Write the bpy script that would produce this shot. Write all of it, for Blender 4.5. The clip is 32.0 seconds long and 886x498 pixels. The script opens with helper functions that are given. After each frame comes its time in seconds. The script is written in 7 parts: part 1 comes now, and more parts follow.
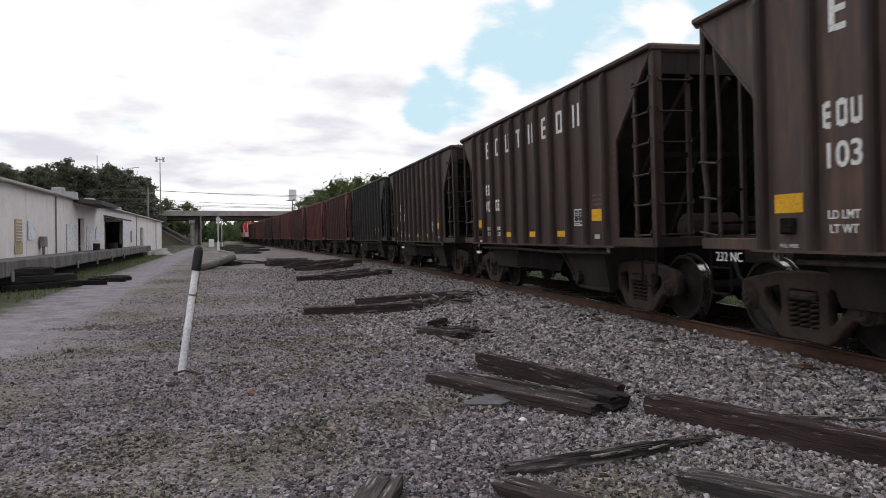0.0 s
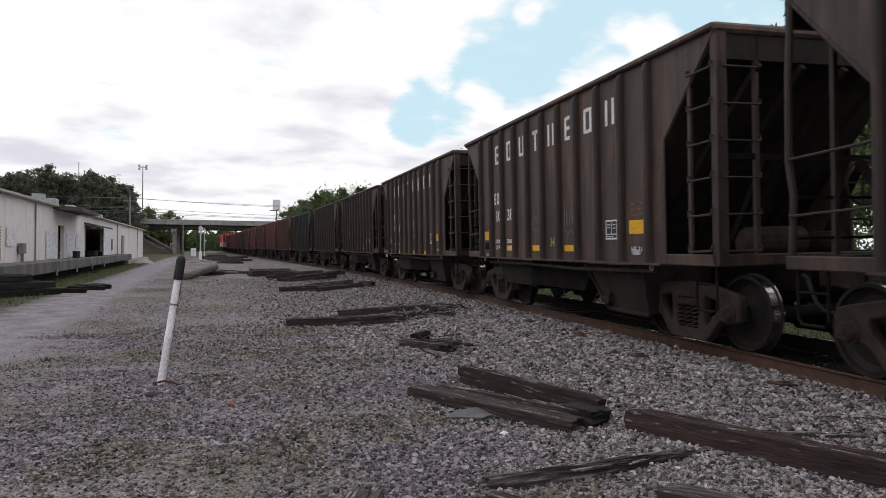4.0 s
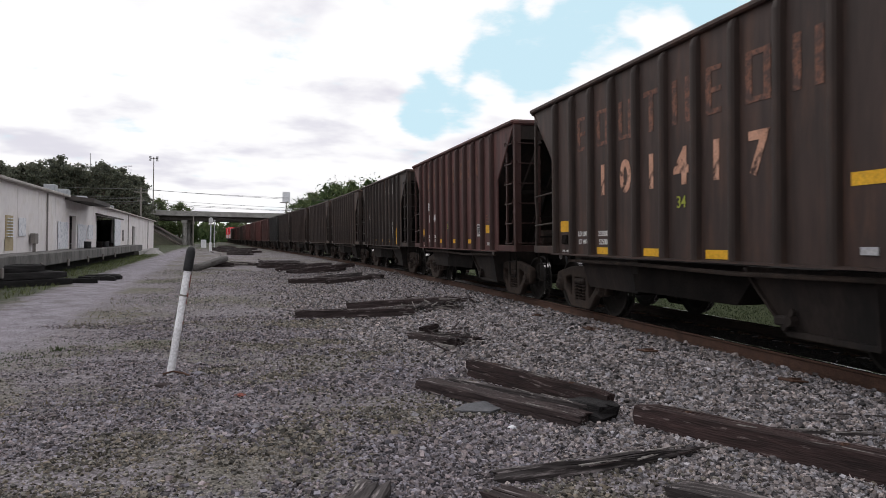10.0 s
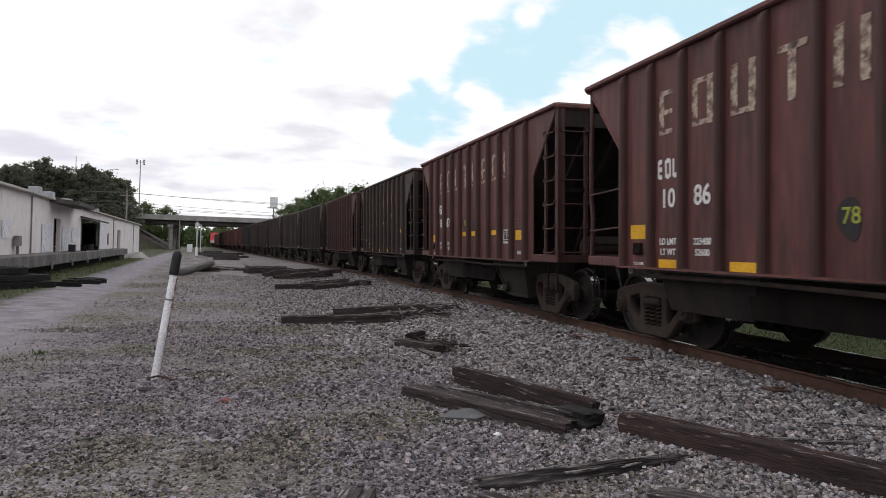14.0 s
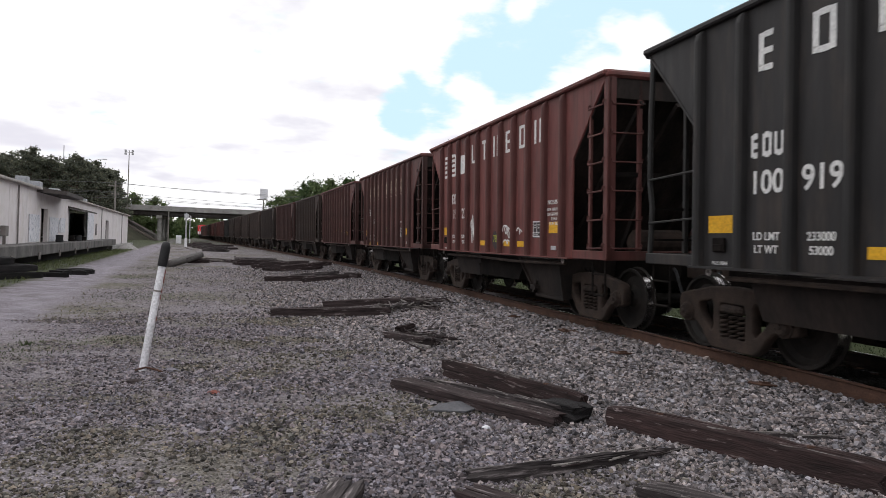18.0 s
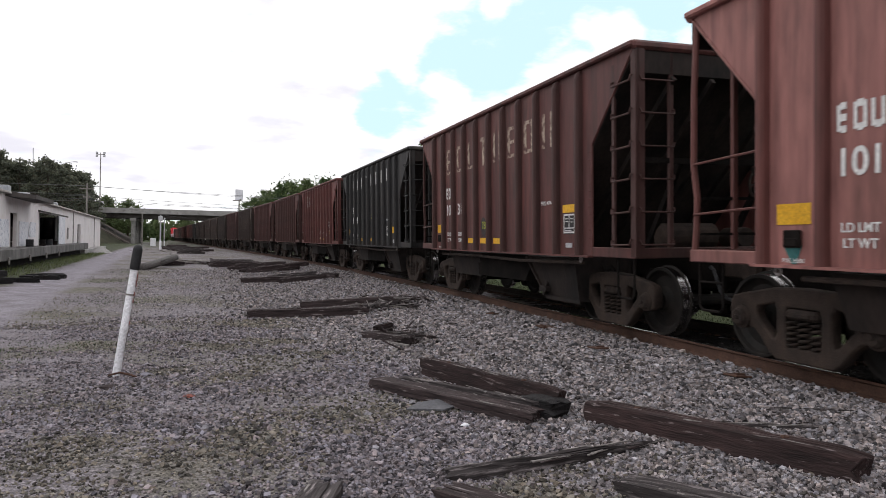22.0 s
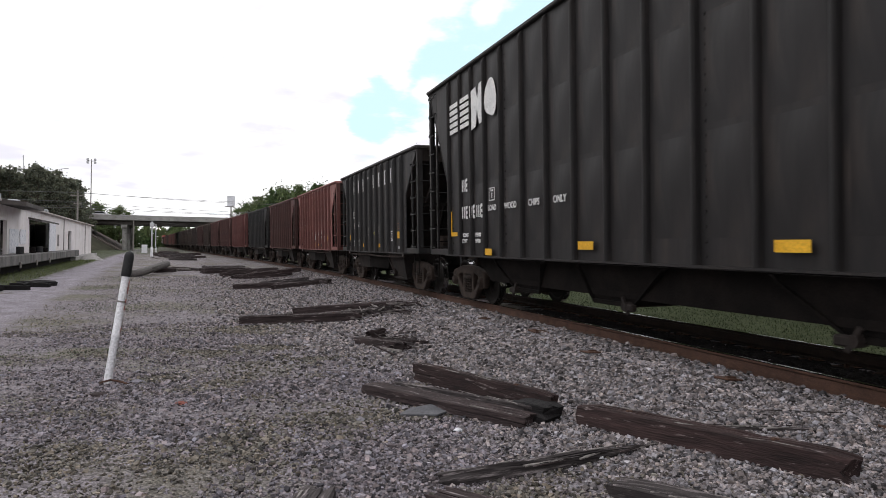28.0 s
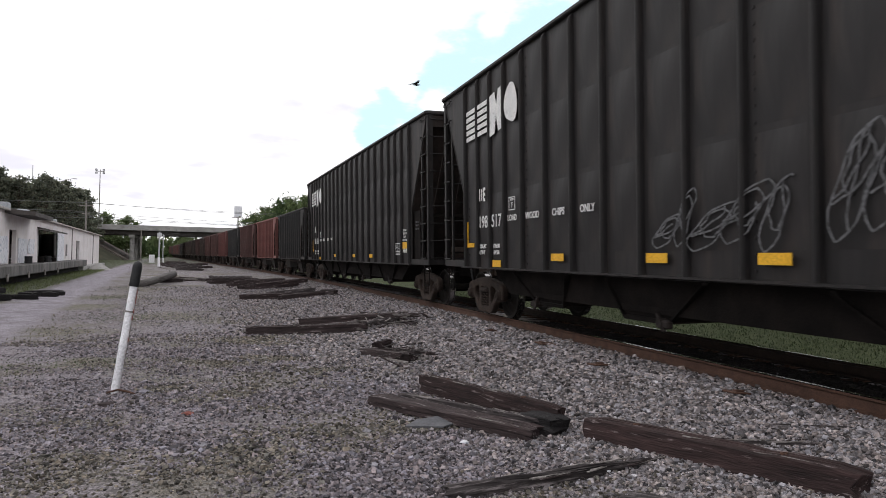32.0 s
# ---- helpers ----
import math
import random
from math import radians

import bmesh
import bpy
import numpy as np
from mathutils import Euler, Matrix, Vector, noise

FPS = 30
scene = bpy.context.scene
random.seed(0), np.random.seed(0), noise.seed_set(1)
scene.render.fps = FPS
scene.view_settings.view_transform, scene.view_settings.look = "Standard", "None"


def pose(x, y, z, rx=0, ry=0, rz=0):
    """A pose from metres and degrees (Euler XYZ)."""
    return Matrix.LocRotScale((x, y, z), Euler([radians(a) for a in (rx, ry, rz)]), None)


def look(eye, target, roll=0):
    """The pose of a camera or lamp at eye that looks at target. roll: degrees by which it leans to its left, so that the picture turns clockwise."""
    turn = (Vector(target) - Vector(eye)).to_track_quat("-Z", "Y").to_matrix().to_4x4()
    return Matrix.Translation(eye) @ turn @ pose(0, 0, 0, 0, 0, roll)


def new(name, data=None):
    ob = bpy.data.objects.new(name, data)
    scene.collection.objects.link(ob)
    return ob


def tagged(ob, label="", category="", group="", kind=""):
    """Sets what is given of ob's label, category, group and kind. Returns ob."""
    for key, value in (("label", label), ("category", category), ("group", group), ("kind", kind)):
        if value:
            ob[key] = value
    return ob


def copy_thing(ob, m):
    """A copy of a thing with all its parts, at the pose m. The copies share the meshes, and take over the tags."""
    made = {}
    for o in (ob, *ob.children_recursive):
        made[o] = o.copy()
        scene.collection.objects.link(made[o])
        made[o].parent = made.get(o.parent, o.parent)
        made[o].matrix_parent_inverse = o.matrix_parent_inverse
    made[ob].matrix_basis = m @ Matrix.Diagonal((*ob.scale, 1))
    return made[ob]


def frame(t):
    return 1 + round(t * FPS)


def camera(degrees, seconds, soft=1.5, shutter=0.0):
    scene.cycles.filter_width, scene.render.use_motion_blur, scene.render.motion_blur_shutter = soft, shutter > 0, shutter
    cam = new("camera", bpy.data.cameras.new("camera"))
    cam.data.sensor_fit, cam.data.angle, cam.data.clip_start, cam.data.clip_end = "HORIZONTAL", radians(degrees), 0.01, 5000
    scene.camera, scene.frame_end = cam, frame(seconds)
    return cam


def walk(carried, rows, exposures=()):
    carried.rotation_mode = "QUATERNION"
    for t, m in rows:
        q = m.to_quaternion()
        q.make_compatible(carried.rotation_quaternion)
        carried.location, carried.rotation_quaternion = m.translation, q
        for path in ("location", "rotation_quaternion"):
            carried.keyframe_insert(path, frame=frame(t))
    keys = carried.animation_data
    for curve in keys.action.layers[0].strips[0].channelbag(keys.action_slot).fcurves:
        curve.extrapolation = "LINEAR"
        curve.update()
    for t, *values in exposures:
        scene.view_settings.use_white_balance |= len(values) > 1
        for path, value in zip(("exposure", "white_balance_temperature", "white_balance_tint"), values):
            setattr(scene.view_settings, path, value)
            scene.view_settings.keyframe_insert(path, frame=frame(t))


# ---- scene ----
cam = camera(64.8, 32.0, soft=0.7, shutter=0.2)
# seconds, place of the eye, then yaw, pitch and lean in degrees
PATH = [
    (0, 0.006, 0.002, 1.648, -12.34, -0.98, -0.17),
    (0.5, 0.008, 0.002, 1.648, -12.89, -1.29, 0.07),
    (1, 0.008, 0.010, 1.646, -12.94, -1.37, 0.19),
    (1.5, 0.008, 0.015, 1.652, -13.19, -1.07, 0.22),
    (2, 0.003, 0.001, 1.646, -13.31, -0.43, 0.40),
    (2.5, 0.002, -0.009, 1.657, -13.47, -0.16, 0.37),
    (3, 0.003, -0.019, 1.650, -13.72, 0.06, 0.41),
    (3.5, 0.000, -0.019, 1.651, -13.75, 0.10, 0.59),
    (5.5, -0.002, -0.013, 1.649, -13.45, -0.19, 0.62),
    (6, 0.001, -0.020, 1.651, -13.37, -0.14, 0.57),
    (6.5, -0.005, -0.025, 1.647, -13.25, -0.16, 0.53),
    (7, 0.001, -0.011, 1.648, -12.96, -0.50, 0.59),
    (7.5, -0.002, 0.001, 1.652, -12.95, -0.76, 0.64),
    (8, 0.005, 0.002, 1.652, -13.08, -0.90, 0.80),
    (8.5, -0.000, 0.002, 1.650, -12.98, -0.74, 0.90),
    (9, -0.000, -0.000, 1.654, -12.97, -0.41, 0.80),
    (9.5, 0.001, -0.005, 1.655, -12.98, -0.41, 0.96),
    (10, 0.001, -0.001, 1.650, -12.93, -0.50, 1.10),
    (10.5, -0.001, 0.001, 1.650, -12.90, -0.54, 1.17),
    (11, 0.003, 0.000, 1.651, -12.81, -0.55, 1.16),
    (11.5, 0.007, 0.006, 1.647, -13.01, -0.49, 1.11),
    (12, 0.001, -0.007, 1.652, -13.23, -0.36, 1.05),
    (12.5, -0.003, -0.015, 1.650, -13.46, -0.27, 1.31),
    (13, -0.003, -0.010, 1.648, -13.65, -0.20, 1.55),
    (13.5, 0.002, -0.012, 1.648, -13.85, -0.07, 1.65),
    (14, -0.003, -0.016, 1.645, -13.94, 0.12, 1.74),
    (14.5, -0.001, -0.015, 1.645, -13.93, -0.06, 1.29),
    (16.5, 0.004, -0.003, 1.640, -14.47, -0.41, 1.73),
    (17, 0.002, -0.017, 1.648, -14.64, -0.43, 1.83),
    (17.5, 0.007, -0.022, 1.643, -14.71, -0.34, 1.97),
    (18, -0.001, -0.017, 1.645, -14.75, -0.41, 2.17),
    (18.5, -0.003, -0.018, 1.642, -14.78, -0.39, 2.36),
    (19, 0.003, -0.018, 1.650, -14.81, -0.30, 2.36),
    (19.5, 0.002, -0.008, 1.644, -14.71, -0.12, 2.46),
    (20, 0.007, -0.011, 1.643, -14.45, -0.92, 1.77),
    (20.5, 0.019, -0.026, 1.640, -16.34, 0.12, 1.27),
    (21, 0.026, -0.034, 1.638, -16.98, -0.02, 1.05),
    (21.5, 0.021, -0.030, 1.634, -17.15, -0.15, 1.24),
    (22, 0.023, -0.003, 1.645, -16.55, -0.51, 1.23),
    (22.5, 0.029, -0.019, 1.640, -17.41, -0.30, 1.42),
    (23, 0.026, -0.022, 1.645, -17.71, -0.20, 1.14),
    (23.5, 0.027, -0.032, 1.635, -18.72, 0.10, 1.17),
    (24, 0.025, -0.022, 1.637, -18.21, -0.25, 1.15),
    (24.5, 0.024, -0.026, 1.643, -17.68, -0.30, 0.91),
    (25, 0.026, -0.009, 1.639, -16.89, -0.63, 0.73),
    (25.5, 0.024, -0.012, 1.641, -16.63, -0.74, 0.79),
    (27.5, 0.030, -0.014, 1.645, -16.98, -0.42, 0.95),
    (28, 0.024, -0.023, 1.644, -17.14, -0.06, 0.96),
    (28.5, 0.023, -0.017, 1.643, -17.37, 0.01, 0.99),
    (29, 0.024, -0.023, 1.640, -17.38, 0.21, 1.21),
    (29.5, 0.031, -0.028, 1.647, -17.32, 0.40, 1.03),
    (30, 0.022, -0.030, 1.646, -17.01, 0.57, 0.97),
    (30.5, 0.016, -0.029, 1.644, -16.73, 0.64, 1.19),
    (31, 0.018, -0.020, 1.646, -16.65, 0.62, 1.05),
    (31.5, 0.018, -0.026, 1.649, -16.62, 0.73, 1.10),
    (32, 0.013, -0.029, 1.647, -16.62, 0.85, 1.20),
]


def eye_pose(x, y, z, yaw, pitch, lean):
    return pose(x, y, z, 90 + pitch, 0, yaw) @ pose(0, 0, 0, 0, 0, lean)


walk(cam, [(r[0], eye_pose(*r[1:])) for r in PATH], exposures=[(0, -.44), (1, -.40), (3, -.44), (6, -.46), (12, -.40), (18, -.30), (21, -.22), (25, -.18), (32, -.16)])

# ---- light ----
scene.view_settings.exposure = 0.0
world = bpy.data.worlds.new("sky")
scene.world = world
world.use_nodes = True
SUN_UP, SUN_TURN = 52.0, -50.0


def link(tree, a, ai, b, bi):
    tree.links.new(a.outputs[ai], b.inputs[bi])


def sky_nodes():
    t = world.node_tree
    t.nodes.clear()
    N = t.nodes.new
    out, bg = N("ShaderNodeOutputWorld"), N("ShaderNodeBackground")
    sky = N("ShaderNodeTexSky")
    sky.sky_type, sky.sun_disc = "NISHITA", False
    sky.sun_elevation, sky.sun_rotation = radians(SUN_UP), radians(SUN_TURN)
    co = N("ShaderNodeTexCoord")
    sep = N("ShaderNodeSeparateXYZ")
    link(t, co, "Generated", sep, 0)
    # flat cloud layer: divide by height above the horizon
    zc = N("ShaderNodeMath"); zc.operation = "MAXIMUM"; zc.inputs[1].default_value = 0.0
    link(t, sep, "Z", zc, 0)
    za = N("ShaderNodeMath"); za.operation = "ADD"; za.inputs[1].default_value = 0.16
    link(t, zc, 0, za, 0)
    dx = N("ShaderNodeMath"); dx.operation = "DIVIDE"; link(t, sep, "X", dx, 0); link(t, za, 0, dx, 1)
    dy = N("ShaderNodeMath"); dy.operation = "DIVIDE"; link(t, sep, "Y", dy, 0); link(t, za, 0, dy, 1)
    cmb = N("ShaderNodeCombineXYZ"); link(t, dx, 0, cmb, 0); link(t, dy, 0, cmb, 1)

    def cloud_noise(scale, detail, rough, off):
        mp = N("ShaderNodeMapping"); mp.inputs["Location"].default_value = off
        link(t, cmb, 0, mp, 0)
        n = N("ShaderNodeTexNoise")
        n.inputs["Scale"].default_value, n.inputs["Detail"].default_value, n.inputs["Roughness"].default_value = scale, detail, rough
        link(t, mp, 0, n, "Vector")
        return n

    n1 = cloud_noise(3.4, 10, 0.62, (3.1, 1.7, 0))
    n2 = cloud_noise(1.7, 7, 0.52, (-2.2, 5.4, 1.0))
    # the clear patch of sky: a soft cone towards one bearing
    def cone(az, el, lo, hi):
        d = N("ShaderNodeVectorMath"); d.operation = "DOT_PRODUCT"
        a, e = radians(az), radians(el)
        d.inputs[1].default_value = (math.sin(a) * math.cos(e), math.cos(a) * math.cos(e), math.sin(e))
        link(t, co, "Generated", d, 0)
        r = N("ShaderNodeMapRange"); r.interpolation_type = "SMOOTHSTEP"
        r.inputs["From Min"].default_value, r.inputs["From Max"].default_value = math.cos(radians(hi)), math.cos(radians(lo))
        link(t, d, "Value", r, 0)
        return r

    # a clear band of sky climbing to the right, with a few small puffs in it
    field = n1.outputs["Fac"]
    def weigh(node, k):
        wf = N("ShaderNodeMath"); wf.operation = "MULTIPLY_ADD"; wf.inputs[1].default_value = k
        t.links.new(node.outputs[0], wf.inputs[0])
        t.links.new(field, wf.inputs[2])
        return wf.outputs[0]
    band = None
    for az, el, lo, hi in ((11.5, 10.6, 0, 3.2), (14, 12.2, 0, 4.6), (17.5, 14.0, 0, 5.6), (21, 15.6, 0, 6.0), (25.5, 17.0, 0, 6.6), (31, 19.5, 0, 8), (40, 23, 0, 12)):
        c = cone(az, el, lo, hi)
        if band is None:
            band = c
        else:
            mx = N("ShaderNodeMath"); mx.operation = "MAXIMUM"
            link(t, band, 0, mx, 0); link(t, c, 0, mx, 1)
            band = mx
    field = weigh(band, -0.36)
    for az, el, hi, k in ((13.2, 13.8, 1.6, .20), (16.5, 12.2, 2.4, .22), (19.0, 9.2, 4.0, .22), (30.2, 16.6, 2.4, .26), (28.0, 17.4, 1.8, .20), (26, 11.5, 5, .22), (12, 17.2, 4.0, .16), (20.4, 18.6, 1.5, .16)):
        field = weigh(cone(az, el, .2, hi), k)
    cover = N("ShaderNodeMapRange"); cover.interpolation_type = "SMOOTHSTEP"
    cover.inputs["From Min"].default_value, cover.inputs["From Max"].default_value = 0.16, 0.43
    t.links.new(field, cover.inputs[0])
    # grey undersides
    grey = N("ShaderNodeMapRange"); grey.interpolation_type = "SMOOTHSTEP"
    grey.inputs["From Min"].default_value, grey.inputs["From Max"].default_value = 0.50, 0.68
    link(t, n2, "Fac", grey, 0)
    ccol = N("ShaderNodeMix"); ccol.data_type = "RGBA"
    ccol.inputs["A"].default_value, ccol.inputs["B"].default_value = (1.46, 1.45, 1.47, 1), (1.08, 1.06, 1.17, 1)
    link(t, grey, 0, ccol, "Factor")
    # blue between the clouds
    blue = N("ShaderNodeMix"); blue.data_type = "RGBA"; blue.blend_type = "MULTIPLY"
    blue.inputs["Factor"].default_value = 1.0
    blue.inputs["B"].default_value = (0.115, 0.118, 0.105, 1)
    link(t, sky, 0, blue, "A")
    lift = N("ShaderNodeMix"); lift.data_type = "RGBA"; lift.inputs["Factor"].default_value = 0.88
    lift.inputs["B"].default_value = (0.93, 1.27, 1.43, 1)
    link(t, blue, "Result", lift, "A")
    mix = N("ShaderNodeMix"); mix.data_type = "RGBA"
    link(t, cover, 0, mix, "Factor"); link(t, lift, "Result", mix, "A"); link(t, ccol, "Result", mix, "B")
    link(t, mix, "Result", bg, "Color")
    bg.inputs["Strength"].default_value = 0.95
    link(t, bg, 0, out, 0)


sky_nodes()
sun = new("sun", bpy.data.lights.new("sun", "SUN"))
sun.data.energy, sun.data.angle, sun.data.color = 0.6, radians(25), (1.0, 0.98, 0.95)
_e, _a = radians(SUN_UP), radians(SUN_TURN)
sun.matrix_world = look((math.sin(_a) * math.cos(_e) * 50, math.cos(_a) * math.cos(_e) * 50, math.sin(_e) * 50), (0, 0, 0))

# ---- materials ----
def lin(r, g, b):
    return (r, g, b, 1.0)


def surface(name, a, b, scale=4.0, rough=0.8, metal=0.0, stretch=(1, 1, 1), fine=40.0, bump=0.15, dust=None, dust_at=(0.55, 0.7),
            vary=0.0, island=False, spec=0.3, dust_scale=None, grain=.25, streak=None):
    """Two tones mixed by a broad noise, a fine grain with relief, and worn patches of a third tone."""
    m = bpy.data.materials.new(name)
    m.use_nodes = True
    t = m.node_tree
    N = t.nodes.new
    p = t.nodes["Principled BSDF"]
    p.inputs["Roughness"].default_value, p.inputs["Metallic"].default_value = rough, metal
    p.inputs["Specular IOR Level"].default_value = spec
    co = N("ShaderNodeTexCoord")
    mp = N("ShaderNodeMapping")
    mp.inputs["Scale"].default_value = stretch
    link(t, co, "Object", mp, 0)
    n = N("ShaderNodeTexNoise")
    n.inputs["Scale"].default_value, n.inputs["Detail"].default_value = scale, 6
    link(t, mp, 0, n, "Vector")
    f = N("ShaderNodeTexNoise")
    f.inputs["Scale"].default_value, f.inputs["Detail"].default_value = fine, 4
    link(t, mp, 0, f, "Vector")
    r = N("ShaderNodeMapRange")
    r.inputs["From Min"].default_value, r.inputs["From Max"].default_value = 0.32, 0.68
    link(t, n, "Fac", r, 0)
    mix = N("ShaderNodeMix")
    mix.data_type = "RGBA"
    mix.inputs["A"].default_value, mix.inputs["B"].default_value = a, b
    link(t, r, 0, mix, "Factor")
    last = mix
    if dust:
        d = N("ShaderNodeTexNoise")
        d.inputs["Scale"].default_value, d.inputs["Detail"].default_value, d.inputs["Roughness"].default_value = dust_scale or scale * 2.3, 8, 0.65
        link(t, mp, 0, d, "Vector")
        dr = N("ShaderNodeMapRange")
        dr.inputs["From Min"].default_value, dr.inputs["From Max"].default_value = dust_at
        link(t, d, "Fac", dr, 0)
        dm = N("ShaderNodeMix")
        dm.data_type = "RGBA"
        dm.inputs["B"].default_value = dust
        link(t, dr, 0, dm, "Factor")
        link(t, last, "Result", dm, "A")
        last = dm
    if streak:
        sm = N("ShaderNodeMapping")
        sm.inputs["Scale"].default_value = (1, 1, .045)
        link(t, co, "Object", sm, 0)
        sn = N("ShaderNodeTexNoise")
        sn.inputs["Scale"].default_value, sn.inputs["Detail"].default_value, sn.inputs["Roughness"].default_value = 9.0, 5, 0.6
        link(t, sm, 0, sn, "Vector")
        sr = N("ShaderNodeMapRange")
        sr.inputs["From Min"].default_value, sr.inputs["From Max"].default_value, sr.inputs["To Max"].default_value = 0.50, 0.74, 0.52
        link(t, sn, "Fac", sr, 0)
        sx = N("ShaderNodeMix")
        sx.data_type = "RGBA"
        sx.inputs["B"].default_value = streak
        link(t, sr, 0, sx, "Factor")
        link(t, last, "Result", sx, "A")
        last = sx
    g = N("ShaderNodeMapRange")
    g.inputs["From Min"].default_value, g.inputs["From Max"].default_value = 0.25, 0.75
    g.inputs["To Min"].default_value, g.inputs["To Max"].default_value = 1 - grain, 1 + grain
    link(t, f, "Fac", g, 0)
    if vary:
        if island:
            o, key = N("ShaderNodeNewGeometry"), "Random Per Island"
            hue = N("ShaderNodeMath"); hue.operation = "MULTIPLY"; hue.inputs[1].default_value = 37.7
            link(t, o, key, hue, 0)
            fr = N("ShaderNodeMath"); fr.operation = "FRACT"
            link(t, hue, 0, fr, 0)
            tint = N("ShaderNodeMix"); tint.data_type = "RGBA"
            tint.inputs["A"].default_value, tint.inputs["B"].default_value = (1.07, .98, .93, 1), (.94, .99, 1.09, 1)
            link(t, fr, 0, tint, "Factor")
            tm = N("ShaderNodeMix"); tm.data_type, tm.blend_type = "RGBA", "MULTIPLY"
            tm.inputs["Factor"].default_value = 1.0
            link(t, last, "Result", tm, "A"); link(t, tint, "Result", tm, "B")
            last = tm
        else:
            o, key = N("ShaderNodeObjectInfo"), "Random"
        vr = N("ShaderNodeMapRange")
        vr.inputs["To Min"].default_value, vr.inputs["To Max"].default_value = 1 - vary, 1 + vary
        link(t, o, key, vr, 0)
        mm = N("ShaderNodeMath")
        mm.operation = "MULTIPLY"
        link(t, g, 0, mm, 0)
        link(t, vr, 0, mm, 1)
        g = mm
    h = N("ShaderNodeVectorMath")
    h.operation = "SCALE"
    link(t, last, "Result", h, 0)
    link(t, g, 0, h, "Scale")
    link(t, h, 0, p, "Base Color")
    if bump:
        bm = N("ShaderNodeBump")
        bm.inputs["Strength"].default_value, bm.inputs["Distance"].default_value = bump, 0.02
        link(t, f, "Fac", bm, "Height")
        link(t, bm, 0, p, "Normal")
    return m


def paint(name, a, b, rust, deep=1.0, rough=.62, spec=.35):
    a, b = tuple(c * deep for c in a[:3]) + (1.0,), tuple(c * deep for c in b[:3]) + (1.0,)
    return surface(name, a, b, scale=1.1, rough=rough, stretch=(1, 1, 0.22), fine=9.0, bump=0.2, dust=rust, dust_at=(0.50, 0.74), vary=0.12, spec=spec, dust_scale=3.0, streak=tuple(c * .42 for c in a[:3]) + (1.0,))


M = {}
M["black"] = paint("black_paint", lin(.0140, .0130, .0138), lin(.028, .026, .0272), lin(.055, .042, .035))
M["brownblack"] = paint("brown_black_paint", lin(.026, .019, .018), lin(.050, .035, .031), lin(.10, .052, .033))
M["umber"] = paint("umber_paint", lin(.044, .032, .029), lin(.080, .056, .048), lin(.14, .074, .045))
M["darkbrown"] = paint("dark_brown_paint", lin(.034, .022, .019), lin(.056, .033, .028), lin(.085, .042, .028))
M["maroon"] = paint("maroon_paint", lin(.088, .032, .030), lin(.145, .054, .048), lin(.038, .023, .021))
M["oxblood"] = paint("oxblood_paint", lin(.064, .025, .023), lin(.108, .041, .037), lin(.030, .019, .018))
M["redbrown"] = paint("red_brown_paint", lin(.115, .034, .031), lin(.16, .049, .043), lin(.08, .04, .034))
M["pinkred"] = paint("faded_red_paint", lin(.21, .090, .081), lin(.28, .120, .108), lin(.14, .065, .055))
M["greyblack"] = paint("grey_black_paint", lin(.0135, .0122, .0127), lin(.022, .0195, .0200), lin(.036, .028, .025), 1.0, .60, .28)
# the stakes, scuffed and grimed darker than the sheets
M["black_rib"] = paint("black_paint_scuffed", lin(.016, .0155, .0165), lin(.030, .028, .028), lin(.050, .036, .030), .85)
M["brownblack_rib"] = paint("brown_black_paint_scuffed", lin(.026, .019, .018), lin(.046, .032, .028), lin(.085, .045, .030), .78)
M["umber_rib"] = paint("umber_paint_scuffed", lin(.040, .029, .026), lin(.064, .044, .038), lin(.10, .053, .034), .72)
M["darkbrown_rib"] = paint("dark_brown_paint_scuffed", lin(.032, .021, .018), lin(.050, .031, .026), lin(.070, .036, .025), .80)
M["maroon_rib"] = paint("maroon_paint_scuffed", lin(.070, .030, .027), lin(.105, .043, .038), lin(.030, .019, .017), .68)
M["oxblood_rib"] = paint("oxblood_paint_scuffed", lin(.052, .024, .022), lin(.080, .035, .031), lin(.026, .017, .016), .70)
M["redbrown_rib"] = paint("red_brown_paint_scuffed", lin(.100, .034, .031), lin(.13, .043, .038), lin(.055, .028, .024), .80)
M["pinkred_rib"] = paint("faded_red_paint_scuffed", lin(.135, .048, .042), lin(.17, .062, .054), lin(.060, .028, .024), .80)
M["greyblack_rib"] = paint("grey_black_paint_scuffed", lin(.0135, .0122, .0127), lin(.022, .0195, .0200), lin(.042, .032, .028), .85, .6, .28)
M["scratch"] = surface("pale_scratches", lin(.16, .155, .15), lin(.24, .235, .23), scale=6, rough=.8, bump=0.0)
M["truck"] = surface("rusty_cast_steel", lin(.018, .0135, .012), lin(.050, .034, .027), scale=5, rough=0.9, fine=60, bump=0.3)
# grimy underframe steel, albedo lowered to hold the deep shade below the cars
M["under"] = surface("grimy_shaded_steel", lin(.007, .0062, .006), lin(.016, .013, .012), scale=3, rough=0.95, fine=40, bump=0.2, spec=.08)
# wheel tone lowered to stand for shade behind the side frames
M["wheel"] = surface("wheel_steel", lin(.007, .006, .0055), lin(.018, .014, .012), scale=6, rough=0.75, fine=50, bump=0.15)
M["bright"] = surface("polished_steel", lin(.42, .40, .40), lin(.55, .53, .53), scale=20, rough=0.20, metal=1.0, bump=0.0)
M["yellow"] = surface("yellow_sheeting", lin(.62, .33, .015), lin(.75, .42, .03), scale=3, rough=0.5, bump=0.0, dust=lin(.2, .13, .05), dust_at=(.62, .85))
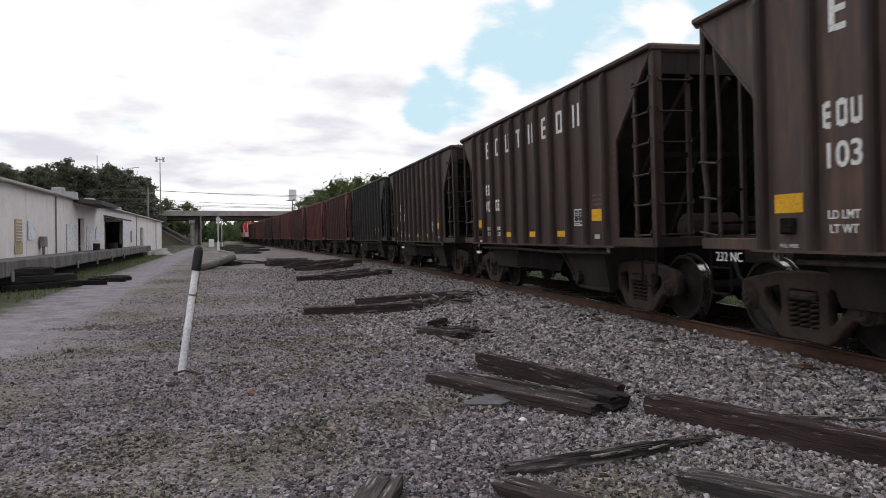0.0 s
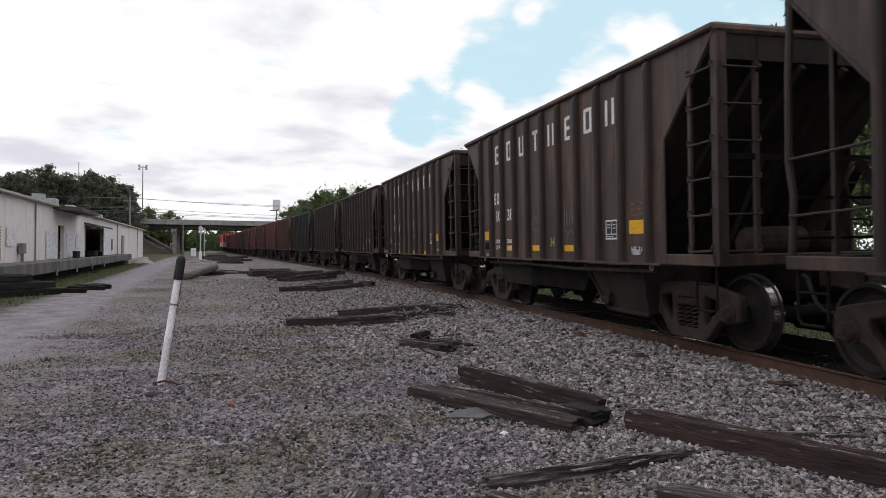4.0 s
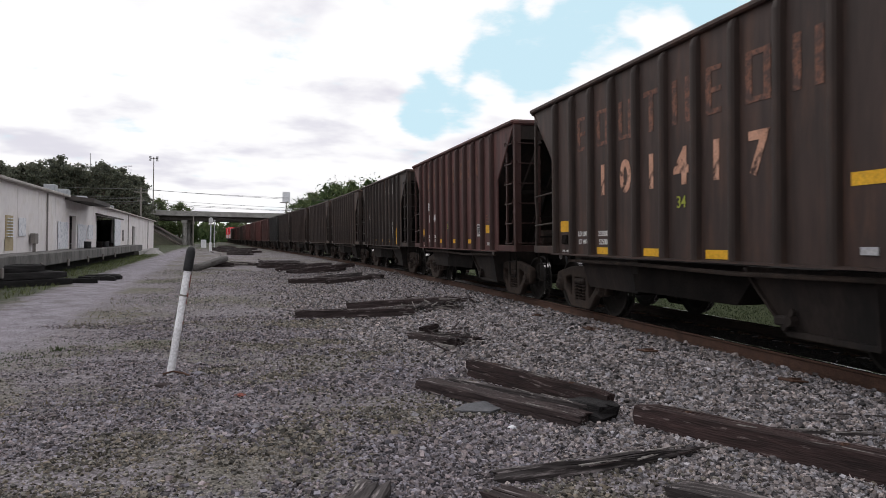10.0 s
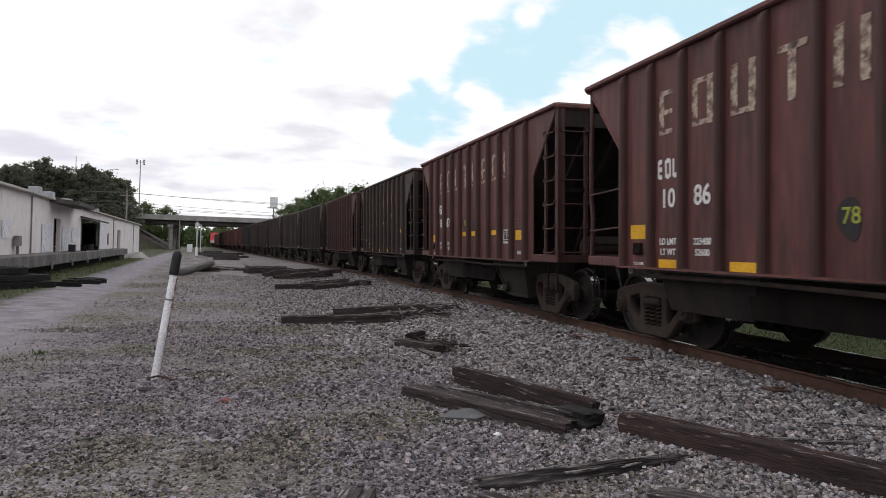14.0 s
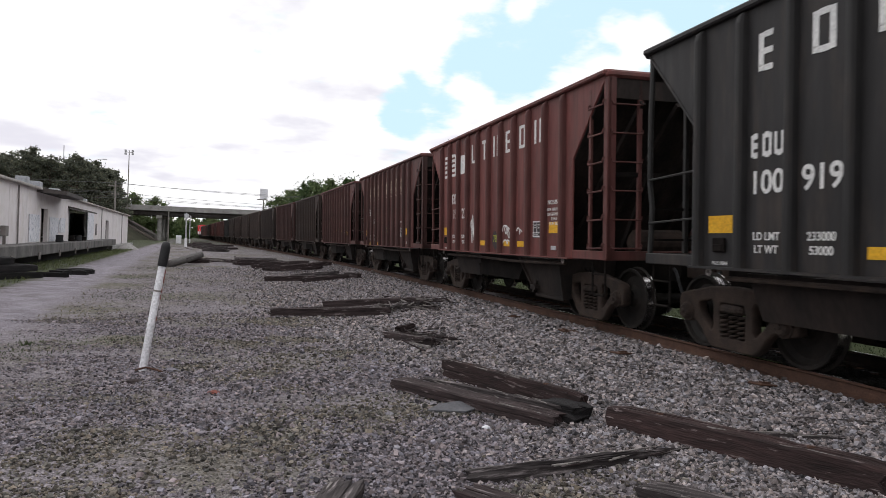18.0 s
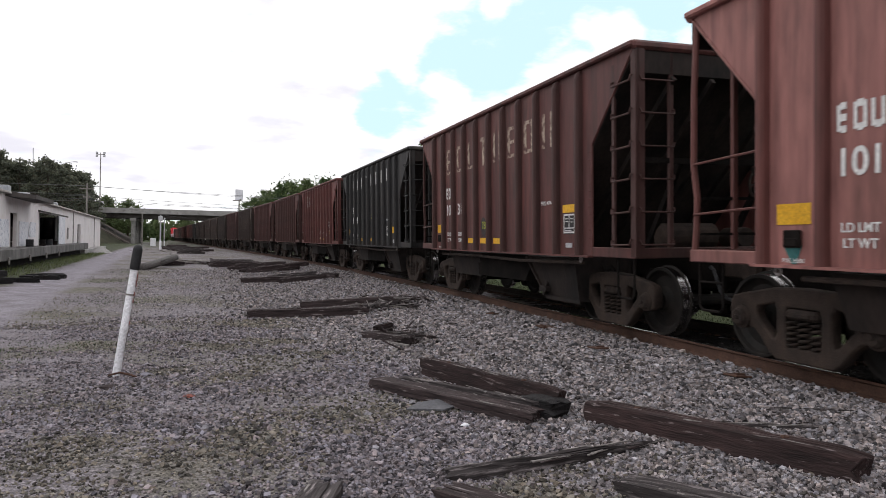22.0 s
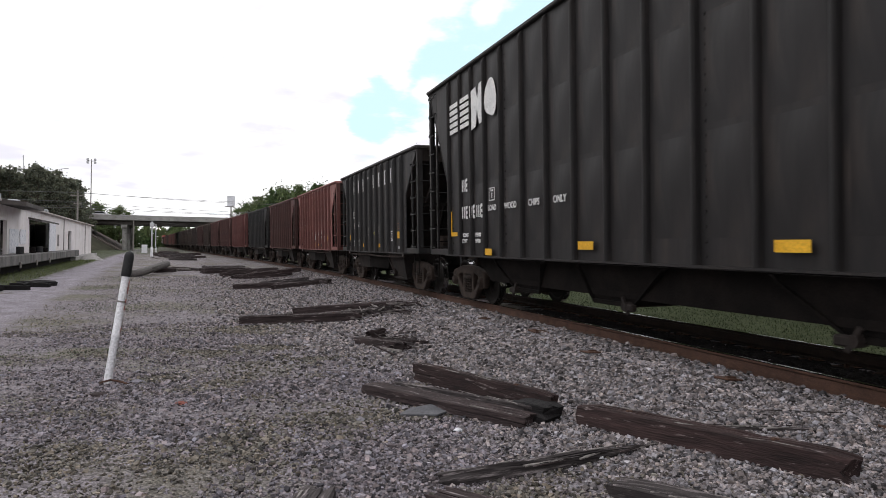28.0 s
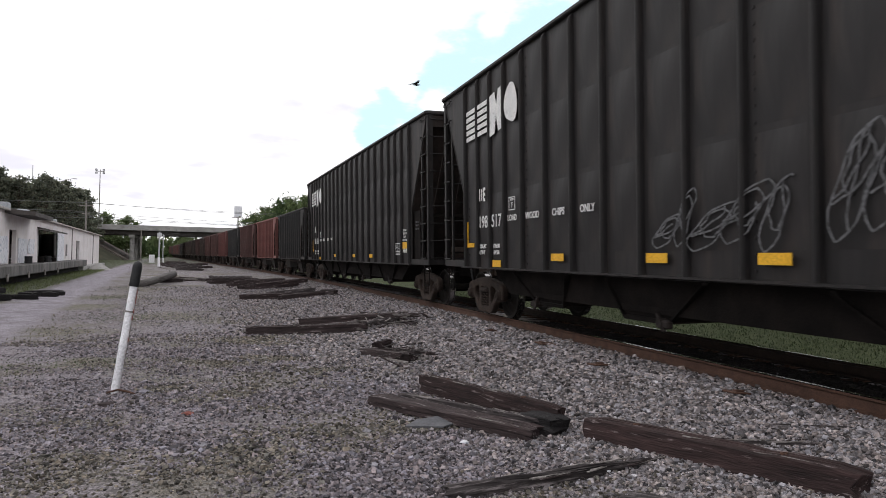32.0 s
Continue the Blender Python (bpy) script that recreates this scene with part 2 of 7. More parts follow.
M["letter"] = surface("white_lettering", lin(.60, .60, .60), lin(.72, .71, .70), scale=4, rough=0.7, bump=0.0, dust=lin(.10, .08, .075), dust_at=(.60, .72), dust_scale=14)
M["faded"] = surface("faded_lettering", lin(.42, .34, .27), lin(.50, .40, .32), scale=4, rough=0.75, bump=0.0, dust=lin(.10, .05, .045), dust_at=(.44, .60), dust_scale=9)
M["ghost"] = surface("worn_out_lettering", lin(.19, .09, .06), lin(.26, .12, .08), scale=4, rough=0.8, bump=0.0, dust=lin(.08, .05, .045), dust_at=(.42, .56), dust_scale=8)
M["orange"] = surface("worn_orange_paint", lin(.46, .24, .16), lin(.62, .36, .26), scale=4, rough=0.8, bump=0.0, dust=lin(.06, .035, .03), dust_at=(.48, .62), dust_scale=8)
M["greygraf"] = surface("grey_spray_paint", lin(.42, .42, .43), lin(.54, .53, .54), scale=3, rough=0.6, bump=0.0, dust=lin(.2, .1, .1), dust_at=(.62, .8))
M["chalk"] = surface("pale_spray_paint", lin(.11, .11, .115), lin(.15, .15, .16), scale=6, rough=0.8, bump=0.0, dust=lin(.05, .05, .052), dust_at=(.45, .62))
M["blackgraf"] = surface("black_spray_paint", lin(.015, .014, .016), lin(.03, .025, .028), scale=3, rough=0.5, bump=0.0)
M["teal"] = surface("teal_paint", lin(.03, .12, .12), lin(.05, .17, .16), scale=8, rough=.7, bump=0.0)
# sooty steel, darkened further for shade under the sloped ends
M["chute"] = surface("grimy_shaded_chute_steel", lin(.010, .0082, .008), lin(.030, .021, .018), scale=2.5, rough=0.85, stretch=(1, 1, .4), fine=20, bump=0.2)
M["rail"] = surface("rusty_rail", lin(.060, .032, .023), lin(.095, .05, .035), scale=6, rough=0.85, fine=60, bump=0.25)
# far rail's copy of the rust, darkened for the cars' shade
M["shaderail"] = surface("shaded_rail", lin(.018, .013, .011), lin(.038, .025, .02), scale=6, rough=0.8, fine=60, bump=0.2)
M["tie"] = surface("creosote_wood", lin(.017, .0118, .0122), lin(.050, .035, .035), scale=2.0, rough=0.85, stretch=(9, 1.0, 9), fine=8, bump=0.5,
                   dust=lin(.26, .225, .23), dust_at=(.58, .68), dust_scale=2.2, vary=.2)
M["tiered"] = surface("split_brown_wood", lin(.017, .0105, .0105), lin(.050, .0295, .0285), scale=2.0, rough=0.85, stretch=(9, 1.0, 9), fine=8, bump=0.5,
                      dust=lin(.26, .215, .215), dust_at=(.59, .68), dust_scale=2.8, vary=.2)
M["tieold"] = surface("weathered_wood", lin(.030, .025, .026), lin(.070, .060, .060), scale=2.0, rough=0.9, stretch=(9, 1.0, 9), fine=8, bump=0.5,
                      dust=lin(.32, .28, .285), dust_at=(.54, .67), dust_scale=2.4, vary=.2)
M["tar"] = surface("tarred_wood", lin(.006, .0055, .006), lin(.017, .015, .016), scale=2.0, rough=0.8, stretch=(14, 1.0, 14), fine=6, bump=0.6, vary=.3)
M["splinter"] = surface("grey_splintered_wood", lin(.12, .105, .098), lin(.22, .20, .19), scale=12, rough=.9)
M["logbark"] = surface("grey_bare_log", lin(.065, .060, .058), lin(.14, .13, .126), scale=3, rough=.9, stretch=(8, .8, 8), fine=8, bump=.5)
M["fray"] = surface("pale_frayed_wood", lin(.13, .115, .11), lin(.27, .25, .24), scale=12, rough=.9)
# ballast tone taken near black to paint in the train's shade
M["shadestone"] = surface("oily_ballast", lin(.010, .009, .009), lin(.022, .019, .018), scale=7, rough=0.8, fine=90, bump=0.25, vary=0.4, island=True)
M["stone"] = surface("ballast_stone", lin(.098, .088, .094), lin(.24, .218, .232), scale=7, rough=0.9, fine=90, bump=0.25, vary=0.85, island=True)
M["stonelight"] = surface("crushed_limestone", lin(.110, .100, .100), lin(.310, .286, .286), scale=9, rough=0.9, fine=90, bump=0.25, vary=0.85, island=True)
M["stonemoss"] = surface("mossy_gravel", lin(.082, .075, .062), lin(.195, .178, .150), scale=7, rough=0.9, fine=90, bump=0.25, vary=0.8, island=True)
M["white"] = surface("white_post_paint", lin(.76, .76, .80), lin(.83, .83, .87), scale=5, rough=0.5, bump=0.03, dust=lin(.58, .57, .58), dust_at=(.62, .8))
M["cap"] = surface("black_rubber", lin(.015, .015, .017), lin(.03, .03, .032), scale=8, rough=0.6, bump=0.1)
M["siding"] = surface("cream_sheet_siding", lin(.72, .675, .685), lin(.80, .755, .760), scale=.5, rough=0.7, fine=3, bump=0.0, grain=.04, dust=lin(.62, .565, .52), dust_at=(.5, .8))
M["trim"] = surface("weathered_trim", lin(.17, .15, .145), lin(.24, .22, .21), scale=2, rough=0.8)
M["eave"] = surface("pale_eave_trim", lin(.36, .33, .31), lin(.47, .44, .42), scale=1.2, rough=0.7, dust=lin(.22, .19, .18), dust_at=(.52, .7))
M["roofbox"] = surface("dull_zinc", lin(.27, .28, .30), lin(.38, .39, .41), scale=2, rough=.6, metal=.2, bump=0.0)
M["canopy"] = surface("dark_fascia", lin(.055, .048, .046), lin(.09, .08, .076), scale=2, rough=0.8)
M["numberpaint"] = surface("yellow_chalk_paint", lin(.30, .33, .05), lin(.36, .38, .07), scale=6, rough=.8, bump=0.0)
M["concrete"] = surface("aged_concrete", lin(.26, .25, .245), lin(.38, .37, .36), scale=.8, rough=0.9, grain=.1, fine=25, bump=0.1, dust=lin(.14, .13, .125), dust_at=(.55, .75))
M["dockwall"] = surface("stained_concrete", lin(.10, .095, .092), lin(.20, .19, .186), scale=1.2, rough=0.9, stretch=(1, 1, .3), fine=20, bump=0.15, dust=lin(.06, .058, .056), dust_at=(.5, .7))
M["ochre"] = surface("ochre_stain", lin(.36, .29, .18), lin(.46, .38, .25), scale=2, rough=0.8, bump=0.0)
M["bank"] = surface("bare_bank_soil", lin(.10, .085, .078), lin(.19, .165, .15), scale=.6, rough=0.95, fine=8, bump=0.3)
# near black: shade of bay, doorway and dock recess put into the colour
M["dark"] = surface("void_shade", lin(.018, .017, .018), lin(.03, .028, .028), scale=2, rough=0.9, bump=0.0)
M["galv"] = surface("galvanised_metal", lin(.40, .40, .42), lin(.52, .52, .54), scale=3, rough=0.5, metal=0.3, bump=0.0)
M["wood"] = surface("grey_pole_wood", lin(.17, .155, .145), lin(.27, .25, .235), scale=3, rough=0.9, stretch=(8, 8, .6), fine=10, bump=0.3)
M["bark"] = surface("bark", lin(.06, .045, .035), lin(.11, .085, .068), scale=6, rough=0.95, stretch=(4, 4, .8), bump=0.5)
M["poster"] = surface("pale_panel", lin(.68, .68, .72), lin(.80, .80, .84), scale=3, rough=0.8, bump=0.0, grain=.04, dust=lin(.38, .40, .48), dust_at=(.5, .65), dust_scale=6)
M["locored"] = surface("red_engine_paint", lin(.60, .035, .05), lin(.72, .05, .06), scale=2, rough=0.4, bump=0.0)
M["locowhite"] = surface("white_engine_paint", lin(.72, .74, .80), lin(.80, .82, .86), scale=2, rough=0.4, bump=0.0)
M["wire"] = surface("cable_grey", lin(.10, .10, .105), lin(.14, .14, .14), scale=2, rough=0.7, bump=0.0)
M["slate"] = surface("grey_rubber_sheet", lin(.085, .085, .095), lin(.12, .12, .13), scale=4, rough=0.7)
M["brick"] = surface("red_clay", lin(.17, .06, .05), lin(.24, .085, .07), scale=9, rough=0.9)
M["carpaint"] = surface("silver_car_paint", lin(.55, .56, .58), lin(.65, .66, .68), scale=2, rough=0.3, bump=0.0)
M["carred"] = surface("dark_car_paint", lin(.05, .06, .09), lin(.08, .09, .12), scale=2, rough=0.3, bump=0.0)
M["glass"] = surface("car_glass", lin(.02, .022, .025), lin(.03, .032, .036), scale=2, rough=0.1, bump=0.0, spec=0.6)


def leaf(name, a, b, through_=.38):
    """Foliage: matt above, and letting part of the light through."""
    m = surface(name, a, b, scale=.7, rough=0.75, fine=3, bump=0.0, vary=0.40, island=True)
    t = m.node_tree
    p = t.nodes["Principled BSDF"]
    tr, mx = t.nodes.new("ShaderNodeBsdfTranslucent"), t.nodes.new("ShaderNodeMixShader")
    t.links.new(p.inputs["Base Color"].links[0].from_socket, tr.inputs["Color"])
    mx.inputs["Fac"].default_value = through_
    t.links.new(p.outputs[0], mx.inputs[1])
    t.links.new(tr.outputs[0], mx.inputs[2])
    t.links.new(mx.outputs[0], t.nodes["Material Output"].inputs["Surface"])
    return m


M["pine"] = leaf("pine_needles", lin(.095, .105, .078), lin(.160, .172, .122), .45)
M["leafdark"] = leaf("dark_leaves", lin(.045, .075, .028), lin(.075, .115, .04))
M["leaf"] = leaf("spring_leaves", lin(.095, .132, .055), lin(.15, .195, .082))
M["grass"] = leaf("grass_blades", lin(.042, .058, .026), lin(.074, .094, .044), .4)
M["verge"] = leaf("verge_blades", lin(.088, .112, .040), lin(.15, .175, .070), .3)
M["deadgrass"] = leaf("dry_weeds", lin(.13, .115, .065), lin(.18, .16, .10))


def ground_material():
    """Gravel, packed dirt road and grass strips, each with its own place on the plan."""
    m = bpy.data.materials.new("ground_mix")
    m.use_nodes = True
    t = m.node_tree
    N = t.nodes.new
    p = t.nodes["Principled BSDF"]
    p.inputs["Roughness"].default_value = 0.95
    p.inputs["Specular IOR Level"].default_value = 0.2
    co = N("ShaderNodeTexCoord")
    sep = N("ShaderNodeSeparateXYZ")
    link(t, co, "Object", sep, 0)

    def noise_at(scale, detail=6, rough=.6):
        n = N("ShaderNodeTexNoise")
        n.inputs["Scale"].default_value, n.inputs["Detail"].default_value, n.inputs["Roughness"].default_value = scale, detail, rough
        link(t, co, "Object", n, "Vector")
        return n

    def calc(op, a, b):
        n = N("ShaderNodeMath")
        n.operation = op
        for i, v in enumerate((a, b)):
            if isinstance(v, (int, float)):
                n.inputs[i].default_value = v
            else:
                t.links.new(v, n.inputs[i])
        return n.outputs[0]

    def step(v, lo, hi, a=0.0, b=1.0):
        r = N("ShaderNodeMapRange")
        r.interpolation_type = "SMOOTHSTEP"
        for key, val in (("From Min", lo), ("From Max", hi), ("To Min", a), ("To Max", b)):
            r.inputs[key].default_value = val
        t.links.new(v, r.inputs[0])
        return r.outputs[0]

    def blend(fac, a, b):
        n = N("ShaderNodeMix")
        n.data_type = "RGBA"
        t.links.new(fac, n.inputs["Factor"])
        for key, v in (("A", a), ("B", b)):
            if isinstance(v, tuple):
                n.inputs[key].default_value = v
            else:
                t.links.new(v, n.inputs[key])
        return n.outputs["Result"]

    big, mid, fine, grit = noise_at(.35), noise_at(1.6), noise_at(9), noise_at(55, 3)
    # lateral distance from the road's middle line
    off = calc("ADD", calc("ADD", sep.outputs["X"], calc("MULTIPLY", sep.outputs["Y"], .095)), 3.4)
    near = calc("MAXIMUM", calc("SUBTRACT", 10.5, sep.outputs["Y"]), 0.0)
    off = calc("ADD", off, calc("MULTIPLY", near, .34))
    off = calc("ADD", off, calc("MULTIPLY", calc("SUBTRACT", mid.outputs["Fac"], .5), 1.6))
    gravel = blend(step(fine.outputs["Fac"], .35, .65), (.150, .134, .144, 1), (.265, .240, .258, 1))
    moss = blend(step(fine.outputs["Fac"], .3, .7), (.112, .103, .086, 1), (.195, .180, .152, 1))
    dirt = blend(step(mid.outputs["Fac"], .35, .65), (.215, .196, .222, 1), (.300, .276, .312, 1))
    grass = blend(step(fine.outputs["Fac"], .3, .7), (.042, .054, .024, 1), (.080, .094, .048, 1))
    col = blend(step(big.outputs["Fac"], .46, .62), gravel, moss)
    lane = calc("MULTIPLY", step(off, -1.3, -.7), step(off, .4, 1.2, 1, 0))
    col = blend(calc("MULTIPLY", lane, step(mid.outputs["Fac"], .30, .56, .62, 1.0)), col, dirt)
    verge = calc("MULTIPLY", step(off, -1.0, -1.6), step(off, -9.0, -7.5))
    verge = calc("MULTIPLY", verge, step(mid.outputs["Fac"], .28, .46))
    col = blend(calc("MULTIPLY", verge, .85), col, grass)
    mid_strip = calc("MULTIPLY", step(off, .7, 1.4), step(off, 2.6, 4.2, 1, 0))
    col = blend(calc("MULTIPLY", mid_strip, step(big.outputs["Fac"], .45, .6, 0, .8)), col, moss)
    # green country beyond the line and in the distance
    ra = calc("ADD", sep.outputs["X"], calc("MULTIPLY", sep.outputs["Y"], .10))
    green = calc("MAXIMUM", step(ra, 10.0, 11.2), calc("MULTIPLY", step(sep.outputs["Y"], 95.0, 130.0), step(mid.outputs["Fac"], .38, .62, .25, .9)))
    green = calc("MAXIMUM", green, step(sep.outputs["X"], -22.0, -26.0))
    col = blend(green, col, grass)
    g = N("ShaderNodeVectorMath")
    g.operation = "SCALE"
    t.links.new(col, g.inputs[0])
    cell = N("ShaderNodeTexVoronoi")
    cell.inputs["Scale"].default_value = 58.0
    link(t, co, "Object", cell, "Vector")
    csep = N("ShaderNodeSeparateColor")
    link(t, cell, "Color", csep, 0)
    chips = calc("MULTIPLY", step(csep.outputs[0], .0, 1.0, .62, 1.42), step(grit.outputs["Fac"], .3, .7, .80, 1.20))
    t.links.new(chips, g.inputs["Scale"])
    link(t, g, 0, p, "Base Color")
    b = N("ShaderNodeBump")
    b.inputs["Strength"].default_value, b.inputs["Distance"].default_value = .4, .02
    t.links.new(calc("ADD", calc("MULTIPLY", cell.outputs["Distance"], -14.0), grit.outputs["Fac"]), b.inputs["Height"])
    link(t, b, 0, p, "Normal")
    return m


M["ground"] = ground_material()

# ---- kit ----
class Shape:
    """Collects faces of simple solids and gives one mesh."""

    def __init__(self):
        self.v, self.f = [], []

    def add(self, verts, faces):
        n = len(self.v)
        self.v += [tuple(p) for p in verts]
        self.f += [tuple(i + n for i in f) for f in faces]
        return self

    def box(self, x0, x1, y0, y1, z0, z1, c=0.0):
        """A box, with chamfered edges where c is given."""
        if c <= 0:
            vs = [(x, y, z) for x in (x0, x1) for y in (y0, y1) for z in (z0, z1)]
            return self.add(vs, [(0, 1, 3, 2), (4, 6, 7, 5), (0, 4, 5, 1), (2, 3, 7, 6), (0, 2, 6, 4), (1, 5, 7, 3)])
        bm = bmesh.new()
        for sx in (-1, 1):
            for sy in (-1, 1):
                for sz in (-1, 1):
                    X, Y, Z = (x0, x1)[sx > 0], (y0, y1)[sy > 0], (z0, z1)[sz > 0]
                    bm.verts.new((X - sx * c, Y - sy * c, Z))
                    bm.verts.new((X - sx * c, Y, Z - sz * c))
                    bm.verts.new((X, Y - sy * c, Z - sz * c))
        hull = bmesh.ops.convex_hull(bm, input=bm.verts)
        bm.verts.index_update()
        self.add([v.co[:] for v in bm.verts], [[v.index for v in f.verts] for f in bm.faces])
        bm.free()
        return self

    def beam(self, a, b, w, h, up=(0, 0, 1), w2=None, h2=None):
        """A bar of w x h from a to b; up gives the way of h. The far end may taper."""
        a, b = Vector(a), Vector(b)
        d = (b - a).normalized()
        s = d.cross(Vector(up))
        if s.length < 1e-4:
            s = d.cross(Vector((1, 0, 0)))
        s.normalize()
        u = s.cross(d)
        vs = []
        for p, ww, hh in ((a, w, h), (b, w2 or w, h2 or h)):
            for i, j in ((-1, -1), (1, -1), (1, 1), (-1, 1)):
                vs.append(p + s * (i * ww / 2) + u * (j * hh / 2))
        return self.add(vs, [(0, 1, 2, 3), (7, 6, 5, 4), (0, 4, 5, 1), (1, 5, 6, 2), (2, 6, 7, 3), (3, 7, 4, 0)])

    def rod(self, a, b, r, n=8, r2=None, caps=True):
        a, b = Vector(a), Vector(b)
        d = (b - a).normalized()
        s = d.orthogonal().normalized()
        u = s.cross(d)
        vs = [p + (s * math.cos(q) + u * math.sin(q)) * rr for p, rr in ((a, r), (b, r if r2 is None else r2)) for q in [2 * math.pi * i / n for i in range(n)]]
        fs = [(i, (i + 1) % n, n + (i + 1) % n, n + i) for i in range(n)]
        if caps:
            fs += [tuple(range(n - 1, -1, -1)), tuple(range(n, 2 * n))]
        return self.add(vs, fs)

    def pipe(self, pts, r, n=6):
        """A bent tube through the points, in one piece."""
        pts = [Vector(p) for p in pts]
        vs = []
        for i, p in enumerate(pts):
            d = (pts[min(i + 1, len(pts) - 1)] - pts[max(i - 1, 0)]).normalized()
            s = d.cross(Vector((.31, .17, .93)))
            s.normalize()
            u = s.cross(d)
            vs += [p + (s * math.cos(2 * math.pi * j / n) + u * math.sin(2 * math.pi * j / n)) * r for j in range(n)]
        fs = [(i * n + j, i * n + (j + 1) % n, (i + 1) * n + (j + 1) % n, (i + 1) * n + j) for i in range(len(pts) - 1) for j in range(n)]
        fs += [tuple(range(n - 1, -1, -1)), tuple(range((len(pts) - 1) * n, len(pts) * n))]
        return self.add(vs, fs)

    def plate(self, poly, x0, x1):
        """A polygon in the y-z plane, thickened from x0 to x1."""
        n = len(poly)
        vs = [(x, y, z) for x in (x0, x1) for y, z in poly]
        fs = [tuple(range(n)), tuple(range(2 * n - 1, n - 1, -1))] + [(i, n + i, n + (i + 1) % n, (i + 1) % n) for i in range(n)]
        return self.add(vs, fs)

    def lathe(self, prof, at=(0, 0, 0), axis="x", n=24):
        """Rings of (along, radius) turned about an axis."""
        vs, fs = [], []
        k = len(prof)
        for i in range(n):
            c, s = math.cos(2 * math.pi * i / n), math.sin(2 * math.pi * i / n)
            for l, r in prof:
                q = {"x": (l, r * c, r * s), "y": (r * c, l, r * s), "z": (r * c, r * s, l)}[axis]
                vs.append((at[0] + q[0], at[1] + q[1], at[2] + q[2]))
        for i in range(n):
            for j in range(k - 1):
                a, b = i * k + j, ((i + 1) % n) * k + j
                fs.append((a, b, b + 1, a + 1))
        return self.add(vs, fs)

    def coil(self, at, r, pitch, turns, wire, n=10, m=5):
        """An upright spring."""
        vs, fs = [], []
        steps = turns * n
        for i in range(steps + 1):
            q = 2 * math.pi * i / n
            c, s = math.cos(q), math.sin(q)
            for j in range(m):
                w = 2 * math.pi * j / m
                rr = r + wire * math.cos(w)
                vs.append((at[0] + rr * c, at[1] + rr * s, at[2] + pitch * i / n + wire * math.sin(w)))
        for i in range(steps):
            for j in range(m):
                a, b = i * m + j, i * m + (j + 1) % m
                fs.append((a, b, b + m, a + m))
        return self.add(vs, fs)

    def mesh(self, name, material, smooth=False):
        me = bpy.data.meshes.new(name)
        me.from_pydata(self.v, [], self.f)
        me.materials.append(material)
        bm = bmesh.new()
        bm.from_mesh(me)
        bmesh.ops.recalc_face_normals(bm, faces=bm.faces)
        bm.to_mesh(me)
        bm.free()
        if smooth:
            me.polygons.foreach_set("use_smooth", [True] * len(me.polygons))
        return me


def thing(name, m, label, category, group="", kind=""):
    ob = new(name)
    ob.empty_display_size = 0.2
    ob.matrix_basis = m
    return tagged(ob, label, category, group, kind)


def solid(name, me, m, label, category, group="", kind=""):
    ob = new(name, me)
    ob.matrix_basis = m
    return tagged(ob, label, category, group, kind)


def part(name, me, parent, m=None, label=""):
    ob = new(name, me)
    ob.parent = parent
    if m is not None:
        ob.matrix_basis = m
    if label:
        ob["label"] = label
    return ob


MESHES = {}


def cached(key, make):
    if key not in MESHES:
        MESHES[key] = make()
    return MESHES[key]


def flat_text(words, size, material, gap=1.0, bold=0.0):
    """Stencil writing as a thin mesh, lying in the y-z plane on the side that faces -x, reading towards -y."""
    def make():
        cu = bpy.data.curves.new("writing", "FONT")
        cu.body, cu.size, cu.extrude, cu.space_character, cu.offset = words, size, 0.002, gap, bold
        cu.align_x, cu.align_y = "CENTER", "CENTER"
        ob = bpy.data.objects.new("writing", cu)
        scene.collection.objects.link(ob)
        me = bpy.data.meshes.new_from_object(ob.evaluated_get(bpy.context.evaluated_depsgraph_get()))
        bpy.data.objects.remove(ob)
        me.transform(Matrix(((0, 0, -1, 0), (-1, 0, 0, 0), (0, 1, 0, 0), (0, 0, 0, 1))))
        me.materials.clear()
        me.materials.append(material)
        return me
    return cached(("text", words, size, material.name, gap, bold), make)


# ---- the line of the track: an arc past the camera, straight beyond it ----
X0, BEND, U_A, U_B = 6.40, 0.001905, -14.0, 58.6
RAIL_TOP, CANT = 0.472, 0.047


def line_at(u):
    """Place and heading of the track's middle at the distance u along it."""
    a = min(max(u, U_A), U_B)
    h = BEND * a
    x, y = X0 - (1 - math.cos(h)) / BEND, math.sin(h) / BEND
    return x - (u - a) * math.sin(h), y + (u - a) * math.cos(h), h


def on_line(u, off=0.0, z=0.0):
    x, y, h = line_at(u)
    return Vector((x + off * math.cos(h), y + off * math.sin(h), z))


def train_pose(u):
    x, y, h = line_at(u)
    tilt = -math.degrees(CANT / 1.505)
    return pose(x, y, RAIL_TOP, 0, 0, math.degrees(h)) @ pose(-.7525, 0, 0) @ pose(0, 0, 0, 0, tilt, 0) @ pose(.7525, 0, 0)


V_KNOTS = [4.97, 4.78, 4.59, 4.82, 5.07, 5.14, 5.14]


def travel(t):
    """How far the train has come at t seconds: the integral of a speed that varies little."""
    step = 32.0 / 6
    s, i = 0.0, 0
    while t > (i + 1) * step and i < 5:
        s += (V_KNOTS[i] + V_KNOTS[i + 1]) / 2 * step
        i += 1
    r = t - i * step
    v1 = V_KNOTS[i] + (V_KNOTS[i + 1] - V_KNOTS[i]) * r / step
    return s + (V_KNOTS[i] + v1) / 2 * r


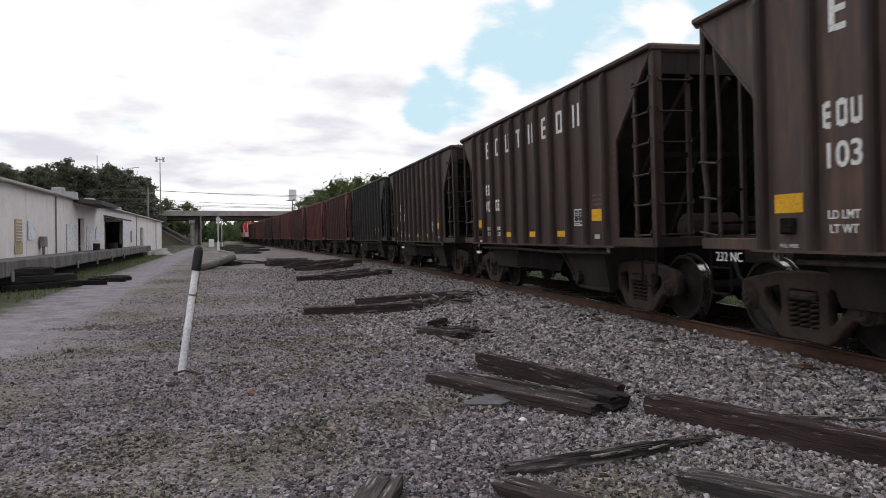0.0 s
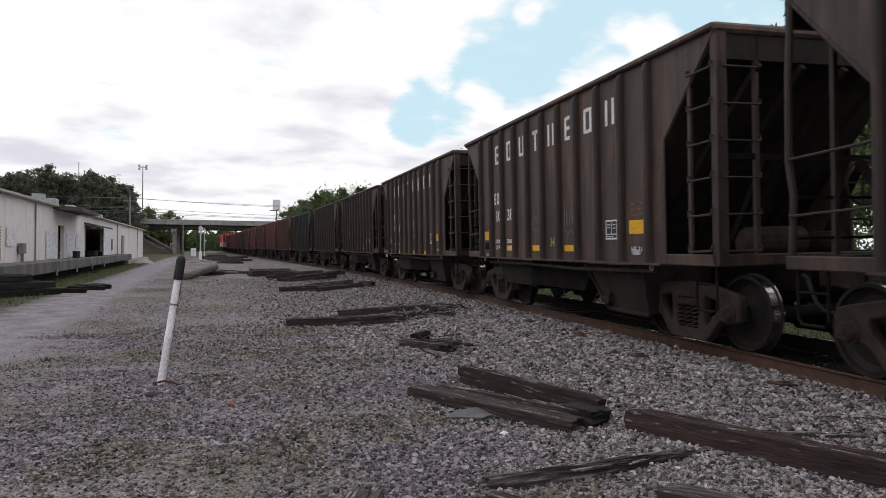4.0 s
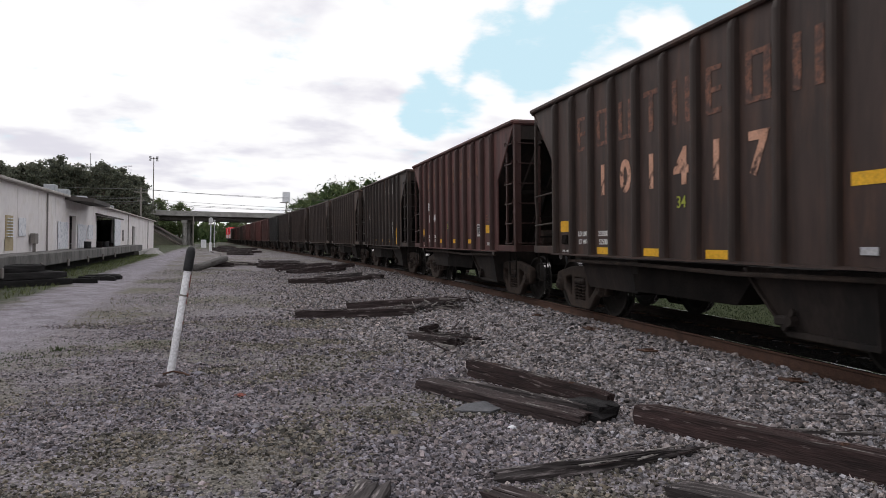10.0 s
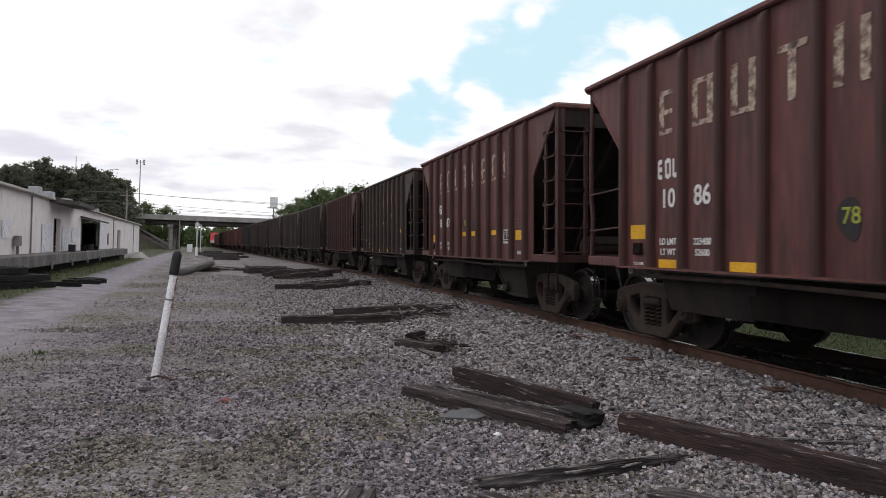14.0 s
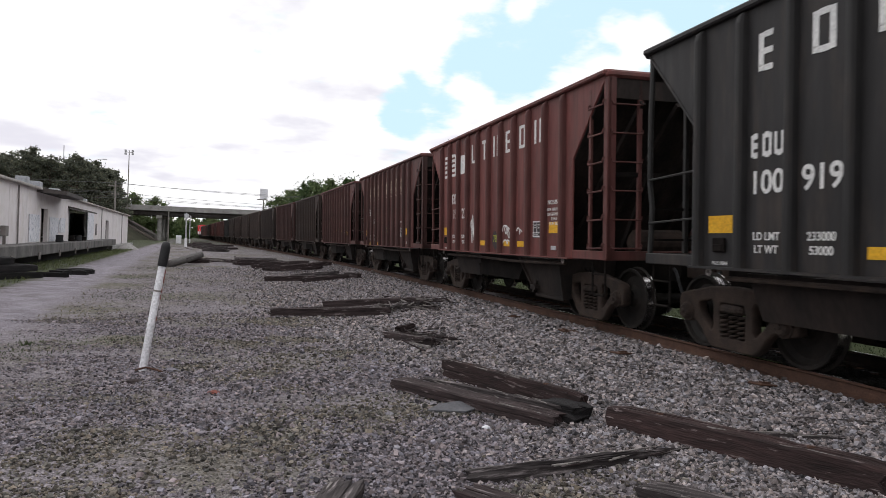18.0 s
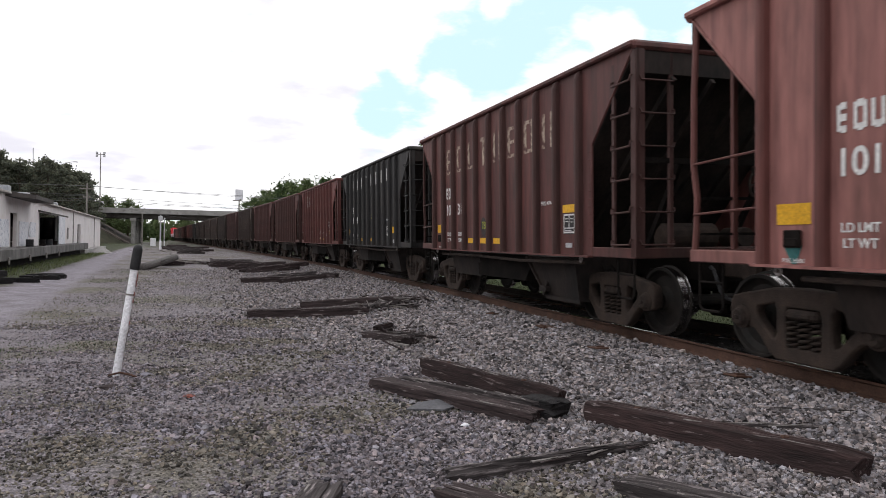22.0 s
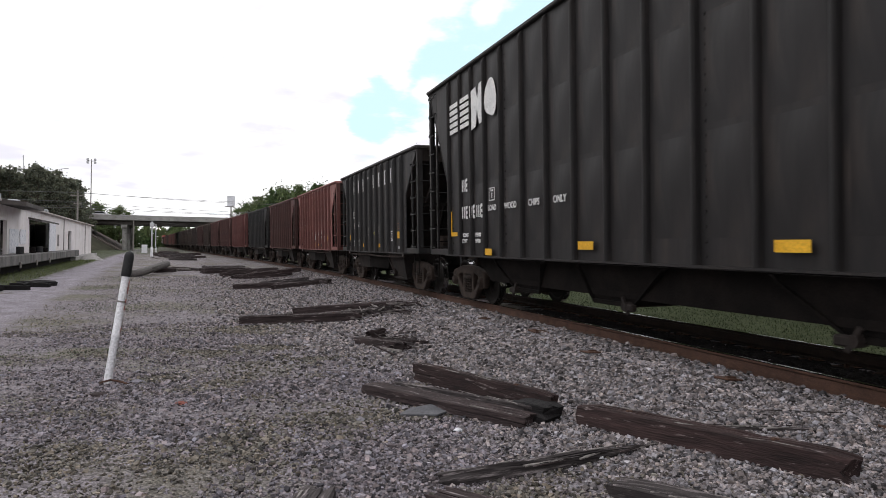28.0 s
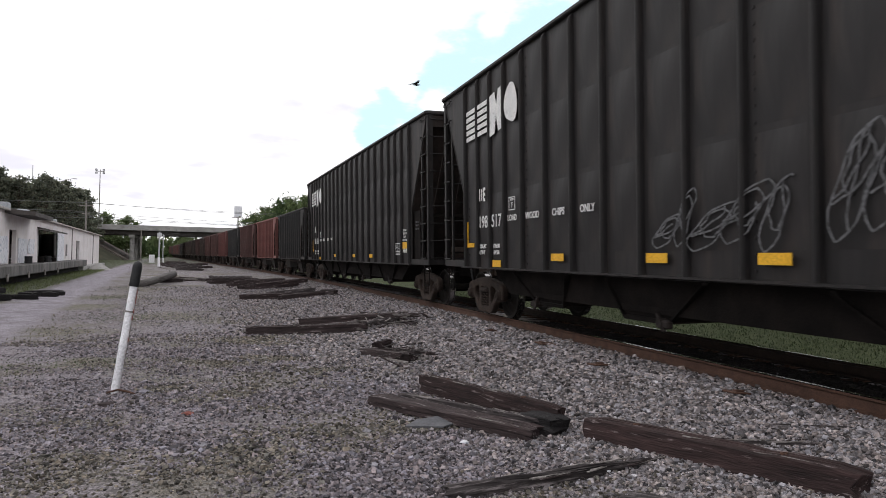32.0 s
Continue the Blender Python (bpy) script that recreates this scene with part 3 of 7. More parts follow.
def line_offset(x, y):
    """Signed distance of a place from the track's middle, to the right of it, roughly."""
    x, y = np.asarray(x, float), np.asarray(y, float)
    a = np.clip(y, U_A, U_B)
    xl = X0 - BEND * a * a / 2 - (y - a) * BEND * a
    return (x - xl) / np.sqrt(1 + (BEND * a) ** 2)


def ground_z(x, y):
    """Height of the ground: the ballast bed stands a little proud of the yard."""
    d = np.abs(line_offset(x, y))
    s = np.clip((4.6 - d) / 3.3, 0, 1)
    z = 0.30 * s * s * (3 - 2 * s)
    hill = np.clip((np.asarray(x) - 11) / 25, 0, 1)
    return z - 0.10 * np.clip((line_offset(x, y) - 2.2) / 3, 0, 1) + hill * 1.0

# ---- the train ----
def coupled_end(parent, y, sgn, key=""):
    """Drawbar, knuckle and air hose at one end."""
    me = cached(("coupler", sgn), lambda: Shape().box(-.11, .11, min(0, .62 * sgn), max(0, .62 * sgn), .78, .98, .02).box(-.20, .16, min(.38 * sgn, .70 * sgn), max(.38 * sgn, .70 * sgn), .74, 1.02, .05).mesh("coupler", M["truck"]))
    part("coupler", me, parent, pose(0, y, 0))
    hose = cached(("hose", sgn), lambda: Shape().pipe([(-.32, 0, .92), (-.35, .10 * sgn, .88), (-.37, .18 * sgn, .76), (-.36, .24 * sgn, .62), (-.33, .32 * sgn, .53), (-.28, .42 * sgn, .50), (-.22, .50 * sgn, .53)], .024, 7).mesh("air_hose", M["cap"]))
    part("air_hose", hose, parent, pose(0, y, 0))


AXLE = .835


def casting(name, loops, depth, round_, material):
    """A flat casting with openings and rounded edges, standing in the y-z plane: the first loop is its outline."""
    cu = bpy.data.curves.new(name, "CURVE")
    cu.dimensions, cu.fill_mode, cu.extrude, cu.bevel_depth, cu.bevel_resolution = "2D", "BOTH", depth / 2 - round_, round_, 1
    for loop in loops:
        sp = cu.splines.new("POLY")
        sp.points.add(len(loop) - 1)
        sp.use_cyclic_u = True
        for pt, (y, z) in zip(sp.points, loop):
            pt.co = (y, z, 0, 1)
    ob = bpy.data.objects.new(name, cu)
    scene.collection.objects.link(ob)
    me = bpy.data.meshes.new_from_object(ob.evaluated_get(bpy.context.evaluated_depsgraph_get()))
    bpy.data.objects.remove(ob)
    me.transform(Matrix(((0, 0, 1, 0), (1, 0, 0, 0), (0, 1, 0, 0), (0, 0, 0, 1))))
    me.materials.clear()
    me.materials.append(material)
    me.name = name
    return me


def side_frame_mesh():
    """One side frame: arched top member, sloping lower members, spring opening and two triangular windows."""
    def make():
        half = [(.40, .775), (.66, .725), (.84, .695), (.97, .66), (1.00, .60), (1.00, .40), (.93, .375), (.93, .52), (.72, .52), (.72, .375), (.66, .375), (.55, .285), (.44, .15), (.35, .09)]
        outer = [(-y, z) for y, z in reversed(half)] + [(0, .795)] + half
        pocket = [(-.235, .20), (.235, .20), (.245, .50), (.215, .63), (-.215, .63), (-.245, .50)]
        win = [(.37, .668), (.325, .59), (.325, .33), (.355, .255), (.415, .265), (.615, .455), (.65, .535), (.62, .61)]
        return casting("side_frame", [outer, pocket, win, [(-y, z) for y, z in reversed(win)]], .13, .022, M["truck"])
    return cached("side_frame", make)


def wheelset_mesh():
    def make():
        s = Shape()
        for g in (-1, 1):
            # tread, flange, plate and hub of one wheel
            prof = [(.07, .0), (.07, .12), (.03, .14), (.0, .20), (-.01, .34), (.03, .40), (.075, .415), (.075, .450), (.06, .457), (-.045, .460), (-.055, .485), (-.07, .485), (-.075, .44), (-.07, .40), (-.04, .37), (-.04, .18), (-.09, .14), (-.09, .0)]
            s.lathe([(l * g, r) for l, r in prof], at=(.765 * g, 0, 0), n=32)
        s.rod((-.98, 0, 0), (.98, 0, 0), .075, 12)
        me = s.mesh("wheelset", M["wheel"], smooth=False)
        me.materials.append(M["bright"])
        for p in me.polygons:
            c = p.center
            r = math.hypot(c.y, c.z)
            if r > .452 and abs(p.normal.x) < .5:
                p.material_index = 1
        return me
    return cached("wheelset", make)


WHEELSETS = []


def truck(parent, y):
    """Three-piece truck: bolster, two side frames with springs, two wheelsets."""
    bol = cached("bolster", lambda: Shape().box(-.93, .93, -.20, .20, .50, .72, .03).box(-.30, .30, -.26, .26, .70, .84, .03).mesh("truck", M["under"]))
    tr = part("truck", bol, parent, pose(0, y, 0), "rusty three-piece truck")
    for g in (-1, 1):
        part("side_frame", side_frame_mesh(), tr, pose(1.0 * g, 0, 0, 0, 0, 0 if g > 0 else 180))
        part("bolster_end", cached("bolster_end", lambda: Shape().box(-.10, .10, -.20, .20, .50, .60, .03).box(-.115, .0, -.13, .13, .515, .575, .015).mesh("bolster_end", M["truck"])), tr, pose(1.0 * g, 0, 0, 0, 0, 180 if g > 0 else 0))
        for k in (-.155, 0, .155):
            sp = cached("spring", lambda: Shape().coil((0, 0, 0), .052, .056, 5, .017, 14, 6).mesh("spring", M["truck"], True))
            part("spring", sp, tr, pose(1.02 * g, k, .215))
        for k in (-AXLE, AXLE):
            cap = cached("bearing_cap", lambda: Shape().lathe([(.115, 0), (.115, .022), (.10, .03), (.10, .07), (.085, .09), (.05, .105), (.04, .125), (-.10, .125)], n=18).mesh("bearing_cap", M["truck"]))
            c = part("bearing_cap", cap, tr, pose(1.04 * g, k, .457, 0, 0, 0 if g > 0 else 180))
            bolt = cached("cap_bolt", lambda: Shape().lathe([(.105, .0), (.105, .016), (.08, .016)], n=6).mesh("cap_bolt", M["truck"]))
            for q in (90, 210, 330):
                part("cap_bolt", bolt, c, pose(0, .062 * math.cos(radians(q)), .062 * math.sin(radians(q))))
    for k in (-AXLE, AXLE):
        w = part("wheelset", wheelset_mesh(), tr, pose(0, k, .457))
        WHEELSETS.append((k, w))
        shoe = cached("brake_beam", lambda: Shape().box(-.85, .85, -.04, .04, -.06, .06).box(-.85, -.70, -.08, .06, -.20, .18, .02).box(.70, .85, -.08, .06, -.20, .18, .02).mesh("brake_beam", M["under"]))
        part("brake_beam", shoe, tr, pose(0, k * .40, .36))
    return tr


def rib_mesh(h, paint_key, w=.062, d=.10):
    """A pressed vertical stake: rounded hat section, drawn in just under the chord."""
    def make():
        sec = [(0, -1), (.62, -.86), (.93, -.55), (1, -.2), (1, .2), (.93, .55), (.62, .86), (0, 1)]
        rows = ((0, 1.0, 1.0), (.05, 1.0, .92), (h - .13, 1.0, .92), (h - .055, .80, .88), (h - .012, .34, .80))
        k = len(sec)
        vs = [(-d * a * p, w * b * q, z) for z, p, q in rows for a, b in sec]
        fs = [(i * k + j, i * k + j + 1, (i + 1) * k + j + 1, (i + 1) * k + j) for i in range(len(rows) - 1) for j in range(k - 1)]
        fs += [tuple(range(k)), tuple(range((len(rows) - 1) * k, len(rows) * k))]
        return Shape().add(vs, fs).mesh("rib", M[paint_key + "_rib"])
    return cached(("rib", round(h, 2), paint_key, w, d), make)


def strips(parent, name, boxes, material, label=""):
    """Thin marks on the near side: boxes of (y0, y1, z0, z1, x)."""
    s = Shape()
    for y0, y1, z0, z1, x in boxes:
        s.box(x - .004, x, min(y0, y1), max(y0, y1), min(z0, z1), max(z0, z1))
    return part(name, s.mesh(name, material), parent, None, label)


def word_shapes(y, z, w, h, x, style):
    """A stand-in for one painted character: a plain block outline of its strokes."""
    b = .27 * w
    full = [(y - w / 2, y - w / 2 + b, z, z + h, x), (y + w / 2 - b, y + w / 2, z, z + h, x)]
    bar = lambda k: (y - w / 2 + b, y + w / 2 - b, z + k * h - .03, z + k * h + .03, x)
    return {0: full, 1: full + [bar(.06)], 2: full + [bar(.94), bar(.06)], 3: [(y - b / 2, y + b / 2, z, z + h, x), (y - w / 2, y + w / 2, z + h - .07, z + h, x)],
            4: [full[1], bar(.94), bar(.5), bar(.06)]}[style]


def char(car, y, z, w, h, x, style, key, name="painted_character"):
    """One painted block character as a part."""
    def make():
        s = Shape()
        for y0, y1, z0, z1, xx in word_shapes(0, 0, w, h, 0, style):
            s.box(xx - .004, xx, min(y0, y1), max(y0, y1), min(z0, z1), max(z0, z1))
        return s.mesh(name, M[key])
    part(name, cached(("char", round(w, 3), round(h, 3), style, key), make), car, pose(x, y, z))


def end_gear(car, L, W, H, key, e, ns=False, edge=1.08, short_ladder=False):
    """Corner posts, ladders, grab irons and steps at one end; e is +1 for the leading end."""
    p = M[key + "_rib"]
    Y = e * (L / 2 - .06)
    zb = 1.06
    heavy = cached(("post", H, key), lambda: Shape().box(-.05, .012, -.06, .05, zb, H - .05, .006).box(-.02, .09, -.06, -.045, zb, H - .05).mesh("corner_post", p))
    thin = cached(("thinpost", H, key), lambda: Shape().pipe([(0, -.02, zb), (0, .015, 1.4), (0, .03, 1.75), (0, -.03, 2.1), (0, -.02, 2.9), (0, .03, H - .08)], .036, 7).mesh("corner_post", p))
    pitch = .44 if ns else .418
    zs = [1.22 + pitch * i for i in range(int((H - 1.35) / pitch) + 1)]
    # near side: ladder at the trailing end, two long grab rails at the leading end; turned about on the far side
    for g in (-1, 1):
        ladder = (g * e) > 0 or ns
        part("corner_post", heavy if ladder else thin, car, pose(g * (W - .04), Y, 0) @ Matrix.Diagonal((-g, -e, 1, 1)))
        part("end_post", cached(("epost", H, key), lambda: Shape().box(-.03, .03, -.03, .03, zb, H - .12, .006).mesh("end_post", p)), car, pose(g * (W - .55), Y, 0))
        if ladder:
            rung = cached(("rung", key), lambda: Shape().pipe([(.01, .02, .07), (-.05, .02, .065), (-.065, .03, .0), (-.065, .45, -.01), (-.055, .47, .05), (.0, .475, .055)], .0135, 6).mesh("rung", p))
            for z in zs:
                part("rung", rung, car, pose(g * (W - .02), Y, z) @ Matrix.Diagonal((-g, -e, 1, 1)))
            part("ladder_rail", cached(("lrail", H, key), lambda: Shape().box(-.012, .012, -.03, .03, zb, H - .2).box(-.01, .04, -.008, .0, zb, H - .2).mesh("ladder_rail", p)), car, pose(g * (W - .01), Y - e * .48, 0))
            er = cached(("erung", key), lambda: Shape().pipe([(0, 0, .055), (0, .06, .05), (.01, .07, 0), (.50, .07, 0), (.51, .06, .05), (.51, 0, .055)], .0135, 6).mesh("end_rung", p))
            for z in zs:
                part("end_rung", er, car, pose(g * (W - .06), Y, z) @ Matrix.Diagonal((-g, e, 1, 1)))
        elif short_ladder:
            part("ladder_rail", cached(("shortrail", H, key), lambda: Shape().pipe([(0, 0, zb), (0, .02, 1.6), (0, -.01, 2.4), (0, .03, 3.2), (.03, .10, H - .3)], .026, 6).mesh("ladder_rail", p)), car, pose(g * (W - .03), Y - e * .30, 0))
            rung = cached(("shortrung", key), lambda: Shape().pipe([(0, -.02, .04), (-.05, -.02, .03), (-.05, .32, -.01), (0, .32, .04)], .0135, 6).mesh("rung", p))
            for z in zs[:3]:
                part("rung", rung, car, pose(g * (W - .02), Y, z) @ Matrix.Diagonal((-g, -e, 1, 1)))
        else:
            bar = cached(("grab_rail", edge, key), lambda: Shape().pipe([(0, 0, 0), (-.03, .04, -.005), (-.03, edge - .12, .03), (0, edge - .04, .04)], .014, 6).mesh("grab_rail", p))
            for z in (1.57, 2.12):
                part("grab_rail", bar, car, pose(g * (W - .02), Y, z) @ Matrix.Diagonal((-g, -e, 1, 1)))
        # stirrup step
        st = cached(("stirrup", key), lambda: Shape().pipe([(0, 0, .0), (0, 0, -.50), (0, .05, -.55), (0, .33, -.55), (0, .38, -.5), (0, .38, 0)], .017, 6).pipe([(0, 0, -.24), (0, .38, -.24)], .014, 5).mesh("stirrup_step", M["under"]))
        part("stirrup_step", st, car, pose(g * (W - .05), Y - e * .06, 1.07) @ Matrix.Diagonal((1, -e, 1, 1)))
    # end sill
    sill = cached(("endsill", W, key), lambda: Shape().box(-W + .02, W - .02, -.06, .06, 1.045, 1.18, .012).mesh("end_sill", p))
    part("end_sill", sill, car, pose(0, Y, 0))
    # brake cylinder, reservoir and brake rigging on the platform
    if e < 0:
        tank = cached("reservoir", lambda: Shape().lathe([(-.45, 0), (-.45, .12), (-.40, .19), (.40, .19), (.45, .12), (.45, 0)], n=14).mesh("air_reservoir", M["truck"]))
        part("air_reservoir", tank, car, pose(-.25, Y + .55, 1.32))
        cyl = cached("brakecyl", lambda: Shape().lathe([(-.3, 0), (-.3, .14), (.1, .14), (.18, .05), (.45, .04), (.45, 0)], axis="y", n=12).mesh("brake_cylinder", M["truck"]))
        part("brake_cylinder", cyl, car, pose(.55, Y + .6, 1.30))
        wh = cached("brakewheel", lambda: Shape().lathe([(-.015, .24), (.015, .26), (-.015, .28), (-.03, .26), (-.015, .24)], axis="y", n=18).beam((-.26, 0, 0), (.26, 0, 0), .03, .02).beam((0, 0, -.26), (0, 0, .26), .03, .02, up=(0, 1, 0)).mesh("brake_wheel", M["truck"]))
        part("brake_wheel", wh, car, pose(.5, Y - .10, 2.0))
        part("end_brace", cached(("brace", key), lambda: Shape().beam((-.7, .9, 1.05), (-.7, .08, 2.3), .06, .08).beam((.7, .9, 1.05), (.7, .08, 2.3), .06, .08).beam((-W + .1, 0, 2.3), (W - .1, 0, 2.3), .05, .07).mesh("end_brace", M["under"])), car, pose(0, Y, 0))
    else:
        part("end_brace", cached(("brace2", key), lambda: Shape().beam((-.7, -.9, 1.05), (-.7, -.08, 2.1), .06, .08).beam((.7, -.9, 1.05), (.7, -.08, 2.1), .06, .08).beam((-W + .1, 0, 1.75), (W - .1, 0, 1.75), .03, .03).beam((-W + .1, 0, 1.35), (W - .1, 0, 1.35), .03, .03).mesh("end_brace", M["under"])), car, pose(0, Y, 0))


def side_sheet(H, L, inset, zlow, W, key, thick=.02):
    """One side: a plate cut away under the sloped ends."""
    def make():
        a, b = L / 2 - .05, L / 2 - inset
        return Shape().plate([(b, 1.05), (b, zlow), (a, H - .04), (-a, H - .04), (-b, zlow), (-b, 1.05)], -W, -W + thick).mesh("side_sheet", M[key])
    return cached(("side", H, L, key), make)


def turned_edge(H, L, inset, zlow, W, key):
    """The folded rim along the cut of one side, at its leading end."""
    a, b = L / 2 - .05, L / 2 - inset
    return cached(("rim", H, L, key), lambda: Shape().pipe([(-W, b, 1.06), (-W, b, zlow), (-W, a - .02, H - .1)], .017, 6).mesh("turned_edge", M[key]))


def hopper_body(car, L, W, H, inset, zlow, ribs, key, rib_w, rib_d):
    """The box of a hopper car: sides with ribs, sloped end sheets, top chord, sills."""
    p = M[key]
    for g in (-1, 1):
        turn = pose(0, 0, 0, 0, 0, 0 if g < 0 else 180)
        part("side_sheet", side_sheet(H, L, inset, zlow, W, key), car, turn)
        for e in (-1, 1):
            part("turned_edge", turned_edge(H, L, inset, zlow, W, key), car, turn @ Matrix.Diagonal((1, e, 1, 1)))
        rib = rib_mesh(H - .07 - 1.06, key, rib_w, rib_d)
        for y in ribs:
            part("rib", rib, car, turn @ pose(-W, y, 1.06))
        chord = cached(("chord", L, H, W, key), lambda: Shape().box(-W - .075, -W + .05, -L / 2, L / 2, H - .075, H, .02).mesh("top_chord", p))
        part("top_chord", chord, car, turn)
        sill = cached(("sill", L, W, key), lambda: Shape().box(-W - .10, -W + .04, -L / 2 + inset - .02, L / 2 - inset + .02, 1.035, 1.06).mesh("side_sill", p))
        part("side_sill", sill, car, turn)
        for e in (-1, 1):
            ext = cached(("sillend", inset, W, key), lambda: Shape().box(-W - .01, -W + .05, -inset, 0, 1.045, 1.18, .01).mesh("sill_end", p))
            part("sill_end", ext, car, turn @ pose(0, L / 2 - .02 if e > 0 else -L / 2 + inset + .02, 0))
            rv = cached(("edge_rivets", zlow, key), lambda: [q := Shape(), [q.lathe([(-.012, 0), (-.012, .008), (0, .014)], at=(0, 0, 1.2 + .11 * k), n=6) for k in range(int((zlow - 1.1) / .11))], q.mesh("rivet_row", p)][-1])
            part("rivet_row", rv, car, turn @ pose(-W, e * (L / 2 - inset - .07), 0))
    for e in (-1, 1):
        turn = pose(0, 0, 0, 0, 0, 0 if e > 0 else 180)
        a, b = L / 2 - .05, L / 2 - inset
        slope = (H - .1 - zlow) / (a - b)
        yb = a - (H - .1 - 1.05) / slope
        # slope sheets wear the chute steel, whose tone includes the recess shade
        def make():
            s = Shape()
            q = [(a - .03, H - .1), (a + .03, H - .1), (yb + .05, 1.05), (yb, 1.05)]
            vs = [(x, y, z) for x in (-W + .012, W - .012) for y, z in q]
            s.add(vs, [(0, 1, 2, 3), (7, 6, 5, 4), (0, 4, 5, 1), (1, 5, 6, 2), (2, 6, 7, 3), (3, 7, 4, 0)])
            s.box(-W + .02, W - .02, a - .02, a + .02, H - .40, H - .08)
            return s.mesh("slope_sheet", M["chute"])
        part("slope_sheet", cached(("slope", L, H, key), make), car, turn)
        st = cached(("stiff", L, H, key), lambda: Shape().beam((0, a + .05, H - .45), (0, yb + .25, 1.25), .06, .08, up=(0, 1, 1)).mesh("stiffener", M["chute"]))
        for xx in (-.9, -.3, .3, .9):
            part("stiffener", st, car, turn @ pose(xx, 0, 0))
        part("end_chord", cached(("echord", H, W, key), lambda: Shape().box(-W - .05, W + .05, -.055, .055, H - .11, H + .005, .035).mesh("end_chord", p)), car, pose(0, e * (L / 2 - .03), 0))
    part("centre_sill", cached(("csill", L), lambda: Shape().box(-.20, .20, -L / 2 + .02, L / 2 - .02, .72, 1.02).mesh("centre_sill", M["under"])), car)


def bay(car, y, w_top, w_bot, key, zbot=.30, lean=0.0, latched=True, steel="chute"):
    """One discharge chute with its door, frame and latch."""
    def make():
        s = Shape()
        X = 1.30
        z1 = 1.0
        for x0, x1 in ((-X, -.24), (.24, X)):
            vs = [(x0, -w_top, z1), (x1, -w_top, z1), (x1, w_top, z1), (x0, w_top, z1),
                  (x0 + .12 if x0 < 0 else x0, lean - w_bot, zbot), (x1 if x0 < 0 else x1 - .12, lean - w_bot, zbot), (x1 if x0 < 0 else x1 - .12, lean + w_bot, zbot), (x0 + .12 if x0 < 0 else x0, lean + w_bot, zbot)]
            s.add(vs, [(0, 1, 2, 3), (7, 6, 5, 4), (0, 4, 5, 1), (1, 5, 6, 2), (2, 6, 7, 3), (3, 7, 4, 0)])
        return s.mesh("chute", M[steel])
    ch = part("chute", cached(("bay", w_top, w_bot, zbot, lean), make), car, pose(0, y, 0))
    if not latched:
        return
    g = 1 if lean >= 0 else -1
    latch = cached(("latch", g), lambda: Shape().rod((-1.30, .10 * g, .46), (-1.16, .10 * g, .46), .06, 8).beam((-1.27, .02 * g, .36), (-1.27, .16 * g, .58), .035, .05).box(-1.29, -1.2, -.08, .12, .40, .50, .02).rod((-1.3, .10 * g, .46), (1.3, .10 * g, .46), .025, 6).mesh("door_latch", M["chute"]))
    part("door_latch", latch, ch, pose(0, lean - w_bot * g, 0))
    frame_me = cached(("chframe", w_top, w_bot, zbot, lean), lambda: Shape().beam((-1.31, -w_top, .98), (-1.19, lean - w_bot, zbot), .03, .07, up=(1, 0, 0)).beam((-1.31, w_top, .98), (-1.19, lean + w_bot, zbot), .03, .07, up=(1, 0, 0)).beam((-1.20, lean - w_bot, zbot), (-1.20, lean + w_bot, zbot), .04, .06).mesh("chute_frame", M["chute" if steel == "chute" else "under"]))
    part("chute_frame", frame_me, ch)


LETTER_STYLE = [4, 2, 1, 3, 0, 4, 2, 0]
H_LEN, H_W, H_TOP, H_IN = 9.62, 1.46, 3.80, 1.08
H_PITCH, RIB_SET = .705, .12


def panel_y(i):
    """Middle of the side panel i, counted from the leading end."""
    return (4.5 - i) * H_PITCH + RIB_SET


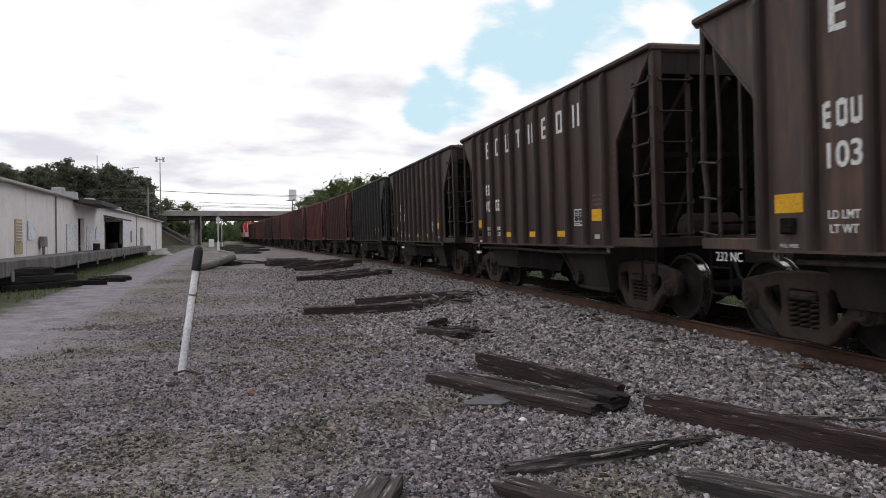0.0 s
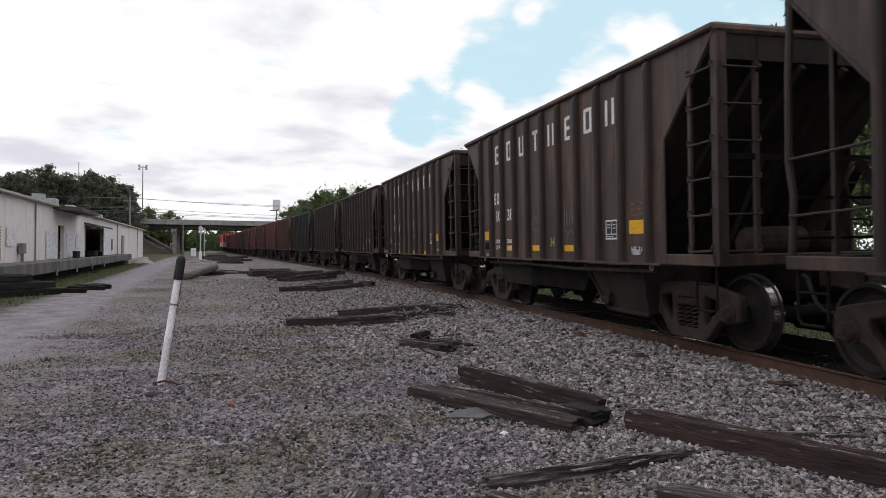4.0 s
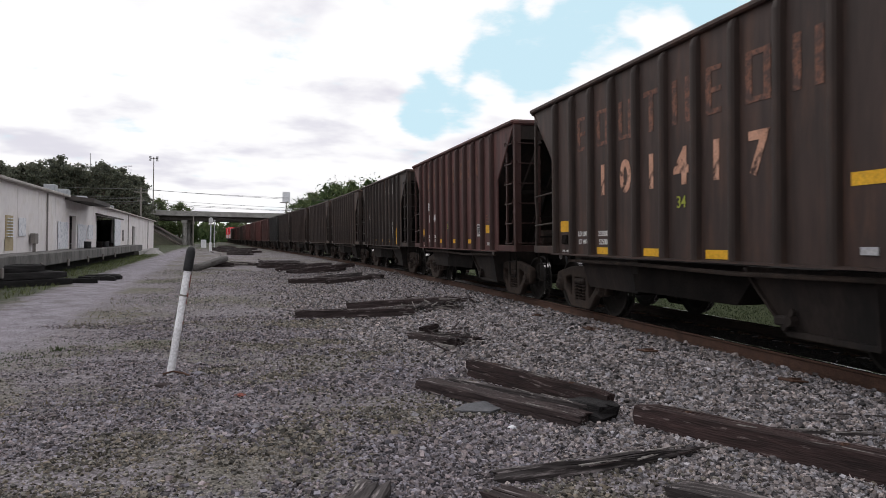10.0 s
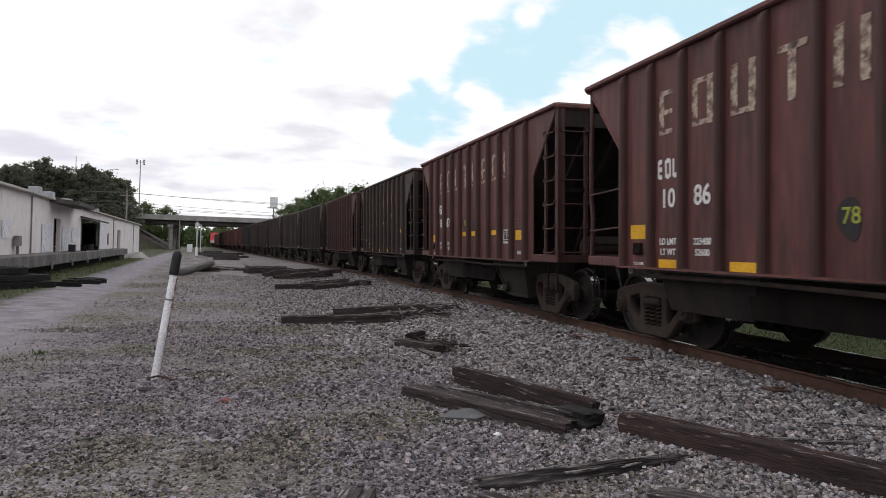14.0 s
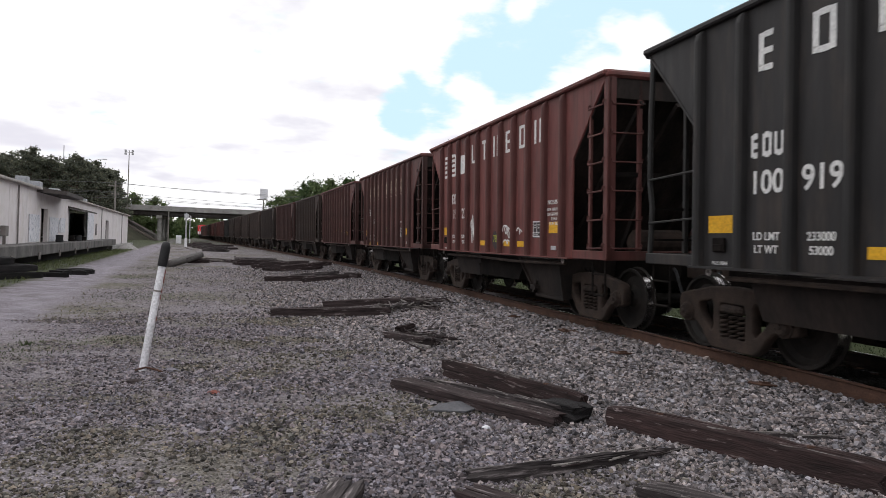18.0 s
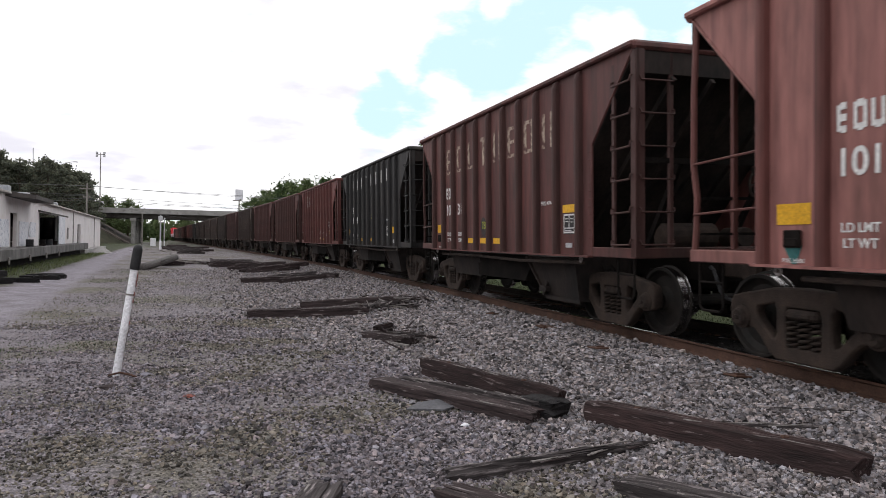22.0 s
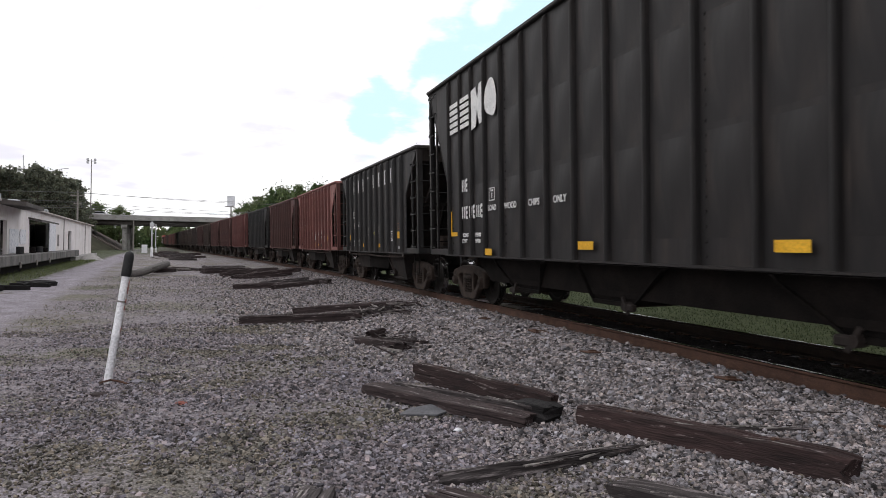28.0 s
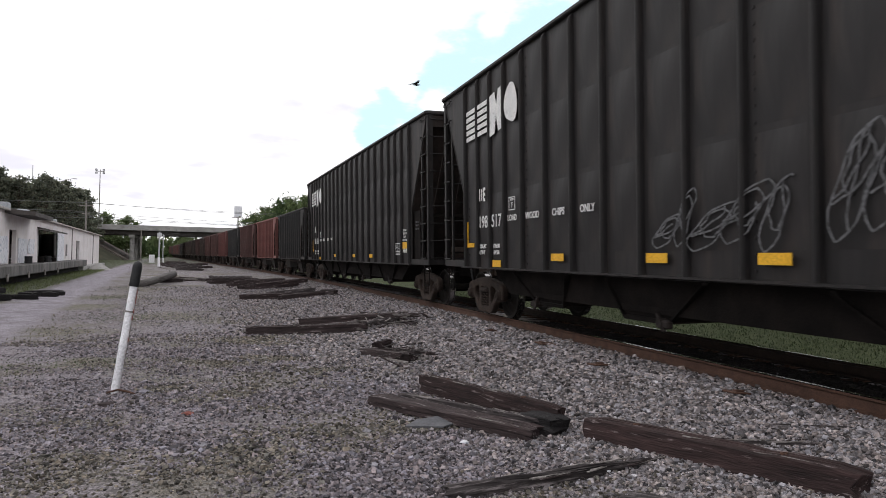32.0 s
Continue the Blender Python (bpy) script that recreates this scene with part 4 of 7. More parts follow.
def hopper(u, key, label, word=None, word_size=.38, serial="letter", logo=False, extra=None, group="coal hopper cars", box_label=True, stencil=None, hs=None, chalk=None, chalk_patch=False, digits=None, box_at=8, yellow_z=1.45, marks=True, loads=("233000", "53000"), low=(3, 5, 7), low_z=1.20, chalk_at=5, chalk_z=1.66, short_ladder=False):
    """A ribbed open coal hopper car on two trucks."""
    car = thing("hopper_car", train_pose(u), label, "railway wagon", group)
    hopper_body(car, H_LEN, H_W, H_TOP, H_IN, 2.62, [(k - 5) * H_PITCH + RIB_SET for k in range(11)], key, .062, .10)
    for e in (1, -1):
        end_gear(car, H_LEN, H_W, H_TOP, key, e, False, H_IN, short_ladder)
        coupled_end(car, e * (H_LEN / 2 - .02), e)
        truck(car, e * 3.60)
    bay(car, 2.1, .95, .80, key, .50, .05, False)
    bay(car, -2.1, .88, .58, key, .32, -.24)
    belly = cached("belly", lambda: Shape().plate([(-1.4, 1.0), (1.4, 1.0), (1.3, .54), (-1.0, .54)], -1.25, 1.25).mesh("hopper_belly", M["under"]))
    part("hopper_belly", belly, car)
    pipe = cached("trainline", lambda: Shape().pipe([(-1.44, 3.2, .94), (-1.44, 1.0, .95), (-1.46, -1.2, .92), (-1.42, -3.4, .95)], .028, 6).mesh("brake_pipe", M["truck"]))
    part("brake_pipe", pipe, car)
    x = -H_W - .002
    if word:
        for i in range(8):
            if not (logo and i < 2):
                char(car, panel_y(i + 1), 3.30 - word_size if word_size > .5 else 3.055, word_size * .71, word_size, x, LETTER_STYLE[i], word)
    if logo:
        b = []
        for k in range(5):
            b += [(panel_y(-.25), panel_y(.40), 2.87 + .12 * k, 2.94 + .12 * k, x), (panel_y(.60), panel_y(.95), 2.87 + .12 * k, 2.94 + .12 * k, x)]
        b += [(panel_y(.95), panel_y(1.38), 2.87, 3.40, x), (panel_y(1.62), panel_y(2.05), 2.88, 3.32, x), (panel_y(2.05), panel_y(2.38), 3.0, 3.38, x)]
        strips(car, "white_emblem", b, M["letter"], "white striped emblem")
    if serial:
        for k in range(3 if marks else 0):
            char(car, panel_y(1) + .165 - .165 * k, 2.20, .125, .22, x, (4, 2, 1)[k], serial, "serial_bar")
        for k in range(5 if marks and not digits else 0):
            char(car, panel_y(1) + .165 - .165 * k - (.21 if k >= 3 else 0), 1.81, .125, .23, x, (0, 2, 1, 2, 4)[k], serial, "serial_bar")
        part("stencil", flat_text("PULL HERE", .055, M[serial]), car, pose(x - .003, panel_y(0), 1.10))
        for k, wrd in enumerate(digits or ()):
            part("stencil", flat_text(wrd, .325, M[serial], 1.0, .006), car, pose(x - .003, panel_y(1 + k), 1.925))
        for k, (wrd, zz) in enumerate((("LD LMT", 1.39), ("LT WT", 1.26))):
            part("stencil", flat_text(wrd, .112, M[serial], 1.0, .002), car, pose(x - .003, panel_y(1), zz))
        for k, (wrd, zz) in enumerate(((loads[0], 1.39), (loads[1], 1.26))):
            part("stencil", flat_text(wrd, .112, M[serial], 1.0, .002), car, pose(x - .003, panel_y(2), zz))
    # yellow reflective sheets
    for i, (z0, z1, w) in {0: (1.43, 1.62, .40), **{i: (low_z, low_z + .105, .42) for i in low}}.items():
        strips(car, "reflector", [(panel_y(i) - w / 2, panel_y(i) + w / 2, z0, z1, x)], M["yellow"], "yellow reflective sheet")
    if yellow_z < 0:
        strips(car, "reflector", [(panel_y(9) + .16, panel_y(9) + .25, 1.12, 1.72, x), (panel_y(9) - .20, panel_y(9) + .16, 1.12, 1.25, x)], M["yellow"], "yellow reflective strips in a corner shape")
        strips(car, "small_print", [(panel_y(9) - .2, panel_y(9) + .14, 1.27, 1.36, x), ], M["letter"], "row of small print drawn as a bar")
    else:
        strips(car, "reflector", [(panel_y(9) - .20, panel_y(9) + .20, yellow_z, yellow_z + (.19 if yellow_z < 1.5 else .12), x)], M["yellow"], "yellow reflective sheet")
    if box_label:
        yb = panel_y(box_at)
        fr = [(yb - .17, yb + .17, 1.38, 1.405, x), (yb - .17, yb + .17, 1.645, 1.668, x), (yb - .17, yb - .15, 1.38, 1.665, x), (yb + .15, yb + .17, 1.38, 1.665, x),
              (yb - .008, yb + .008, 1.46, 1.65, x), (yb - .15, yb + .15, 1.45, 1.465, x), (yb + .04, yb + .12, 1.59, 1.605, x), (yb + .04, yb + .12, 1.55, 1.562, x), (yb - .11, yb - .04, 1.59, 1.605, x), (yb - .11, yb - .05, 1.54, 1.552, x), (yb - .06, yb + .12, 1.415, 1.428, x)]
        strips(car, "data_panel", [(yb - .18, yb + .18, 1.37, 1.67, x + .002)], M["blackgraf"], "black stencil panel")
        strips(car, "data_box", fr, M["letter"], "white-framed inspection box")
        if stencil:
            part("stencil", flat_text(stencil, .095, M["letter"]), car, pose(x - .003, panel_y(8), 1.86))
        else:
            for k in range(3):
                strips(car, "small_print", [(panel_y(9) - .15 + .03 * (k % 2), panel_y(9) + .15, 1.70 + .075 * k, 1.725 + .075 * k, x)], M["ghost"], "row of small print drawn as a bar")
    if hs:
        part("stencil", flat_text(hs, .12, M["letter"]), car, pose(x - .003, panel_y(9), 1.23))
    if chalk:
        if chalk_patch:
            part("paint_patch", blob(panel_y(chalk_at) + .02, chalk_z - .02, .20, x, .7, .10, .62).mesh("paint_patch", M["blackgraf"]), car, None, "black sprayed patch")
        part("chalk_number", flat_text(chalk, .21, M["numberpaint"], 1.0, .001), car, pose(x - .006, panel_y(chalk_at), chalk_z), "yellow hand-painted number")
    tagp = cached("tagplate", lambda: Shape().box(-.015, 0, -.09, .09, -.035, .035).mesh("tag_plate", M["galv"]))
    part("tag_plate", tagp, car, pose(x, panel_y(9), 1.20))
    pocket = cached(("card_pocket", key), lambda: Shape().box(-.035, 0, -.10, .10, -.08, .08, .01).box(-.05, -.03, -.08, .08, -.07, .01, .008).mesh("card_pocket", M["under"]))
    part("card_pocket", pocket, car, pose(x, panel_y(0), 1.30), "dark steel card holder")
    eye = cached("towing_eye", lambda: Shape().lathe([(-.015, .035), (0, .05), (.015, .035), (0, .02), (-.015, .035)], n=14).mesh("towing_eye", M["trim"]))
    for e in (-1, 1):
        part("towing_eye", eye, car, pose(x - .03, e * 3.45, 1.0))
    if extra:
        extra(car, x)
    return car


def chip_car(u, label, graffiti=False, digits=None):
    """A tall, long wood-chip hopper car with bulged panels and four chutes."""
    L, W, H, inset = 19.8, 1.47, 4.95, 1.43
    half = [1.57, 2.32, 3.0, 3.72, 4.52, 5.42, 6.33, 7.22, 8.11, 9.0]
    ribs = half + [9.9] + [L - r for r in reversed(half)]
    key = "greyblack"
    car = thing("wood_chip_car", train_pose(u), label, "railway wagon", "wood chip hopper cars")
    hopper_body(car, L, W, H, inset, 2.52, [L / 2 - r for r in ribs], key, .040, .085)
    for e in (1, -1):
        end_gear(car, L, W, H, key, e, True, inset)
        coupled_end(car, e * (L / 2 - .02), e)
        truck(car, e * (L / 2 - 1.48))
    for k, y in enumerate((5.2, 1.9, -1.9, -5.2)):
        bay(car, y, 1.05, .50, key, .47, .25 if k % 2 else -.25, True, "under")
    # near-black plate sized to fill the dark band below the sill
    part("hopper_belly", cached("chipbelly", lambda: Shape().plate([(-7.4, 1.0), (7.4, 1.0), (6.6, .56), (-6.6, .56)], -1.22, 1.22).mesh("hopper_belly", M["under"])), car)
    x = -W - .002

    def py(i):
        """Place along the side, counted in panels from the leading end."""
        j = min(max(int(math.floor(i + .5)), 0), 19)
        return L / 2 - ribs[j] - (i + .5 - j) * (ribs[j + 1] - ribs[j])
    # shallow bulges pressed into the panels
    def bulge():
        s = Shape()
        w, n, m = .33, 8, 12
        vs = []
        for a in range(n + 1):
            for b in range(m + 1):
                p, q = a / n, b / m
                f = math.sin(math.pi * p) ** .8 * (math.sin(math.pi * q ** 1.7) ** .7)
                vs.append((.001 - .050 * f * (.75 + .25 * math.sin(3 * p + 2 * q)), -w + 2 * w * p, 1.13 * q))
        fs = [(a * (m + 1) + b, a * (m + 1) + b + 1, (a + 1) * (m + 1) + b + 1, (a + 1) * (m + 1) + b) for a in range(n) for b in range(m)]
        return s.add(vs, fs).mesh("panel_bulge", M[key], True)
    bm_ = cached("bulge", bulge)
    for i in range(20):
        for z in (1.35, 2.55, 3.72):
            if (i == 0 or i == 19) and z < 2.4:
                continue
            part("panel_bulge", bm_, car, pose(x, py(i), z))
    rv = cached("rivets", lambda: [s := Shape(), [s.box(-.014, 0, -.014, .014, z - .014, z + .014) for z in [1.15 + .16 * k for k in range(23)]], s.mesh("rivet_row", M[key])][-1])
    for i in (0, 4, 10, 16, 20):
        part("rivet_row", rv, car, pose(x, L / 2 - ribs[i] - .13, 0))
    # striped emblem: five slanted bands running into two solid masses
    xe = x - .054
    for k in range(5):
        z0, z1 = 3.66 + .135 * k, 3.75 + .135 * k
        for i0, i1 in ((-.30, .40), (.60, 1.42)):
            a0, a1 = .02 * (i0 + .3), .02 * (i1 + .3)
            part("white_emblem", Shape().plate([(py(i0), z0 + a0), (py(i1), z0 + a1), (py(i1), z1 + a1), (py(i0), z1 + a0)], xe - .004, xe).mesh("white_emblem", M["letter"]), car, None, "white emblem band")
    part("white_emblem", Shape().plate([(py(1.6), 3.56), (py(1.95), 3.60), (py(2.05), 3.95), (py(2.2), 3.62), (py(2.42), 3.64), (py(2.42), 4.42), (py(2.2), 4.40), (py(2.08), 4.1), (py(1.95), 4.38), (py(1.6), 4.34)], xe - .004, xe).mesh("white_emblem", M["letter"]), car, None, "white angular emblem mass")
    part("white_emblem", blob((py(2.6) + py(3.35)) / 2, 4.02, .38, xe, 1.1, .10, .72).mesh("white_emblem", M["letter"]), car, None, "white rounded emblem mass")
    for row, zz in ((0, 2.375), (1, 1.82)):
        for k in range(2 + 4 * row):
            if row == 0 or not digits:
                char(car, py(1) + .12 - .21 * k, zz, .15, .24, x - .054, (0, 4)[k % 2], "letter", "serial_bar")
    for wrd, yy, zz, sz in (*((d, py(1 + i), 1.94, .335) for i, d in enumerate(digits or ())), ("LOAD", py(3), 1.965, .15), ("WOOD", py(4), 1.965, .155), ("CHIPS", py(5.05), 1.965, .155), ("ONLY", py(6.05), 1.965, .155),
                            ("LDLMT", py(1), 1.47, .11), ("LTWT", py(1) + .06, 1.35, .11), ("178100", py(2), 1.47, .11), ("84900", py(2), 1.35, .11), ("F", py(3), 2.19, .13), ("PLATE", py(3), 2.29, .05)):
        part("stencil", flat_text(wrd, sz, M["letter"], 1.0, .003), car, pose(x - .054, yy, zz))
    yb = py(3)
    strips(car, "data_box", [(*q, x - .054) for q in ((yb - .14, yb + .14, 2.10, 2.117), (yb - .14, yb + .14, 2.325, 2.342), (yb - .14, yb - .123, 2.10, 2.342), (yb + .123, yb + .14, 2.10, 2.342))], M["letter"])
    for i in (2, 5, 7.9, 9.97, 12.8, 15.2, 17.2) if graffiti else (2.7, 6.9, 11.0, 13.95):
        strips(car, "reflector", [(py(i) - .21, py(i) + .21, 1.21 - .13 * (i < 3), 1.325 - .12 * (i < 3), x - .054)], M["yellow"], "yellow reflective sheet")
    strips(car, "reflector", [(py(0) + .28, py(0) + .35, 1.47, 2.0, x - .012), (py(0) - .08, py(0) + .35, 1.46, 1.55, x - .014)], M["yellow"], "yellow reflective sheet")
    strips(car, "reflector", [(py(19) - .21, py(19) + .21, 1.475, 1.655, x - .054)], M["yellow"], "yellow reflective sheet")
    part("stencil", flat_text("HS 50", .155, M["letter"], 1.0, .004), car, pose(x - .054, py(19), 1.415))
    for k, wrd in enumerate(("CU FT 7526", "IL 65-9", "EXW 9-10", "EXH 16-3")):
        part("stencil", flat_text(wrd, .08, M["letter"], 1.0, .002), car, pose(x - .054, py(19), 1.715 + .09 * k))
    yb = py(18.02)
    strips(car, "data_box", [(*q, x - .054) for q in ((yb - .22, yb + .22, 1.31, 1.327), (yb - .22, yb + .22, 1.62, 1.637), (yb - .22, yb - .203, 1.31, 1.637), (yb + .203, yb + .22, 1.31, 1.637), (yb - .01, yb + .006, 1.40, 1.63), (yb - .20, yb + .20, 1.39, 1.405), (yb + .06, yb + .16, 1.55, 1.565), (yb + .06, yb + .16, 1.50, 1.515), (yb - .15, yb - .06, 1.55, 1.565), (yb - .12, yb - .08, 1.48, 1.495), (yb - .14, yb + .15, 1.345, 1.36))], M["letter"], "white-framed inspection box")
    part("end_plate", Shape().plate([(-L / 2 + inset, 1.18), (-L / 2 + inset, 2.48), (-L / 2 + inset - .55, 2.48), (-L / 2 + inset - .55, 1.18)], -W + .06, -W + .08).mesh("end_plate", M["under"]), car, None, "black shield plate")
    for k, wrd in enumerate(("RTP 5-94", "TBI 5-94", "CPR 5-94")):
        part("stencil", flat_text(wrd, .07, M["chalk"], 1.0, .001), car, pose(-W + .056, -L / 2 + inset - .27, 2.0 + .09 * k))
    if graffiti:
        # faint chalky loops, drawn over and over
        rng = random.Random(19)
        for i, zz, w, h, n in ((8.15, 1.60, .22, .22, 9), (8.5, 1.75, .14, .36, 8), (9.0, 1.62, .30, .28, 10), (9.55, 1.75, .26, .34, 9), (10.0, 1.72, .16, .40, 7), (10.95, 1.95, .20, .55, 10), (11.35, 2.0, .20, .52, 9)):
            q0, pts = rng.uniform(0, 6), []
            for k in range(n * 6):
                q = q0 + k / 6 * 1.9
                pts.append((x - .054, py(i) + w * math.cos(q) * (1 - .5 * math.sin(q * .31)) + .1 * w * math.sin(5 * q), zz + h * math.sin(q * .93) * (.7 + .3 * math.cos(q * .5))))
            s = Shape()
            for a, c in zip(pts, pts[1:]):
                s.beam(a, c, .004, .019)
            part("graffiti", s.mesh("graffiti", M["chalk"]), car, None, "pale sprayed loops")
    return car


def blob(y, z, r, x, turn, bumps, squash=1.0):
    """An uneven round sprayed patch."""
    n = 30
    rim = []
    for j in range(n):
        q = 2 * math.pi * j / n
        k = r * (1 + bumps * math.sin(2 * q + turn) + bumps * .7 * math.sin(3 * q + 2.1 * turn))
        rim.append((x, y + k * math.cos(q) * squash, z + k * math.sin(q)))
    rim += [(x - .004, v[1], v[2]) for v in rim]
    return Shape().add(rim, [tuple(range(n)), tuple(range(2 * n - 1, n - 1, -1))] + [(j, (j + 1) % n, n + (j + 1) % n, n + j) for j in range(n)])


def graffiti_balls(car, x):
    """Five swollen sprayed shapes, pale grey with black rims and black openings; a teal stain under the card holder."""
    part("stain", Shape().plate([(panel_y(0) + .12, 1.24), (panel_y(0) - .10, 1.24), (panel_y(0) - .03, 1.07), (panel_y(0) + .02, 1.07)], x - .004, x).mesh("stain", M["teal"]), car, None, "teal paint run")
    for i, z, r, turn, bumps, hole in ((4, 1.70, .26, .4, .05, -.02), (5, 1.64, .31, 1.9, .05, -.12), (6, 1.75, .235, 3.3, .16, -.10), (7, 1.73, .295, 4.1, .03, .06), (8, 1.80, .22, 5.2, .08, -.05)):
        y = panel_y(i)
        part("graffiti", blob(y - .02, z - .02, r, x - .001, turn, bumps, .80).mesh("graffiti", M["blackgraf"]), car, None, "black sprayed outline")
        part("graffiti", blob(y, z, r * .84, x - .006, turn, bumps * 1.15, .80).mesh("graffiti", M["greygraf"]), car, None, "pale grey sprayed fill")
        part("graffiti", blob(y + .03, z + hole, r * .30, x - .011, turn + 1, .25, .6).mesh("graffiti", M["blackgraf"]), car)
        sc = Shape()
        for k in range(3):
            q = turn + k * .8
            sc.beam((x - .012, y + r * .5 * math.cos(q), z + r * .55 * math.sin(q)), (x - .012, y + r * .62 * math.cos(q + .7), z + r * .66 * math.sin(q + .7)), .004, .022)
        part("graffiti", sc.mesh("graffiti", M["blackgraf"]), car)
    s = Shape()
    rng = random.Random(3)
    y = panel_y(7) + .24
    for k in range(9):
        s.beam((x - .004, y - .055 * k, 1.17 + rng.uniform(-.03, .03)), (x - .004, y - .055 * k - rng.uniform(-.03, .06), 1.33 + rng.uniform(-.04, .03)), .005, .024)
    s.beam((x - .004, y + .02, 1.35), (x - .004, y - .5, 1.33), .005, .02)
    part("graffiti", s.mesh("graffiti", M["blackgraf"]), car, None, "black sprayed scrawl")


def note_card(car, x):
    """A white paper card on the side, with rows of unreadable print, above a black patch."""
    y = panel_y(5.12)
    strips(car, "paper_card", [(y - .15, y + .15, 1.86, 2.11, x - .002)], M["poster"], "white paper card")
    strips(car, "small_print", [(y - .12, y + .10 - .03 * k, 1.90 + .06 * k, 1.925 + .06 * k, x - .006) for k in range(3)], M["trim"], "rows of small print drawn as bars")
    strips(car, "paint_patch", [(y - .14, y + .14, 1.28, 1.48, x)], M["blackgraf"], "black overpainted patch")
    part("chalk_number", flat_text("232 NC", .15, M["letter"]), car, pose(-H_W - .013, H_LEN / 2 - .55, .96), "white hand-painted characters")


def white_scrawl(car, x):
    """Chalky block scrawl near the trailing end."""
    rng = random.Random(12)
    s = Shape()
    for row in (1.92, 1.74):
        for k in range(5):
            y = panel_y(7.8) + .26 - .125 * k
            for _ in range(3):
                s.beam((x - .004, y + rng.uniform(-.05, .05), row + rng.uniform(-.07, .07)), (x - .004, y + rng.uniform(-.05, .05), row + rng.uniform(-.07, .07)), .005, .022)
    part("graffiti", s.mesh("graffiti", M["letter"]), car, None, "white sprayed scrawl")


def patch(i, z):
    def go(car, x):
        part("paint_patch", blob(panel_y(i) + .02, z, .17, x, 2.0, .10, .75).mesh("paint_patch", M["blackgraf"]), car, None, "black sprayed patch")
    return go


def scratched_marks(car, x):
    """Thin pale scratches: a few strokes and wavy lines."""
    rng = random.Random(31)
    for i, z0, h in ((4, 1.75, .34), (6, 1.68, .42)):
        s = Shape()
        y = panel_y(i)
        for k in range(7):
            a = y + .20 - .065 * k
            s.beam((x - .003, a, z0 + rng.uniform(-.1, .0)), (x - .003, a + rng.uniform(-.05, .05), z0 + h * rng.uniform(.2, .6)), .004, .009)
        pts = [(x - .003, y + .2 - .04 * k, z0 - .16 + .035 * math.sin(k * 1.3)) for k in range(11)]
        for a, b in zip(pts, pts[1:]):
            s.beam(a, b, .004, .009)
        part("graffiti", s.mesh("graffiti", M["scratch"]), car, None, "thin pale scratched lines")


def tag_seven(car, x):
    """White looping scrawls low on the side, and rows of stencilled dimensions."""
    for wrd, zz, sz in (("PRO 535-11", 1.97, .10), ("EXW 10-8 H 12-5", 1.85, .075), ("EW 10-8 H 12-8", 1.77, .075), ("IL 34-3", 1.69, .075), ("CU FT 2100", 1.61, .075)):
        part("stencil", flat_text(wrd, sz, M["letter"], 1.0, .001), car, pose(x - .004, panel_y(9), zz))
    rng = random.Random(7)
    for i, zz, w, h, n in ((2.95, 1.58, .11, .30, 9), (6.0, 1.50, .20, .13, 8), (6.0, 1.27, .17, .06, 5), (6.87, 1.48, .10, .07, 4)):
        pts = []
        for k in range(n * 5):
            q = k / 5 * 2.2
            f = k / (n * 5)
            pts.append((x - .005, panel_y(i) + w * (1 - 2 * f) + w * .45 * math.cos(q), zz + h * (.75 * math.sin(q * 1.07) + .35 * math.sin(q * .43 + i))))
        s = Shape()
        for a, c in zip(pts, pts[1:]):
            s.beam(a, c, .005, .026)
        part("graffiti", s.mesh("graffiti", M["letter"]), car, None, "white sprayed scrawl")


def big_bars(car, x):
    """Large rust-orange figures halfway up the side."""
    for k, ch in enumerate("101417"):
        part("stencil", flat_text(ch, .62, M["orange"], 1.0, .022), car, pose(x - .003, panel_y(k + 2), 2.19), "worn orange figure")


FIRST, COUPLED, CHIP = 7.60 - H_LEN / 2, 10.662, 21.18
CARS = []          # (distance of the middle at the start, object)


SLACK = {6: -.11, 9: -.08, 10: -.12, 11: -.12}


def add_hopper(n, *a, **k):
    u = FIRST - n * COUPLED + SLACK.get(n, 0)
    CARS.append((u, hopper(u, *a, **k)))


AHEAD = [("darkbrown", "dark rusty brown"), ("brownblack", "grimy brown-black"), ("black", "dusty black"), ("maroon", "dull maroon"), ("redbrown", "red-brown"), ("maroon", "dull maroon"),
         ("redbrown", "red-brown"), ("maroon", "dull maroon"), ("darkbrown", "dark brown"), ("maroon", "dull maroon"), ("redbrown", "red-brown"), ("maroon", "dull maroon"), ("darkbrown", "dark brown")]


